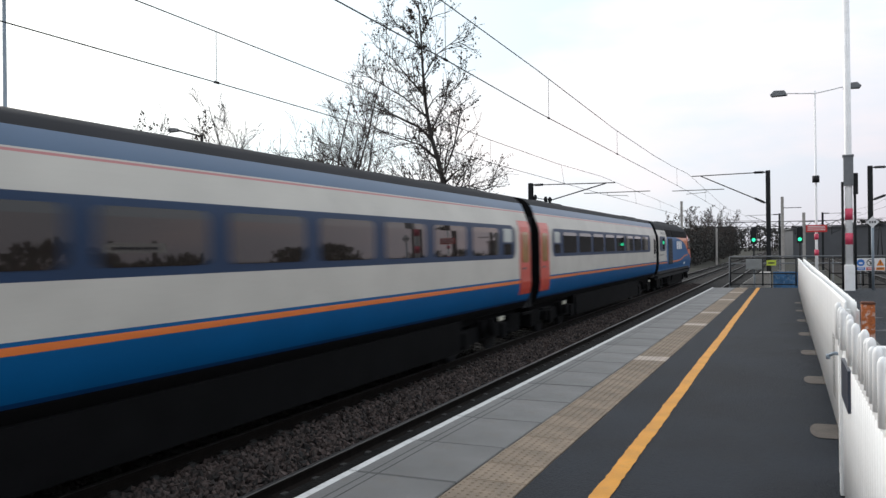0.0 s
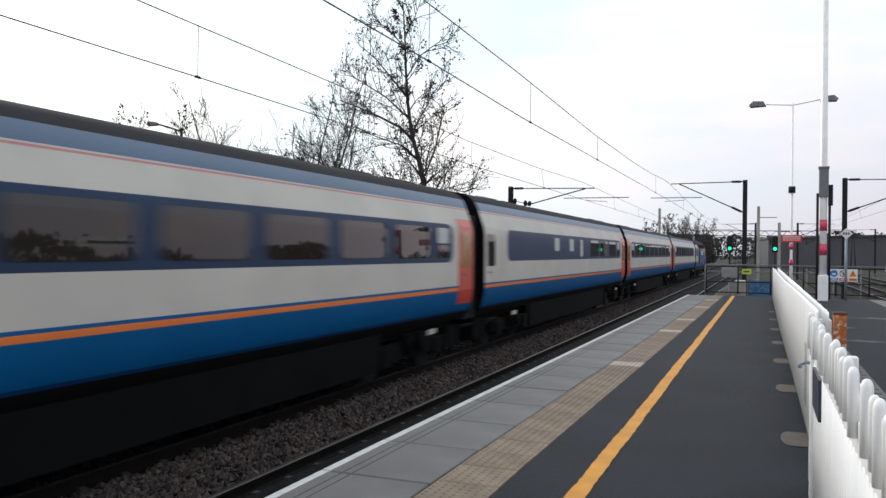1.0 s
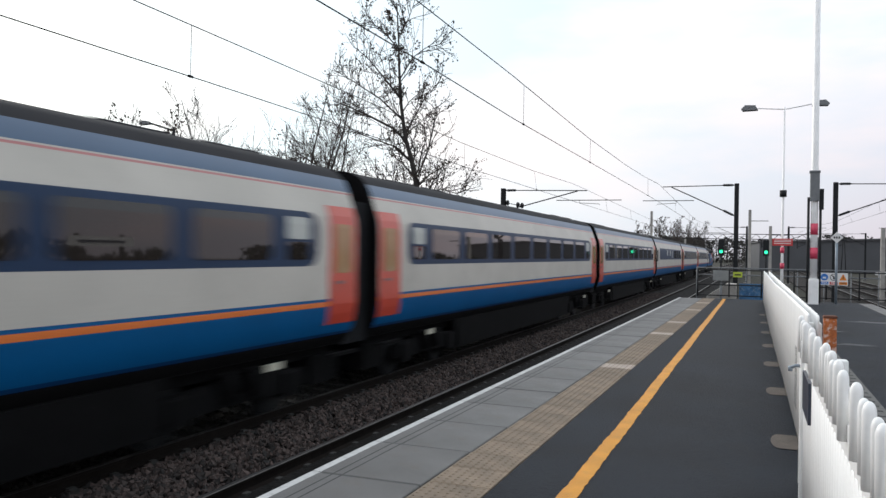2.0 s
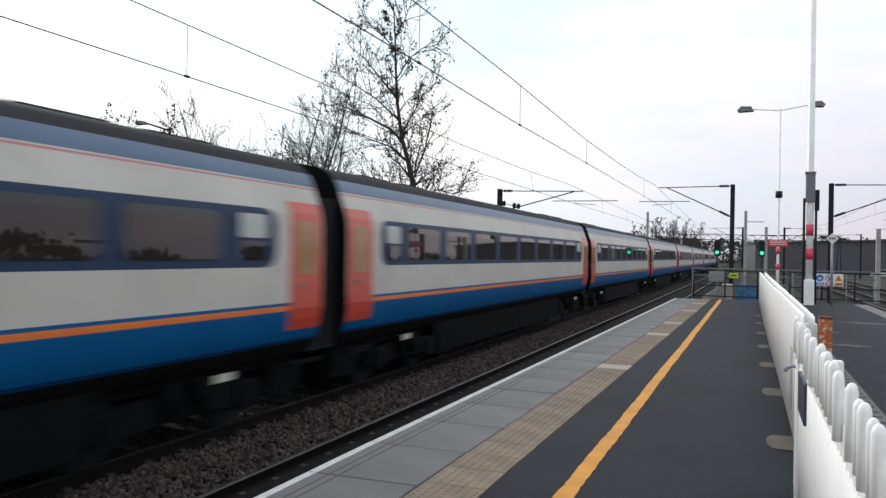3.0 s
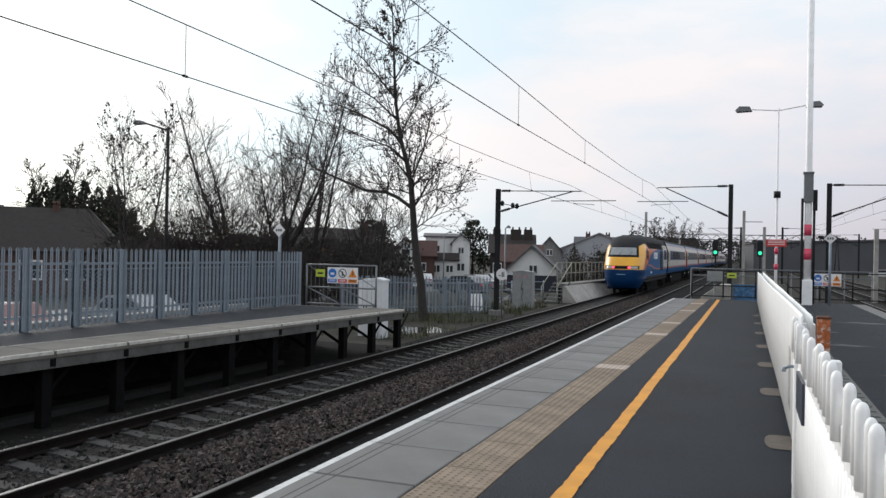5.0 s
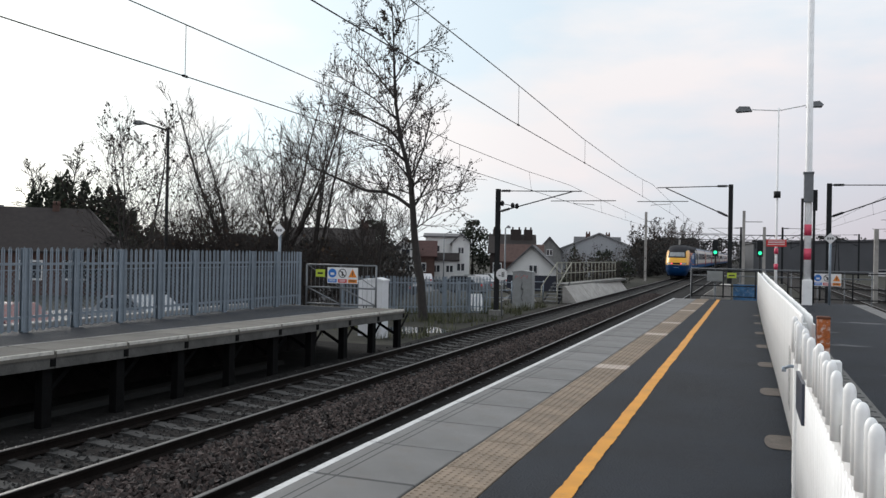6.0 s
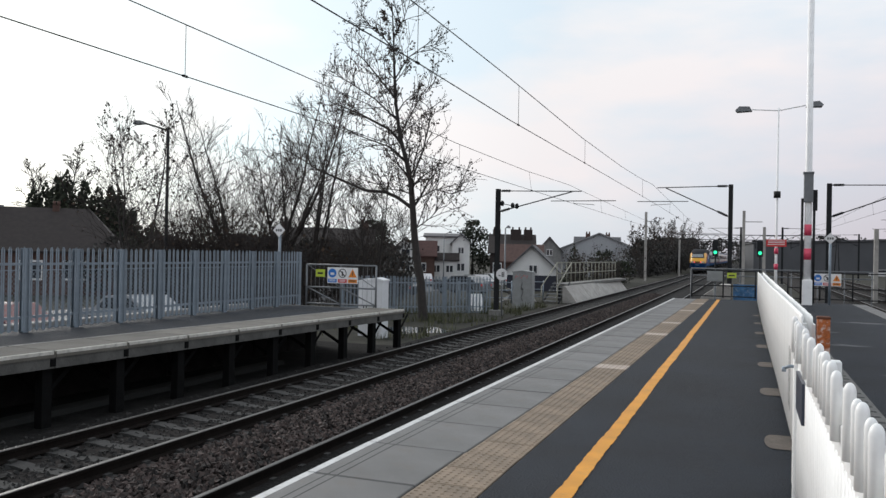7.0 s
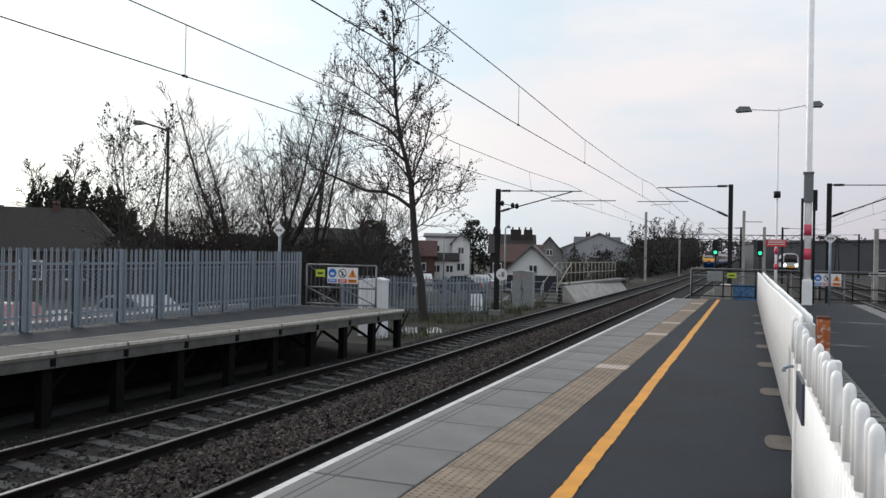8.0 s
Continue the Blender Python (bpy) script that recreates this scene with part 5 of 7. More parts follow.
def evergreen(at, height, width, seed, label, n=2600, leaf=0.28, cone=True, name="tree", material=None, category="tree"):
    """A dense dark tree or bush: trunk, limbs and many small clumps with gaps."""
    rng = random.Random(seed)
    t = thing(name, at, label, category)
    limbs, spots = [([Vector((0, 0, 0)), Vector((0, 0, height * 0.92))], [0.05 * width, 0.02])], []
    lobes = []
    for k in range(44):
        a = rng.random()
        r = width / 2 * ((1 - a) ** 0.8 if cone else math.sqrt(max(0.05, 1 - (2 * a - 0.8) ** 2 / 1.6)))
        g = rng.uniform(0, 6.28)
        p = Vector((r * 0.75 * math.cos(g), r * 0.75 * math.sin(g), height * (0.08 + 0.85 * a)))
        lobes.append((p, max(0.35, r * 0.5)))
        limbs.append(([Vector((0, 0, p.z * 0.8)), p], [0.04, 0.015]))
    for k in range(n if cone else 0):
        a = 1 - math.sqrt(rng.random())
        g = rng.uniform(0, 6.28)
        r = width / 2 * (1 - a) ** 0.85 * (0.35 + 0.65 * math.sqrt(rng.random())) * (1 + 0.28 * math.sin(a * 40 + 3 * g + seed))
        spots.append(Vector((r * math.cos(g), r * math.sin(g), height * (0.03 + 0.97 * a) - 0.25 * r)))
    for k in range(0 if cone else n):
        p, r = lobes[k % len(lobes)]
        v = Vector((rng.gauss(0, 1), rng.gauss(0, 1), rng.gauss(0, 1))).normalized() * r * rng.uniform(0.45, 1.12)
        v.z *= 0.8
        q = p + v
        if q.z > 0.05:
            spots.append(q)
    piece("trunk", limbs_mesh("trunk", limbs, BARK), t, Matrix())
    piece("crown", leaf_mesh("crown", spots, leaf, material or LEAF_GREEN, rng), t, Matrix())
    return t


def thicket(at, w, d, h, seed, label, n=60, leaves=2500):
    """Brushwood: many thin upright stems with twigs."""
    rng = random.Random(seed)
    t = thing("brushwood", at, label, "bushes", kind="stuff")
    limbs, tips = [], []
    for k in range(n):
        p = Vector((rng.uniform(-w / 2, w / 2), rng.uniform(-d / 2, d / 2), 0))
        hh = h * rng.uniform(0.5, 1.0) * (1 - 0.4 * abs(p.x) / w)
        grow(rng, p, Vector((rng.gauss(0, 0.22), rng.gauss(0, 0.22), 1)), hh, 0.028, 2, limbs, tips, 0.6, 0.06, (4, 6), 0.5)
    limbs = [(p, [max(x, 0.008) for x in r]) for p, r in limbs]
    piece("stems", limbs_mesh("stems", limbs, TWIG), t, Matrix())
    spots = [rng.choice(tips) + Vector((rng.gauss(0, 0.3), rng.gauss(0, 0.3), rng.gauss(0, 0.25))) for k in range(leaves)]
    piece("leaves", leaf_mesh("leaves", spots, 0.16, LEAF_DRY, rng), t, Matrix())
    return t


# ---- houses ----
BRICK = mat("brown_brick", (0.075, 0.042, 0.034), 0.9, var=0.3, scale=2.0, bump=0.3)
TILES = mat("dark_roof_tiles", (0.024, 0.0185, 0.0175), 0.85, var=0.35, scale=3.0, bump=0.5, bscale=14.0)
TILES_GREY = mat("grey_roof_slates", (0.085, 0.086, 0.092), 0.8, var=0.3, scale=3.0, bump=0.4, bscale=14.0)
RENDER_WHITE = mat("white_house_render", (0.62, 0.62, 0.61), 0.8, var=0.1, scale=1.0, dirt=0.2, dirt_color=(0.4, 0.4, 0.38))
PANE = mat("house_pane", (0.03, 0.033, 0.04), 0.08, var=0.1, spec=0.8)
FRAME_W = mat("white_window_frame", (0.65, 0.65, 0.65), 0.5, var=0.05)
SHEET_GREY = mat("grey_cladding", (0.36, 0.37, 0.39), 0.6, 0.1, var=0.1, scale=0.4)


def house(at, turn, w, d, eaves, ridge, label, wall=None, roof=None, gable="x", wins=(), chimneys=(), hip=0.0, timber=False):
    """A house with its front to local -y. gable 'x': ridge along x; 'y': gable end to the front."""
    wall, roof = wall or BRICK, roof or TILES
    h = thing("house", pose(at[0], at[1], at[2], 0, 0, turn), label, "house")
    bm = B()
    box(bm, -w / 2, 0, -0.5, w / 2, d, eaves)
    if gable == "y":
        prism(bm, [(-w / 2, eaves), (w / 2, eaves), (0, ridge)], "y", 0.0, d)
    elif not hip:
        prism(bm, [(0, eaves), (d, eaves), (d / 2, ridge)], "x", -w / 2, w / 2)
    part("wall", bm, wall, h)
    bm = B()
    o, t = 0.35, 0.16
    if gable == "y":
        for s in (-1, 1):
            k = (ridge - eaves) / (w / 2)
            prism(bm, [(0, ridge + t + 0.02), (s * (w / 2 + o), eaves - k * o + t), (s * (w / 2 + o), eaves - k * o + 0.02), (0, ridge + 0.02)], "y", -o, d + o)
    else:
        a = [(-w / 2 - o, -o, eaves), (w / 2 + o, -o, eaves), (w / 2 + o, d + o, eaves), (-w / 2 - o, d + o, eaves)]
        r = [(-w / 2 - o + hip, d / 2, ridge + 0.15), (w / 2 + o - hip, d / 2, ridge + 0.15)]
        v = [bm.verts.new((x, y, z + 0.08)) for x, y, z in a] + [bm.verts.new(c) for c in r]
        u = [bm.verts.new((x, y, z - 0.06)) for x, y, z in a]
        for f in ((v[0], v[1], v[5], v[4]), (v[2], v[3], v[4], v[5]), (v[1], v[2], v[5]), (v[3], v[0], v[4]), (u[3], u[2], u[1], u[0])):
            bm.faces.new(f)
        for i in range(4):
            bm.faces.new((u[i], u[(i + 1) % 4], v[(i + 1) % 4], v[i]))
    part("roof", bm, roof, h)
    for x, z, ww, hh in wins:
        bm = B()
        box(bm, x - ww / 2, -0.06, z, x + ww / 2, 0.02, z + hh)
        wi = part("window", bm, FRAME_W, h, "white framed window")
        for s in (-1, 1):
            bm = B()
            box(bm, x + s * ww / 4 - ww * 0.19, -0.075, z + hh * 0.1, x + s * ww / 4 + ww * 0.19, -0.0605, z + hh * 0.9)
            part("pane", bm, PANE, wi)
    for x, y, z0, z1, cw in chimneys:
        bm = B()
        box(bm, x - cw / 2, y - 0.35, z0, x + cw / 2, y + 0.35, z1)
        for q in (-0.3, 0.3):
            tube(bm, [(x + q * cw, y, z1), (x + q * cw, y, z1 + 0.35)], 0.12, 8)
        part("chimney", bm, BRICK if wall is RENDER_WHITE else wall, h)
    if timber:
        bm = B()
        for x in (-0.32, -0.16, 0, 0.16, 0.32):
            box(bm, x * w - 0.08, -0.05, eaves * 0.5, x * w + 0.08, -0.003, ridge - abs(x) * 2 * (ridge - eaves) - 0.25)
        box(bm, -w / 2, -0.05, eaves * 0.5, w / 2, -0.0035, eaves * 0.5 + 0.16)
        box(bm, -w / 2, -0.05, eaves - 0.1, w / 2, -0.0045, eaves + 0.08)
        part("timber_framing", bm, STEEL_DARK, h, "black timber framing")
    return h


def car(at, turn, color, label):
    c = thing("parked_car", pose(at[0], at[1], at[2], 0, 0, turn), label, "car")
    bm = B()
    prism(bm, [(-2.1, 0.28), (2.1, 0.28), (2.12, 0.62), (1.95, 0.80), (1.1, 0.90), (0.45, 1.38), (-0.95, 1.42), (-1.75, 0.95), (-2.1, 0.85)], "x", -0.82, 0.82)
    part("body", bm, mat("car_" + label.split()[0], color, 0.3, var=0.05, coat=0.5), c)
    for s in (-1, 1):
        bm = B()
        prism(bm, [(-1.5, 0.95), (0.9, 0.92), (0.40, 1.31), (-0.92, 1.34)], "x", s * 0.822, s * 0.835)
        part("side_glass", bm, PANE, c)
    bm = B()
    prism(bm, [(1.06, 0.93), (0.48, 1.36), (0.52, 1.37), (1.1, 0.935)], "x", -0.7, 0.7)
    part("windscreen", bm, PANE, c)
    for y in (-1.3, 1.3):
        for s in (-1, 1):
            bm = B()
            tube(bm, [(s * 0.68, y, 0.31), (s * 0.85, y, 0.31)], 0.31, 14)
            wh = part("wheel", bm, STEEL_DARK, c)
            bm = B()
            tube(bm, [(s * 0.84, y, 0.31), (s * 0.86, y, 0.31)], 0.18, 10)
            part("rim", bm, GALV, wh)
    for s in (-1, 1):
        bm = B()
        box(bm, s * 0.45, 2.08, 0.58, s * 0.75, 2.125, 0.70)
        part("headlight", bm, SIGN_WHITE, c)
        bm = B()
        box(bm, s * 0.5, -2.115, 0.68, s * 0.78, -2.07, 0.84)
        part("tail_light", bm, SIGN_RED, c)
    return c


def street_lamp(at, h, label, arms=(), material=None, r=0.06, bands=False):
    l = thing("street_lamp", at, label, "street lamp")
    m = material or STEEL_GREY
    bm = B()
    tube(bm, [(0, 0, 0), (0, 0, h * 0.25), (0, 0, h)], [r * 1.5, r * 1.1, r * 0.75], 10)
    part("pole", bm, m, l)
    for dx, rise, ln in arms:
        bm = B()
        tube(bm, [(0, 0, h - 0.1), (dx, 0, h + rise)], r * 0.5, 8)
        a = part("arm", bm, m, l)
        bm = B()
        s = 1 if dx > 0 else -1
        prism(bm, [(dx, h + rise - 0.07), (dx + s * ln, h + rise - 0.09), (dx + s * (ln + 0.06), h + rise - 0.02), (dx + s * ln * 0.85, h + rise + 0.12), (dx + s * 0.1, h + rise + 0.10)], "y", -0.16, 0.16)
        part("lantern", bm, STEEL_GREY, a, "grey lantern head, unlit")
    return l


# ---- the other train ----
def build_unit_train():
    t = thing("commuter_train", (10.55, 349, RAIL_Z), "white electric commuter train with a black and yellow front, headlights lit", "train")
    white = mat("unit_white", (0.55, 0.56, 0.58), 0.4, var=0.1)
    for k in range(3):
        bm = B()
        prof = [(1.36, 1.0), (1.40, 1.7), (1.38, 2.6), (1.25, 3.3), (0.9, 3.65), (0.4, 3.78)]
        prism(bm, prof + [(-x, z) for x, z in prof[::-1]], "y", 0.9 + k * 20.2, 20.6 + k * 20.2)
        part("car_body", bm, white, t)
        bm = B()
        for s in (-1, 1):
            for j in range(8):
                box(bm, s * 1.385, 2.2 + k * 20.2 + j * 2.2, 1.95, s * 1.41, 3.8 + k * 20.2 + j * 2.2, 2.7)
        part("window_row", bm, T_GLASS, t)
        bm = B()
        box(bm, -1.2, 1.4 + k * 20.2, 0.3, 1.2, 20 + k * 20.2, 1.0)
        part("underframe", bm, T_SKIRT, t)
    bm = B()
    prism(bm, [(-1.36, 1.0), (1.36, 1.0), (1.40, 1.7), (1.38, 2.6), (1.25, 3.3), (0.9, 3.65), (-0.9, 3.65), (-1.25, 3.3), (-1.38, 2.6), (-1.40, 1.7)], "y", 0.0, 0.9)
    f = part("front", bm, white, t)
    bm = B()
    prism(bm, [(-1.15, 2.0), (1.15, 2.0), (1.1, 3.2), (0.8, 3.5), (-0.8, 3.5), (-1.1, 3.2)], "y", -0.03, -0.002)
    part("cab_window", bm, T_GLASS, f, "black cab glass")
    bm = B()
    box(bm, -0.62, -0.04, 1.0, 0.62, -0.003, 1.35)
    part("yellow_panel", bm, T_YELLOW, f, "yellow warning panel")
    for s in (-1, 1):
        bm = B()
        prism(bm, [(s * 1.0 + 0.22 * math.cos(a), 1.5 + 0.22 * math.sin(a)) for a in (math.pi * k / 6 for k in range(12))], "y", -0.06, -0.003)
        part("headlight", bm, glow("headlight_glow", (1.0, 0.97, 0.88), 6.0), f, "lit white headlight")
    bm = B()
    tube(bm, [(0.5, 9, 3.78), (0, 9.6, 4.4), (0.4, 10.0, 5.0), (-0.4, 10.0, 5.0)], 0.04, 5)
    part("pantograph", bm, STEEL_DARK, t)
    return t


# ---- the place ----
build_ground()
build_cess()
build_shade_bed()
build_tracks()
build_platform()
build_far_platform()
build_white_fence()
palisade(pose(-9.62, 4.0, -0.02, 0, 0, 0), 17.3, 0.155, "tall grey galvanised steel palisade fence along the platform", 1.62)
chain_link(pose(-9.95, 4.0, 0.0), 17.2, 1.15, "galvanised chain-link mesh behind the palisade fence")
rail_gate("platform_end_gate", -9.35, -7.05, 21.3, 1.22, "grey steel mesh gate with safety board at the platform end", (-8.63, 0.68, 1.0, 0.47), (-9.02, 0.86, 0.3, 0.22), 0.55)
cabinet((-8.42, 24.4, -1.22), 0.50, 0.50, 1.94, CABINET_WHITE, "tall white steel trackside cabinet beside the platform end")
cabinet((-9.02, 24.9, -1.22), 0.52, 0.50, 1.88, CABINET_WHITE, "white steel trackside cabinet behind the gate")
palisade(pose(-14.3, 32.95, -1.22, 0, 0, -52), 7.3, 0.17, "grey steel palisade fence beyond the platform end", 1.75, seed=4)
chain_link(pose(-14.25, 33.1, -1.22, 0, 0, -52), 7.2, 1.6, "rusting chain-link mesh behind the far palisade")
rail_gate("platform_end_gate", 0.85, 3.35, 35.6, 1.12, "dark steel railing closing the platform end", None, (2.25, 0.83, 0.36, 0.22), 0.5, False, STEEL_DARK)
rail_gate("platform_end_gate", 4.6, 8.2, 36.2, 1.12, "dark steel railing with safety board at the platform end", (5.55, 0.60, 1.03, 0.50), None, 0.5, False, STEEL_DARK)

clutter = thing("driver_monitor", (1.75, 36.3, 0), "grey screen box on a post beyond the railing", "monitor")
bm = B()
bbox(bm, -0.32, -0.12, 0.66, 0.32, 0.12, 1.10, 0.03)
part("screen_box", bm, CABINET_GREY, clutter)
bm = B()
tube(bm, [(0, 0, -1.22), (0, 0, 0.68)], 0.05, 8)
part("post", bm, STEEL_GREY, clutter)
bm = B()
prism(bm, [(1.15, -1.215), (2.35, -1.215), (2.35, 0.50), (1.95, 0.50), (1.15, -0.05)], "y", 36.6, 38.4)
solid("concrete_ramp", bm, CONCRETE, "pale concrete block end beyond the railing", "concrete block")
bm = B()
box(bm, 2.48, 36.7, -1.215, 3.42, 36.8, 0.54)
pb = solid("painted_board", bm, mat("graffiti_blue", (0.03, 0.12, 0.26), 0.6, var=0.5, scale=5.0, dirt=0.7, dirt_color=(0.25, 0.32, 0.38)), "low board covered in blue paint scrawl", "board")
hr = thing("handrail", (0.7, 37.4, -1.22), "grey tubular handrail beyond the platform end", "handrail")
for z in (2.1, 2.4):
    bm = B()
    tube(bm, [(0, 0, z), (7.2, 0, z)], 0.03, 6)
    part("bar", bm, STEEL_GREY, hr)
for q in range(8):
    bm = B()
    tube(bm, [(q * 1.02, 0, 0), (q * 1.02, 0, 2.4)], 0.025, 6)
    part("post", bm, STEEL_GREY, hr)

lp = thing("lamp_post", (-10.75, 11.0, -0.6), "thin pale steel lamp post behind the far fence", "street lamp")
bm = B()
tube(bm, [(0, 0, 0), (0, 0, 1.2), (0, 0, 1.22), (0, 0, 7.2)], [0.075, 0.075, 0.045, 0.035], 10)
part("pole", bm, GALV, lp)
bm = B()
tube(bm, [(0, 0, 7.15), (0.3, 0, 7.3), (0.7, 0, 7.32)], 0.025, 6)
part("arm", bm, GALV, lp)
bm = B()
bbox(bm, 0.6, -0.1, 7.27, 1.15, 0.1, 7.39, 0.03)
part("lamp_head", bm, STEEL_GREY, lp)

ole_mast((-7.91, 36.2, -1.22), 4.67, 1, 3.75, 4.58, 3.62, (-5.4, -2.47, 4.10, -3.9), "dark steel catenary mast with cantilever over the track")
gear = thing("line_tensioner", (-7.91, 36.2, 3.6), "small black insulators and arm fixed to the catenary mast", "insulator")
bm = B()
tube(bm, [(0.08, 0, 0.42), (0.62, -0.05, 0.30), (1.05, -0.08, 0.26)], 0.018, 6)
part("arm", bm, STEEL_DARK, gear)
for x, z in ((0.22, 0.40), (0.72, 0.30), (0.92, 0.27)):
    bm = B()
    tube(bm, [(x, -0.05, z - 0.13), (x, -0.05, z - 0.05), (x, -0.05, z + 0.05), (x, -0.05, z + 0.12)], [0.05, 0.09, 0.09, 0.04], 8)
    part("insulator", bm, STEEL_DARK, gear)
ole_mast((2.25, 40.0, -1.22), 5.09, -1, 3.2, 5.02, 3.60, (-2.02, 0.35, 4.31, -0.9), "dark steel catenary mast beyond the platform end")
ole_mast((6.41, 40.0, -1.22), 5.09, 1, 4.0, 5.02, 3.60, None, "dark steel catenary mast facing the other tracks")

ole_mast((2.3, 92.0, -1.22), 5.0, -1, 3.2, 4.9, 3.6, (-2.0, 0.35, 4.3, -0.9), "dark steel catenary mast farther along the tracks")
ole_mast((6.4, 92.0, -1.22), 5.0, 1, 3.4, 4.9, 3.6, (8.0, 11.0, 4.3, 10.2), "dark steel catenary mast farther along the tracks")
ole_mast((2.3, 140.0, -1.22), 5.2, -1, 3.2, 5.1, 3.6, (-2.0, 0.35, 4.3, -0.9), "dark steel catenary mast farther along the tracks")
ole_mast((16.8, 75.0, -1.22), 5.2, -1, 3.4, 5.1, 3.6, (12.6, 15.4, 4.3, 13.9), "dark steel catenary mast beside the other tracks")
ole_mast((16.8, 120.0, -1.22), 5.2, -1, 3.4, 5.1, 3.6, (12.6, 15.4, 4.3, 13.9), "dark steel catenary mast beside the other tracks")

overhead_line(FAR_X, [(-40, -4.7, 4.16), (10, -4.7, 4.15), (22, -4.7, 4.09), (36.2, -4.5, 4.02), (97, -5.0, 4.2), (160, -4.7, 4.3), (300, -4.8, 4.3)],
              [(-40, -4.7, 5.5), (-14, -4.7, 5.1), (8.5, -4.7, 4.92), (13.2, -4.7, 4.86), (21.5, -4.7, 4.74), (29, -4.7, 4.74), (36.2, -4.6, 4.83), (66, -4.8, 4.6), (97, -5, 5.2), (160, -4.7, 5.2), (300, -4.8, 5.2)],
              (-8, 0.5, 9.7, 15.5, 21.7, 29.5, 45, 55, 66, 78), "overhead contact wire and catenary above the far track")
overhead_line(NEAR_X, [(-40, -1.4, 4.36), (10.6, -1.4, 4.34), (15.3, -1.4, 4.29), (23.5, -1.4, 4.31), (40, -1.35, 4.31), (100, -1.6, 4.3), (300, -1.5, 4.3)],
              [(-40, -1.4, 5.6), (-5, -1.4, 5.2), (10.3, -1.4, 5.15), (15.2, -1.4, 5.11), (22.8, -1.4, 4.97), (30, -1.4, 4.97), (35.3, -1.4, 5.04), (40, -1.3, 5.12), (70, -1.5, 4.7), (100, -1.6, 5.2), (300, -1.5, 5.2)],
              (-6, 2, 10.6, 16, 23.2, 36.5, 50, 62, 75), "overhead contact wire and catenary above the near track")
overhead_line(8.7, [(30, 9.6, 4.2), (40, 9.6, 4.2), (100, 8.8, 4.3), (300, 8.7, 4.3)], [(30, 9.6, 5.1), (40, 9.6, 5.0), (70, 9, 4.6), (100, 8.8, 5.2), (300, 8.7, 5.2)], (50, 62, 75), "overhead wires above the tracks on the other side")


def concrete_post(x, y, h, label):
    p = thing("line_post", (x, y, -1.22), label, "post")
    bm = B()
    prism(bm, [(-0.13, -0.13), (0.13, -0.13), (0.13, 0.13), (-0.13, 0.13)], "z", 0, h)
    part("shaft", bm, CONCRETE, p)
    bm = B()
    tube(bm, [(0, 0, h * 0.86), (1.6, 0, h * 0.86)], 0.035, 6)
    part("arm", bm, STEEL_DARK, p)


concrete_post(-8.2, 97, 8.1, "tall pale concrete line post")
concrete_post(-6.9, 130, 5.6, "pale concrete line post by the dark trees")
concrete_post(2.64, 80, 7.3, "tall grey line post between the tracks")
concrete_post(4.42, 80, 5.8, "grey line post between the tracks")
concrete_post(10.95, 60, 5.0, "pale concrete line post beside the other tracks")


def gantry(y, x0, x1, z, label):
    g = thing("signal_gantry", (0, y, -1.22), label, "gantry")
    for x in (x0, x1):
        bm = B()
        tube(bm, [(x - 0.4, 0, 0), (x - 0.1, 0, z + 1.2)], 0.09, 6)
        tube(bm, [(x + 0.4, 0, 0), (x + 0.1, 0, z + 1.2)], 0.09, 6)
        part("leg", bm, STEEL_DARK, g)
    bm = B()
    for d in (0.0, 0.85):
        tube(bm, [(x0 - 0.5, 0, z + 1.2 + d), (x1 + 0.5, 0, z + 1.2 + d)], 0.07, 6)
    n = int((x1 - x0) / 0.9)
    for k in range(n):
        a = x0 + (x1 - x0) * k / n
        b = x0 + (x1 - x0) * (k + 1) / n
        tube(bm, [(a, 0, z + 1.2 + (0.85 if k % 2 else 0)), (b, 0, z + 1.2 + (0 if k % 2 else 0.85))], 0.04, 5)
    part("truss", bm, STEEL_DARK, g)
    for x in np.linspace(x0 + 1.5, x1 - 1.5, 5):
        bm = B()
        tube(bm, [(x, 0, z + 1.2), (x, 0, z - 0.3)], 0.06, 6)
        tube(bm, [(x, 0, z - 0.1), (x + 1.4, 0, z + 0.5)], 0.04, 5)
        part("drop_arm", bm, STEEL_DARK, g)


gantry(150, -8.5, 17.0, 4.9, "dark lattice gantry across all the tracks")
gantry(215, -9.0, 19.0, 5.0, "far dark lattice gantry across the tracks")


def signal(x, y, z, label):
    s = thing("railway_signal", (x, y, -1.22), label, "signal")
    bm = B()
    tube(bm, [(0, 0.1, 0), (0, 0.1, z + 2.1)], 0.07, 8)
    part("post", bm, STEEL_DARK, s)
    bm = B()
    bbox(bm, -0.24, -0.1, z + 0.9, 0.24, 0.1, z + 2.3, 0.08)
    h = part("head", bm, STEEL_DARK, s, "black signal head")
    bm = B()
    prism(bm, [(0.15 * math.cos(a), z + 1.22 + 0.15 * math.sin(a)) for a in (math.pi * k / 7 for k in range(14))], "y", -0.13, -0.101)
    part("lens", bm, glow("green_lens", (0.03, 0.75, 0.36), 1.6), h, "lit green lens")
    bm = B()
    prism(bm, [(-0.2, z + 1.40), (0.2, z + 1.40), (0.2, z + 1.43), (-0.2, z + 1.43)], "y", -0.3, -0.1)
    part("hood", bm, STEEL_DARK, h)


signal(0.35, 75, 2.15, "railway signal on a dark post showing green")
signal(4.01, 75, 2.15, "second railway signal showing green")

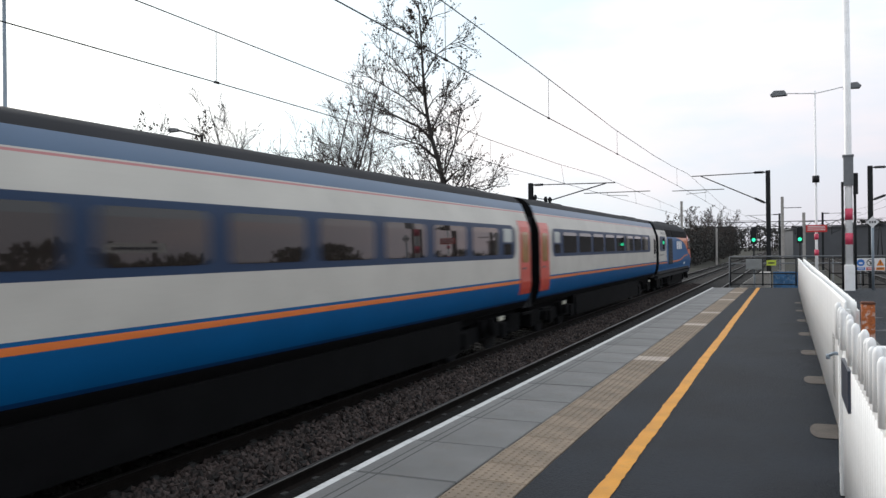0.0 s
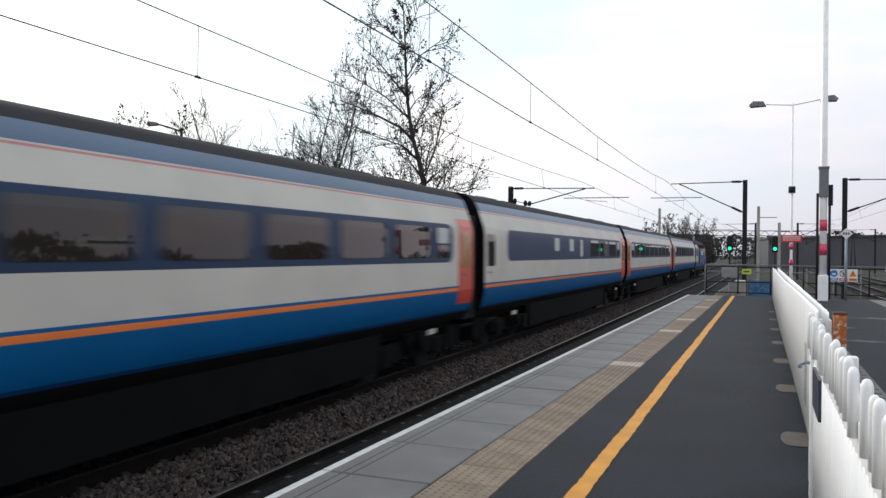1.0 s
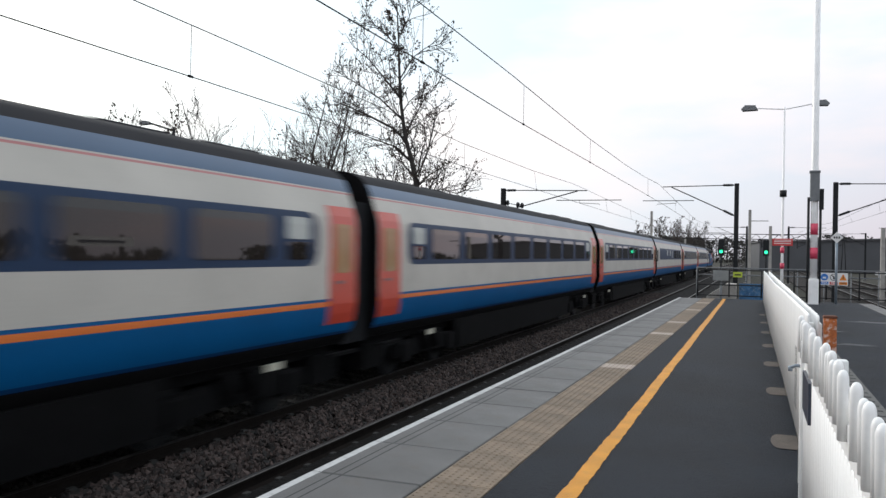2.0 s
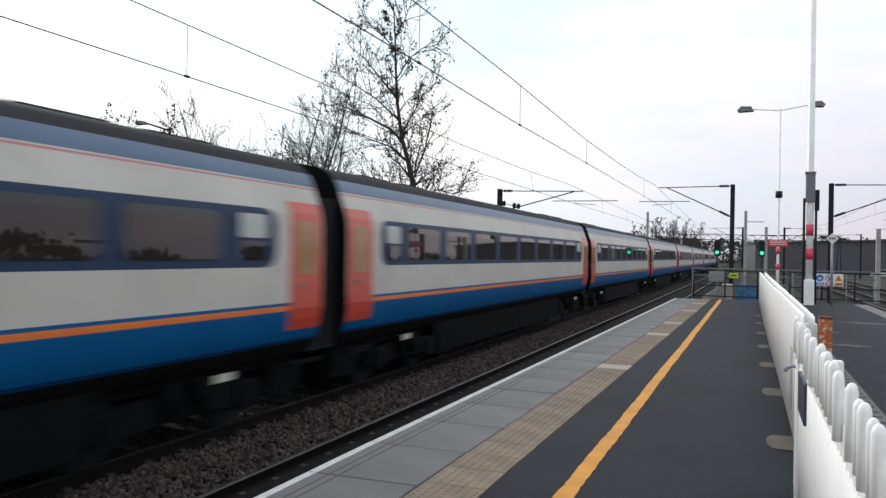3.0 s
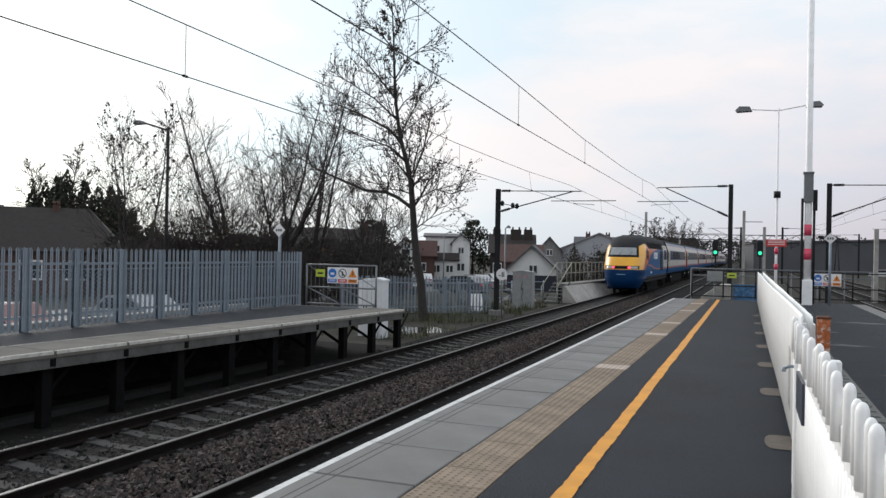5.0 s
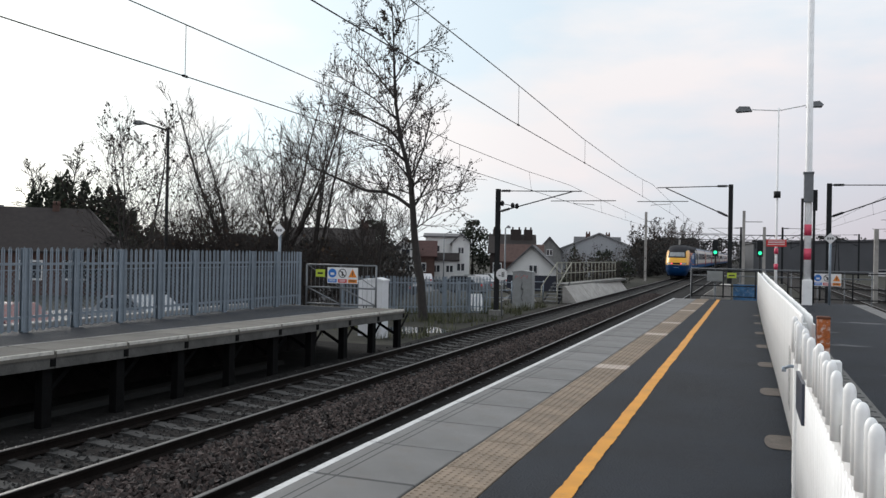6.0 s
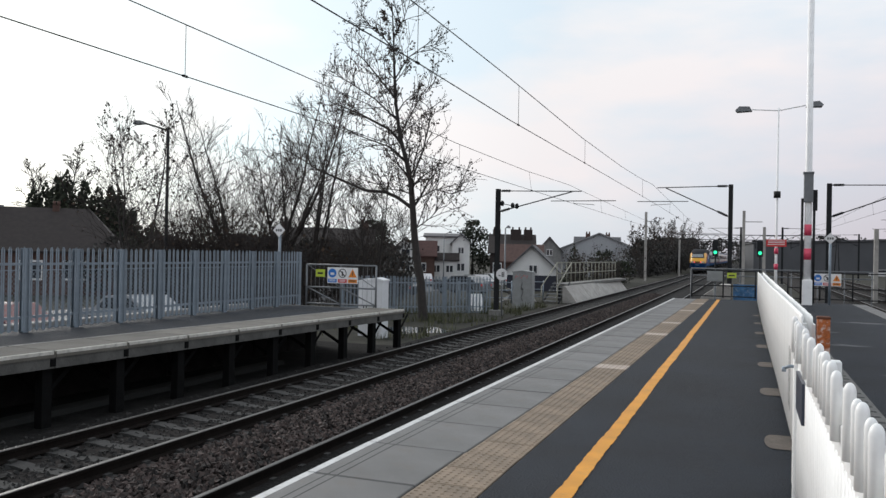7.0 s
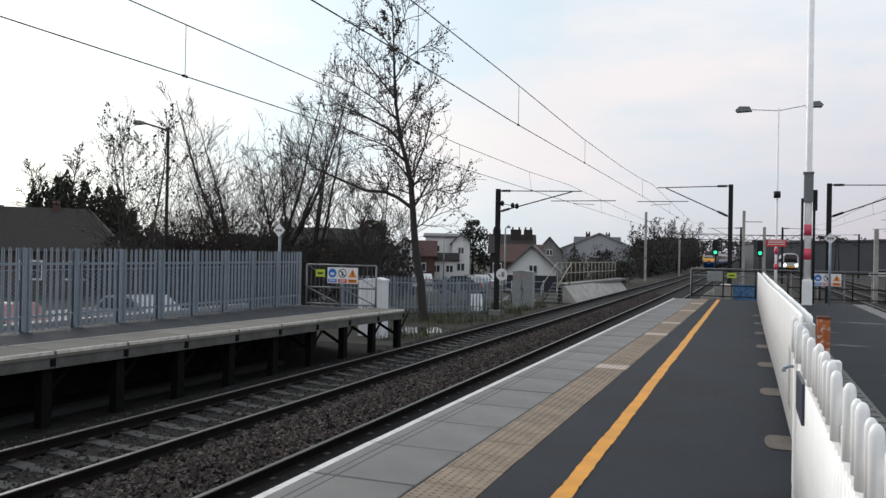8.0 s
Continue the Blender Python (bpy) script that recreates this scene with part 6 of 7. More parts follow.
# lamps and poles on the platform
lamp = street_lamp((4.05, 33.5, 0), 7.45, "thin white twin-armed platform lamp, unlit", ((-0.95, -0.02, 0.55), (0.95, 0.06, 0.55)), STEEL_WHITE, 0.045)
bm = B()
tube(bm, [(0, 0, 4.0), (0, 0, 4.25)], 0.13, 10)
part("camera_pod", bm, STEEL_DARK, lamp)
for z0 in (1.25, 1.85):
    bm = B()
    tube(bm, [(0, 0, z0), (0, 0, z0 + 0.22)], 0.075, 12)
    part("red_band", bm, RED_BAND, lamp)
bm = B()
box(bm, -0.36, -0.09, 2.13, 0.36, -0.07, 2.40)
sg = part("red_sign", bm, SIGN_RED, lamp, "red notice with unreadable white lines")
for q in (2.2, 2.27, 2.33):
    bm = B()
    box(bm, -0.30, -0.095, q, 0.30, -0.0905, q + 0.025)
    part("writing_bar", bm, SIGN_WHITE, sg)

pole = thing("tall_pole", (5.08, 32.4, 0), "tall white pole with red bands and a grey winch box", "pole")
bm = B()
tube(bm, [(0, 0, 0.9), (0, 0, 3.7), (-0.02, 0, 12.5)], [0.125, 0.12, 0.11], 14)
part("shaft", bm, STEEL_WHITE, pole)
bm = B()
bbox(bm, -0.17, -0.17, 0.0, 0.17, 0.17, 0.92, 0.02)
part("base_box", bm, STEEL_WHITE, pole)
for z0, z1 in ((1.65, 2.06), (2.53, 2.94)):
    bm = B()
    tube(bm, [(0, 0, z0), (0, 0, z1)], 0.129, 14)
    part("red_band", bm, RED_BAND, pole)
bm = B()
bbox(bm, -0.16, -0.20, 3.76, 0.15, 0.12, 4.82, 0.02)
box(bm, -0.19, -0.2, 4.78, 0.17, 0.12, 4.86)
part("winch_box", bm, STEEL_GREY, pole, "grey steel winch box")
for s in (-1, 1):
    bm = B()
    tube(bm, [(s * 0.2, 0.0, 0.05), (s * 0.2, 0.0, 3.9)], 0.05, 6)
    part("cable_guide", bm, STEEL_DARK, pole)
bm = B()
box(bm, 0.15, -0.1, 3.45, 0.30, 0.1, 4.2)
part("junction_box", bm, STEEL_DARK, pole)


def diamond_sign(x, y, z0, z1, label):
    d = thing("sign_post", (x, y, z0), label, "sign")
    h = z1 - z0
    bm = B()
    tube(bm, [(0, 0, 0), (0, 0, h)], 0.045, 8)
    part("post", bm, GALV, d)
    bm = B()
    prism(bm, [(-0.21, h - 0.1), (0, h - 0.31), (0.21, h - 0.1), (0, h + 0.11)], "y", -0.07, -0.05)
    b = part("diamond_board", bm, SIGN_WHITE, d, "white diamond board")
    bm = B()
    for k in range(3):
        box(bm, -0.11 + k * 0.08, -0.075, h - 0.14, -0.06 + k * 0.08, -0.0705, h - 0.06)
    part("writing_bar", bm, SIGN_BLACK, b)


diamond_sign(5.88, 33.0, 0, 2.55, "white diamond sign on a grey post on the platform")
diamond_sign(-10.75, 22.0, -1.2, 2.35, "white diamond sign on a grey post behind the palisade")

# milepost disc on the mast
m = thing("number_disc", (-7.55, 35.8, -1.22), "white round number board on a short post", "sign")
bm = B()
tube(bm, [(0, 0.05, 0), (0, 0.05, 2.2)], 0.035, 6)
part("post", bm, STEEL_GREY, m)
bm = B()
prism(bm, [(0.27 * math.cos(a), 1.92 + 0.27 * math.sin(a)) for a in (math.pi * k / 12 for k in range(24))], "y", -0.01, 0.01)
disc = part("disc", bm, SIGN_WHITE, m)
bm = B()
box(bm, -0.15, -0.016, 1.84, -0.05, -0.0105, 1.88)
box(bm, 0.0, -0.016, 1.80, 0.05, -0.0105, 2.04)
box(bm, 0.08, -0.016, 1.80, 0.12, -0.0105, 2.04)
part("digit_bar", bm, SIGN_BLACK, disc)

# beyond the far platform: cabinet, access platform with steps
cabinet((-8.1, 41.8, -1.22), 1.05, 0.6, 1.95, CABINET_GREY, "grey trackside cabinet with paint scrawls", True)
st = thing("access_platform", (0, 0, -1.22), "raised timber access platform with olive handrail and steps", "platform")
bm = B()
prism(bm, [(-8.2, 50.0), (-7.3, 49.0), (-6.1, 66.0), (-6.9, 67.0)], "z", 0.95, 1.10)
part("deck", bm, CONCRETE_DARK, st)
for k in range(9):
    y = 50 + 2.0 * k
    bm = B()
    box(bm, -8.1 + 0.07 * (y - 50), y, 0.0, -7.9 + 0.07 * (y - 50), y + 0.2, 0.95)
    part("trestle", bm, STEEL_DARK, st)
for k in range(16):
    y = 50 + 1.06 * k
    x = -8.15 + 0.075 * (y - 50)
    bm = B()
    tube(bm, [(x, y, 1.1), (x, y, 2.4)], 0.035, 6)
    part("handrail_post", bm, RAIL_OLIVE, st)
for z in (1.7, 2.38):
    bm = B()
    tube(bm, [(-8.15, 50, z), (-6.95, 66, z)], 0.04, 6)
    part("handrail", bm, RAIL_OLIVE, st)
for s in (0, 1):
    bm = B()
    tube(bm, [(-8.25 + s * 0.95, 46.6, 0.0), (-8.15 + s * 0.9, 49.6, 1.15)], 0.06, 6)
    part("stringer", bm, STEEL_DARK, st)
    bm = B()
    tube(bm, [(-8.3 + s * 0.95, 46.6, 1.0), (-8.15 + s * 0.9, 50.0, 2.38)], 0.04, 6)
    tube(bm, [(-8.3 + s * 0.95, 46.6, 0.0), (-8.3 + s * 0.95, 46.6, 1.0)], 0.035, 6)
    part("stair_rail", bm, RAIL_OLIVE, st)
for k in range(6):
    bm = B()
    box(bm, -8.25, 46.7 + k * 0.5, 0.12 + k * 0.19, -7.3, 47.0 + k * 0.5, 0.16 + k * 0.19)
    part("tread", bm, STEEL_GREY, st)
bm = B()
for a, b in ((47.5, 51.8), (51.86, 56.2), (56.26, 60.6), (60.66, 65.5)):
    xa, xb = -6.35 + 0.03 * (a - 47), -6.35 + 0.03 * (b - 47)
    v = [bm.verts.new(c) for c in ((xa, a, -1.2), (xb, b, -1.2), (xb - 0.75, b, -0.22), (xa - 0.75, a, -0.22), (xa - 0.9, a, -1.2), (xb - 0.9, b, -1.2), (xb - 0.9, b, -0.22), (xa - 0.9, a, -0.22))]
    for f in ((0, 1, 2, 3), (5, 4, 7, 6), (3, 2, 6, 7), (0, 3, 7, 4), (1, 5, 6, 2)):
        bm.faces.new([v[i] for i in f])
solid("retaining_slab", bm, CONCRETE, "pale stained concrete slabs leaning beside the track", "concrete slab")
for x, y in ((-10.2, 46.5), (-9.6, 47.6)):
    pn = thing("debris_heap", (x, y, -1.22), "heap of dumped boards and white sacks", "debris")
    rng = random.Random(int(y * 10))
    for k in range(5):
        bm = B()
        box(bm, -0.6, -0.1, 0, 0.6, 0.1, 0.06, 0, pose(rng.uniform(-0.5, 0.5), rng.uniform(-0.3, 0.3), 0.1 + 0.12 * k, rng.uniform(-20, 20), rng.uniform(-35, 35), rng.uniform(0, 180)))
        part("board", bm, CONCRETE if k % 2 else STEEL_GREY, pn)

for k, (x, y) in enumerate(((-11.4, 43.0), (-10.6, 45.2), (-9.4, 48.0))):
    gt = thing("wire_gate", (x, y, -1.22), "pale tubular field gate among the weeds", "gate")
    for z in (0.3, 0.75, 1.2):
        bm = B()
        tube(bm, [(-0.8, 0, z), (0.8, 0.3, z)], 0.03, 6)
        part("bar", bm, GALV, gt)
    for q in (-0.8, 0.8):
        bm = B()
        tube(bm, [(q, 0 if q < 0 else 0.3, 0), (q, 0 if q < 0 else 0.3, 1.3)], 0.035, 6)
        part("post", bm, GALV, gt)

# puddle and grass by the platform end
bm = B()
bm.faces.new([bm.verts.new((-8.5 + 1.7 * math.cos(k * 0.449) * (0.8 + 0.2 * math.sin(3 * k)), 27.5 + 1.6 * math.sin(k * 0.449) * (0.8 + 0.2 * math.cos(2.3 * k)), -1.214)) for k in range(14)])
solid("puddle", bm, WATER, "shallow puddle on the gritty ground", "puddle", "structure")


def weeds():
    rng = random.Random(21)
    verts, faces = [], []
    for k in range(5200):
        x, y = rng.uniform(-12, -6.9), rng.uniform(24, 44)
        if noise.noise(Vector((x * 0.7, y * 0.5, 1.0))) < 0.08 or (abs(x + 8.8) < 1.4 and abs(y - 27.5) < 1.7):
            continue
        h, a, w = rng.uniform(0.12, 0.5), rng.uniform(0, 6.28), rng.uniform(0.012, 0.03)
        dx, dy = math.cos(a), math.sin(a)
        b = len(verts)
        verts += [(x - dy * w, y + dx * w, -1.22), (x + dy * w, y - dx * w, -1.22), (x + dx * h * 0.35, y + dy * h * 0.35, -1.22 + h)]
        faces.append((b, b + 1, b + 2))
    tagged(new("grass", raw("grass", verts, faces, GRASS)), "rough tufts of yellow-green trackside grass", "grass", kind="stuff")


weeds()
bd = thing("leaning_board", pose(-9.45, 38.2, -1.22, -28, 0, 35), "pale sheet leaning in the weeds beside the mast", "board")
bm = B()
bbox(bm, -0.32, -0.015, 0.0, 0.30, 0.015, 0.95, 0.01)
part("sheet", bm, SIGN_WHITE, bd)
bm = B()
bbox(bm, -0.30, 0.016, 0.42, 0.28, 0.05, 0.50, 0.01)
part("batten", bm, CABINET_GREY, bd)

# ---- trees on the left ----
tall_tree = bare_tree((-9.6, 31.25, -1.22), 13.6, 11, "tall bare tree with withered leaves and long side limb",
          trunk=[(0.03, 0, 0), (-0.01, 0, 0.5), (-0.1, 0, 1.6), (-0.29, 0, 2.5), (-0.44, 0, 3.6), (-0.55, 0, 4.8), (-0.65, 0, 5.8), (-0.88, 0, 6.75), (-1.19, 0, 7.7), (-1.41, 0, 9.15), (-1.51, 0, 10.5), (-1.57, 0, 11.8), (-1.68, 0, 13.4)],
          radius=0.21, depth=3, leaves=4800, leaf=0.078, first=0.40, boughs=24, wide=0.44, twig=0.0085, nkids=(5, 6),
          paths=(([(-0.55, 0, 4.7), (-1.28, 0.1, 5.16), (-1.87, 0.2, 5.4), (-2.9, 0.2, 5.5), (-4.1, 0.1, 6.0), (-5.1, 0, 6.4), (-5.9, -0.1, 6.9), (-6.85, -0.1, 7.4)], 0.085),
                 ([(-0.6, 0, 5.3), (-1.3, 0.3, 5.5), (-2.2, 0.5, 5.6), (-2.8, 0.6, 6.1)], 0.03),
                 ([(-1.12, 0, 7.5), (-1.8, 0.2, 8.1), (-3.0, 0.3, 8.7), (-3.9, 0.4, 9.1), (-4.9, 0.4, 9.5)], 0.065),
                 ([(-0.85, 0, 6.6), (-1.6, -0.3, 7.3), (-2.7, -0.6, 7.7), (-3.6, -0.8, 8.0), (-4.5, -0.8, 8.3)], 0.035),
                 ([(-1.49, 0, 9.4), (-2.3, 0.2, 10.3), (-3.0, 0.2, 11.1), (-3.7, 0.2, 11.7)], 0.045),
                 ([(-1.3, 0, 8.4), (-2.2, -0.4, 9.3), (-3.3, -0.5, 10.0), (-4.3, -0.5, 10.6)], 0.04),
                 ([(-0.58, 0, 6.0), (-0.04, -0.2, 7.1), (0.22, -0.3, 8.1), (0.35, -0.3, 8.9)], 0.045),
                 ([(-0.5, 0, 5.0), (0.4, 0.2, 5.5), (1.1, 0.3, 5.3), (1.66, 0.3, 5.5)], 0.035),
                 ([(-0.45, 0, 3.8), (0.4, -0.3, 4.3), (1.0, -0.4, 4.9)], 0.025),
                 ([(-1.19, 0, 7.8), (-0.78, 0.2, 8.7), (-0.37, 0.3, 9.5), (0.05, 0.3, 9.7)], 0.035),
                 ([(-1.46, 0, 10.2), (-0.98, 0.2, 11.1), (-0.41, 0.3, 11.5), (0.3, 0.3, 11.6)], 0.03),
                 ([(-1.6, 0, 11.5), (-2.3, -0.2, 12.3), (-2.9, -0.3, 12.7)], 0.03),
                 ([(-1.6, 0, 11.9), (-1.2, 0.2, 12.8), (-1.0, 0.3, 13.5)], 0.025)))
GZ = -1.9
bare_tree((-23.6, 30.0, GZ), 9.5, 23, "slender bare birch with scattered leaves", radius=0.07, leaves=750, leaf=0.115, stems=3, boughs=20, wide=1.0, nkids=(3, 4), lean=0.16, twig=0.009, keep=0.62, spread=0.55)
bare_tree((-22.2, 38.0, GZ), 13.2, 31, "bare multi-stemmed tree behind the palisade fence", radius=0.12, leaves=120, leaf=0.09, stems=5, boughs=12, wide=0.90, nkids=(4, 6), lean=0.62, twig=0.009, keep=0.60, spread=0.5)
bare_tree((-19.6, 38.5, GZ), 11.0, 37, "bare multi-stemmed tree behind the palisade fence", radius=0.12, leaves=200, leaf=0.09, stems=5, boughs=12, wide=0.90, nkids=(4, 6), lean=0.34, twig=0.009, keep=0.60, spread=0.5)
bare_tree((-25.2, 41.0, GZ), 9.8, 41, "bare tree with fine spreading twigs", radius=0.08, leaves=80, leaf=0.09, stems=6, boughs=10, wide=0.85, nkids=(3, 4), lean=0.5, twig=0.0095, keep=0.80, spread=0.5)
bare_tree((-16.2, 40.0, GZ), 9.0, 43, "bare slim tree with reddish twigs", radius=0.06, leaves=350, leaf=0.11, stems=6, boughs=11, wide=0.75, nkids=(3, 4), lean=0.4, twig=0.0095, keep=0.80, spread=0.5)
bare_tree((-70.8, 70.0, GZ), 14.2, 47, "distant bare tree behind the house", radius=0.22, leaves=60, leaf=0.2, stems=2, boughs=15, wide=0.95, twig=0.032, lean=0.22)
bare_tree((-62.0, 66.0, GZ), 7.2, 48, "distant bare bushy tree behind the house", radius=0.12, leaves=100, leaf=0.2, stems=3, boughs=11, wide=0.7, twig=0.02, lean=0.25)
for k, (x, y, w, h, n) in enumerate(((-25.0, 36, 3.4, 7.4, 44), (-22.6, 35, 3.2, 6.6, 40), (-20.2, 37, 3.4, 5.6, 36), (-18.5, 43, 5.0, 5.6, 44), (-28, 40, 4, 5.4, 40), (-31, 42, 4, 4.8, 34))):
    thicket((x, y, GZ), w, 3.0, h, 60 + k, "dense dark brushwood behind the fence", int(n * 1.5), 450)
for k in range(14):
    rng = random.Random(400 + k)
    evergreen((-61.0 + 1.0 * k, 59 + rng.uniform(-1.5, 1.5), GZ), 10.4 - 0.055 * (k - 4) ** 2 + rng.uniform(-0.7, 0.5), 5.6, 80 + k, "dark evergreen conifer in a garden", 3400, 0.30)
for k, (x, y, h, w) in enumerate(((-35.6, 115, 8.9, 5.0), (-41.0, 92, 7.8, 5.0), (-44.5, 70, 5.0, 6.0), (-38.0, 62, 4.6, 6.0), (-33.5, 56, 4.4, 6.0), (-30.5, 50, 4.2, 6.0), (-26.5, 52, 4.3, 6.0), (-22.5, 53, 4.2, 5.5), (-39.0, 52, 4.4, 6.0), (-44.0, 50, 4.2, 6.0))):
    evergreen((x, y, GZ), h, w, 90 + k, "dark bushy tree among the houses", 2600, 0.30, False, material=None if k < 2 else LEAF_WOOD)
for k, (x, y, h, w) in enumerate(((-14.2, 85, 4.2, 3.0), (-11.0, 84, 3.6, 3.2), (-9.4, 88, 2.4, 2.4))):
    evergreen((x, y, -1.25), h, w, 110 + k, "dark evergreen bush beside the line", 700, 0.22, k < 1)
for k in range(4):
    thicket((-13.5 + 1.4 * k, 82, -1.25), 1.6, 2.0, 3.4 + 0.5 * (k % 2), 120 + k, "bare brown shrubs beside the line", 16, 160)
# woods along the line
for k in range(17):
    rng = random.Random(200 + k)
    y = 116 + k * 8.0
    x = -10.8 - rng.uniform(0, 2.4)
    evergreen((x, y, -1.22), (rng.uniform(6.0, 7.0) + 0.030 * (y - 116)) * 0.85, rng.uniform(4.4, 5.4), 210 + k, "dark twiggy winter tree beside the line", 2200, 0.28, False, material=LEAF_WOOD)
for k in range(14):
    rng = random.Random(260 + k)
    bare_tree((-9.8 - 1.1 * (k % 3), 108 + k * 8.5, -1.22), rng.uniform(7.6, 8.8) + 0.26 * k, 240 + k, "bare twiggy tree beside the line", radius=0.08, leaves=150, leaf=0.2, stems=4, boughs=9, wide=0.6, nkids=(3, 4), twig=0.016, lean=0.28)
for k in range(12):
    rng = random.Random(300 + k)
    evergreen((16.5 + k * 3.2 + rng.uniform(-1, 1), 205 + 9 * (k % 4), -1.2), rng.uniform(7.6, 9.4), rng.uniform(6, 8), 310 + k, "dark distant tree beyond the tracks", 1100, 0.4, False, material=LEAF_WOOD)
for k in range(5):
    evergreen((13.4 + 0.6 * k, 50 + 6 * k, -1.2), 2.9 + 0.2 * (k % 3), 2.6, 330 + k, "dark hedge bush beside the tracks", 1500, 0.16, False, "bush", None, "bush")

# far trees that close the line's end
for k in range(15):
    rng = random.Random(500 + k)
    evergreen((-38 + 5.6 * k, 455 + rng.uniform(-10, 10), -1.22), rng.uniform(10.5, 14.5), rng.uniform(8, 10), 510 + k, "dim grey tree at the far end of the line", 700, 0.8, False, material=LEAF_WOOD)

# ---- town ----
house((-48.5, 44.0, GZ), 40, 17.0, 8.5, 3.0, 6.35, "long brown-brick house with a hipped dark roof", hip=3.0,
      wins=((-5, 0.9, 1.6, 1.5), (-1.5, 0.9, 1.6, 1.5), (2.2, 0.9, 1.6, 1.5), (5.2, 0.9, 1.6, 1.5)), chimneys=((-1.2, 4.2, 5.8, 7.0, 0.9), (3.4, 4.2, 5.6, 6.7, 0.5)))
house((-31.0, 60.0, GZ), 28, 9.0, 8.0, 2.4, 4.6, "low brown-brick house with white framed windows", wins=((-2.6, 0.8, 1.5, 1.4), (1.6, 0.8, 1.7, 1.5)))
house((-46.0, 84.0, GZ), 28, 8.0, 8.0, 4.0, 6.2, "brown-brick house with a dark tiled roof", wins=((-2, 2.4, 1.2, 1.2), (2, 2.4, 1.2, 1.2)), chimneys=((-2.8, 4, 5.4, 7.0, 0.9),))
house((-40.0, 82.0, GZ), 25, 6.4, 8.0, 4.0, 6.0, "brown-brick house with a tall chimney", wins=((-1.4, 2.6, 1.1, 1.2), (1.4, 2.6, 1.1, 1.2)), chimneys=((2.3, 4, 5.2, 7.0, 0.9),))
house((-37.9, 95.0, GZ), 22, 2.9, 8.0, 3.9, 5.4, "white gabled house with black timber framing", RENDER_WHITE, TILES, "y", ((0, 1.2, 1.2, 1.2), (0, 3.0, 1.2, 1.0)), timber=True)
house((-36.9, 98.0, GZ), 21, 3.4, 6.0, 3.0, 5.0, "small red-brick house with a red tiled roof", BRICK, mat("red_tiles", (0.060, 0.026, 0.023), 0.85, var=0.3, scale=3.0), wins=((0, 1.0, 1.2, 1.2),))
house((-36.9, 106.0, GZ), 20, 5.0, 7.0, 5.8, 6.2, "white rendered house with flat eaves", RENDER_WHITE, TILES_GREY, "x", ((-1.6, 0.8, 1.1, 1.1), (1.3, 0.8, 1.1, 1.1), (-0.9, 3.6, 0.8, 1.0)))
house((-34.1, 105.5, GZ), 19, 2.4, 7.0, 5.0, 6.1, "tall white gabled house", RENDER_WHITE, TILES_GREY, "y", ((0, 1.0, 1.1, 1.2), (0, 3.4, 0.8, 1.0)))
porch = house((-35.9, 103.6, GZ), 20, 3.6, 1.6, 2.5, 3.4, "white house front with a brown lean-to roof", RENDER_WHITE, TILES, "x", ((-1.0, 0.8, 1.0, 1.1), (0.8, 0.8, 1.0, 1.1)))
house((-27.2, 107.0, GZ), 16, 6.0, 8.0, 3.6, 6.2, "dark brick public house with stout chimneys", mat("sooty_brick", (0.030, 0.022, 0.020), 0.9, var=0.3), TILES, "x", ((-2, 0.9, 1.2, 1.4), (1.6, 0.9, 1.2, 1.4)), chimneys=((-2.2, 4, 4.8, 7.0, 1.1), (0.5, 3.0, 4.6, 7.0, 1.5), (2.2, 3.0, 4.6, 7.0, 1.2)))
house((-21.8, 92.0, GZ), 14, 4.6, 6.0, 2.6, 4.6, "low dark-roofed house behind the white gable", BRICK, mat("brown_tiles", (0.07, 0.038, 0.032), 0.85, var=0.3, scale=3.0), "x", ((0, 0.8, 1.2, 1.2),))
wg = house((-12.85, 62.0, -1.25), 12, 3.9, 9.0, 1.65, 3.50, "small white gabled building with one dark window", RENDER_WHITE, TILES_GREY, "y", ((0.1, 1.35, 0.65, 0.75),))
bm = B()
box(bm, -1.95, -0.04, -0.3, 1.95, -0.003, 1.25)
part("shop_front", bm, mat("navy_shop_front", (0.012, 0.015, 0.028), 0.5, var=0.3), wg, "dark navy shop front")
house((-25.5, 122.0, GZ), 13, 3.6, 9.0, 4.2, 6.2, "grey gabled house with slate roof", mat("grey_render", (0.20, 0.197, 0.193), 0.85), TILES_GREY, "y", ((0, 3.4, 0.9, 1.0),))
house((-21.0, 138.0, GZ), 10, 7.4, 8.0, 4.2, 6.7, "terraced house with dark slate roof and chimneys", BRICK, TILES_GREY, "x", ((-1.5, 2.4, 1.1, 1.1), (1.5, 2.4, 1.1, 1.1)), chimneys=((-1.6, 4, 6.2, 7.4, 0.8), (1.8, 4, 6.2, 7.3, 0.8)))

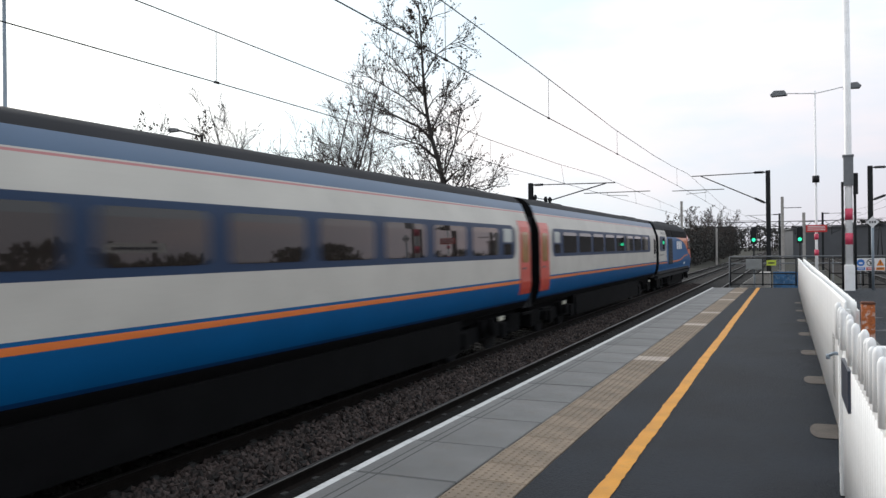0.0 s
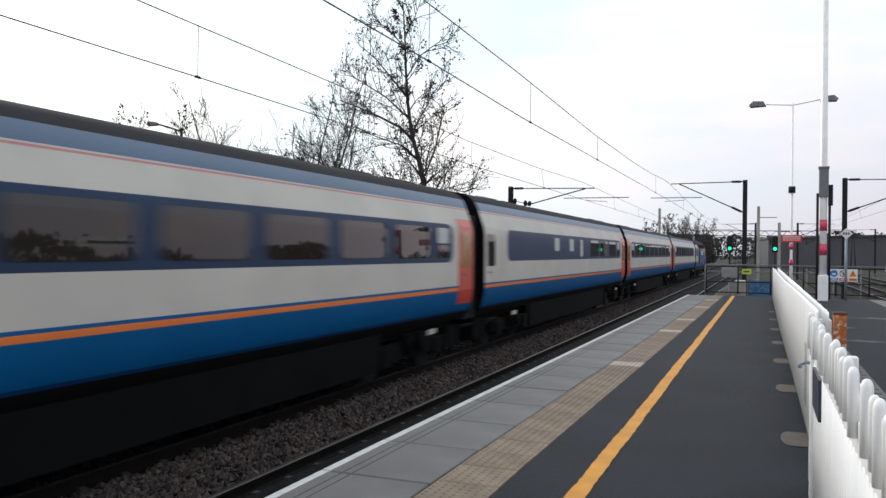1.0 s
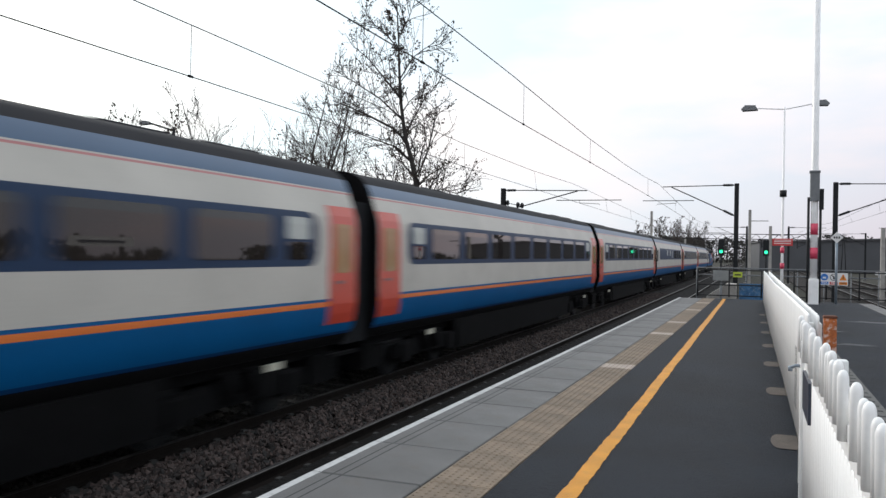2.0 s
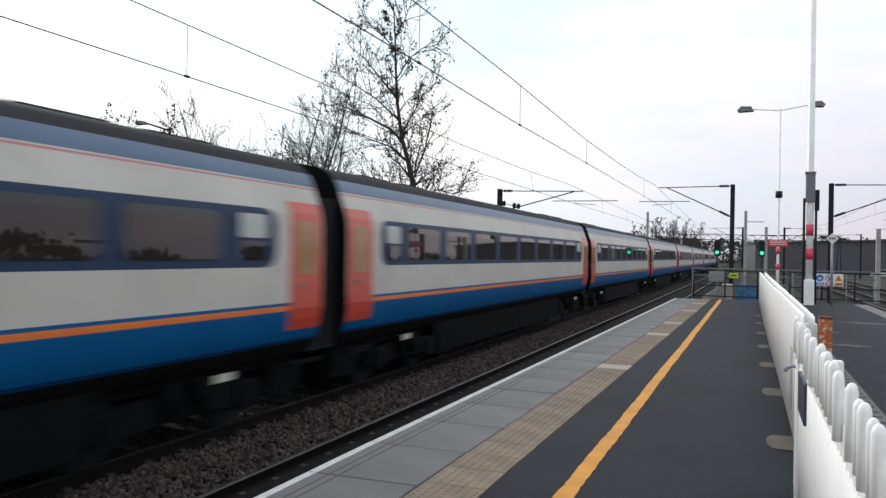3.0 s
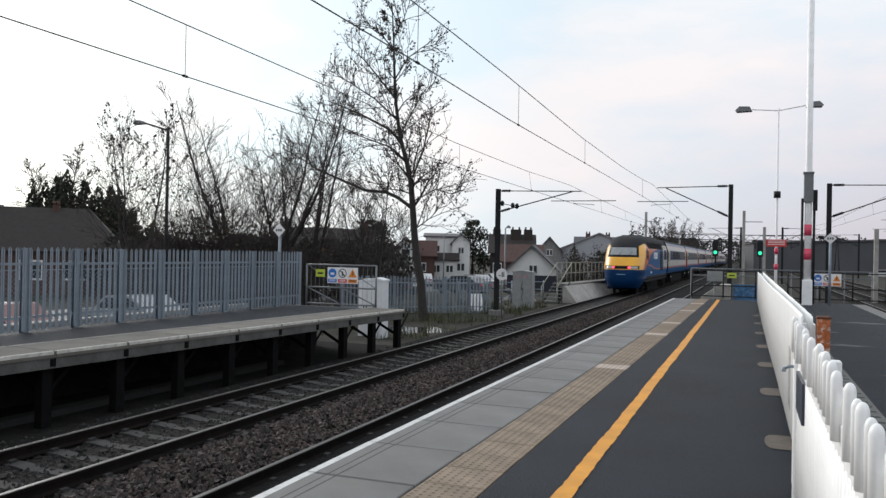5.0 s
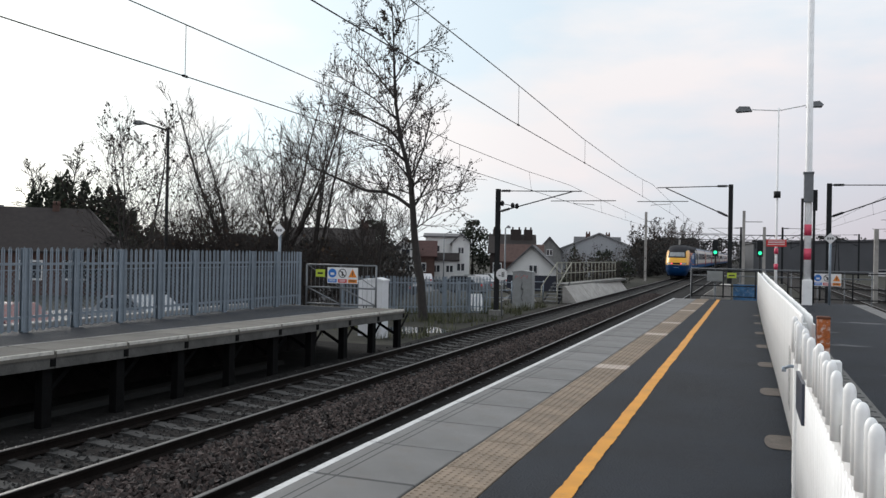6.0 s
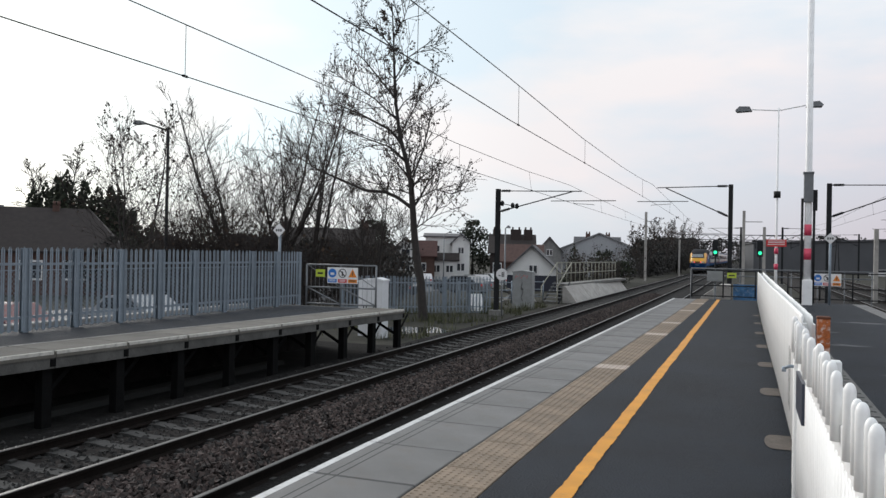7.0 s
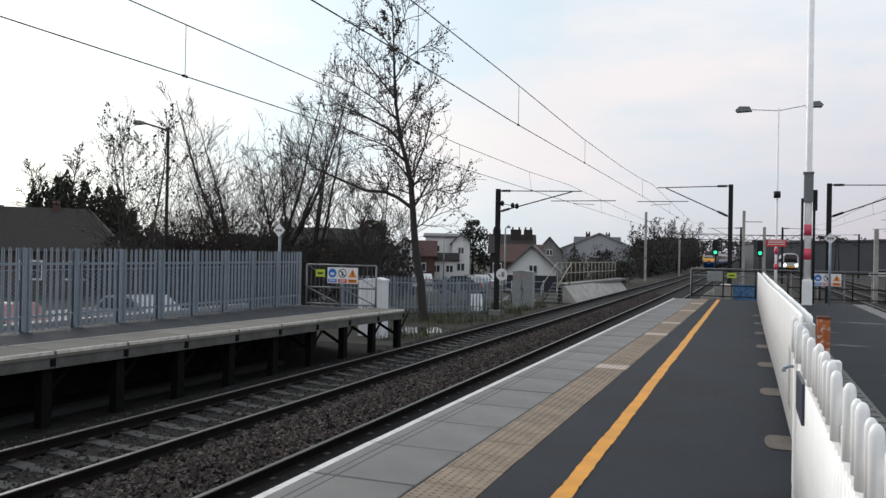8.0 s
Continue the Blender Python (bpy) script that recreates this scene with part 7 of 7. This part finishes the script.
wh = thing("warehouse", pose(-18.9, 128, GZ, 0, 0, 6), "large pale grey clad warehouse with a low gable", "warehouse")
bm = B()
prism(bm, [(-7.0, 0), (7.0, 0), (7.0, 4.15), (0, 7.0), (-7.0, 4.15)], "y", 0, 26)
part("wall", bm, SHEET_GREY, wh)
bm = B()
for s in (-1, 1):
    prism(bm, [(0, 7.02), (s * 7.5, 3.97), (s * 7.5, 4.15), (0, 7.2)], "y", -0.4, 26.4)
part("roof", bm, mat("pale_sheet_roof", (0.24, 0.245, 0.255), 0.6, var=0.15, scale=0.5), wh)
for k in range(28):
    bm = B()
    x = -6.75 + 0.5 * k
    box(bm, x, -0.05, 0, x + 0.06, -0.002, 4.1 + 2.85 * (1 - abs(x) / 7.0))
    part("cladding_rib", bm, SHEET_GREY, wh)

# long dim block to the right, in place of hazy trees and hills
bld = thing("industrial_building", pose(30, 190, -1.2, 0, 0, 6), "long dim grey block standing in for hazy trees and hills", "building")
bm = B()
prism(bm, [(-26, 0), (30, 0), (30, 6.6), (10, 7.4), (-26, 6.2)], "y", 0, 30)
part("wall", bm, mat("dim_haze_grey", (0.075, 0.078, 0.085), 0.85, var=0.15, scale=0.3), bld)
bm = B()
prism(bm, [(-26.4, 6.2), (10, 7.42), (30.4, 6.6), (30.4, 6.9), (10, 7.8), (-26.4, 6.5)], "y", -0.4, 30.4)
part("roof", bm, TILES_GREY, bld)

# street: road, low wall, lamp posts, parked cars behind the palisade
bm = B()
v = [bm.verts.new(c) for c in ((-34, 2, -2.07), (-24.5, 2, -2.07), (-24.5, 120, -2.07), (-34, 120, -2.07))]
bm.faces.new(v)
solid("road", bm, ASPHALT_WORN, "grey tarmac street behind the fence", "road", "structure")
for k, (x, y, turn, col, lab) in enumerate(((-17.0, 13.0, 84, (0.55, 0.56, 0.58), "white parked car behind the palisade fence"), (-18.5, 18.2, 86, (0.13, 0.012, 0.012), "red parked car behind the palisade fence"),
                                      (-18.3, 24.0, 80, (0.30, 0.32, 0.34), "silver parked car behind the palisade fence"), (-29.0, 60, 10, (0.5, 0.5, 0.52), "pale car parked in the street"),
                                      (-31, 84, 30, (0.5, 0.5, 0.52), "pale car at the junction"),
                                      (-24.5, 62, 70, (0.03, 0.035, 0.05), "dark blue car parked beyond the far palisade"), (-20.6, 71, 60, (0.30, 0.31, 0.33), "white car parked beyond the far palisade"),
                                      (-17.2, 58, 75, (0.10, 0.105, 0.11), "grey car parked beyond the far palisade"), (-21.8, 81, 40, (0.40, 0.41, 0.42), "silver car parked beyond the far palisade"), (25.0, 158, 60, (0.6, 0.6, 0.62), "white car on the road beyond the tracks"))):
    car((x, y, -1.22 - 0.9 * min(1, max(0, (-14 - x) / 12))), turn, col, lab)
for k in range(3):
    lw = thing("garden_wall", pose(-15.6, 5.0 + 7.5 * k, -1.34, 0, 0, 0), "low pale block wall beyond the palisade", "wall")
    bm = B()
    bbox(bm, -0.1, 0, -0.2, 0.1, 7.4, 0.75, 0.03)
    part("blockwork", bm, CONCRETE, lw)
    bm = B()
    bbox(bm, -0.14, 0, 0.75, 0.14, 7.4, 0.82, 0.02)
    part("coping", bm, CONCRETE, lw)
street_lamp((-24.25, 33.0, GZ), 9.5, "old dark street lamp with a single arm, unlit", ((-1.55, 0.35, 0.5),), STEEL_DARK, 0.09)
street_lamp((-52.0, 47.0, GZ), 6.4, "black street lamp post beside the house", ((0.05, 0.1, 0.3),), STEEL_DARK, 0.09)
street_lamp((-33.8, 98.0, GZ), 6.0, "thin grey street lamp before the white houses", ((0.6, 0.2, 0.4),), STEEL_GREY, 0.07)
street_lamp((-13.9, 58.0, -1.25), 4.8, "thin grey lamp post beside the line", ((0.1, 0.1, 0.2),), STEEL_GREY, 0.06)

# station nameboard behind the camera's side of the platform, mirrored in the carriage windows
nb = thing("station_nameboard", (6.38, 16.9, 0), "white station nameboard on two dark posts", "sign")
for y in (-0.8, 0.8):
    bm = B()
    bbox(bm, -0.05, y - 0.05, 0, 0.05, y + 0.05, 2.3, 0.01)
    part("post", bm, STEEL_DARK, nb)
bm = B()
box(bm, -0.08, -1.18, 1.84, -0.051, 1.18, 2.24)
bd = part("board", bm, SIGN_WHITE, nb)
bm = B()
box(bm, -0.085, -0.85, 1.98, -0.0805, 0.85, 2.10)
part("writing_bar", bm, T_NAVY, bd)
for k in range(9):
    evergreen((30 + 3.0 * (k % 3), 8 + 9.0 * k, -1.22), 2.7 + 0.7 * (k % 4), 6.0, 420 + k, "dark bushy tree across the tracks", 900, 0.45, False)

cars_rows = build_train()
unit = build_unit_train()


def motions():
    """The passing train leaves along the far track; the other one draws near on the farthest track."""
    for ob, off, turn in cars_rows:
        walk(ob, [(t, pose(FAR_X, gap_y(t) + off, RAIL_Z, 0, 0, turn)) for t in GAP_TIMES])
    walk(unit, [(t, pose(10.55, 165 + 23.5 * (8 - t), RAIL_Z)) for t in (0.0, 2.0, 4.0, 6.0, 8.0)])


loose_stones()
motions()
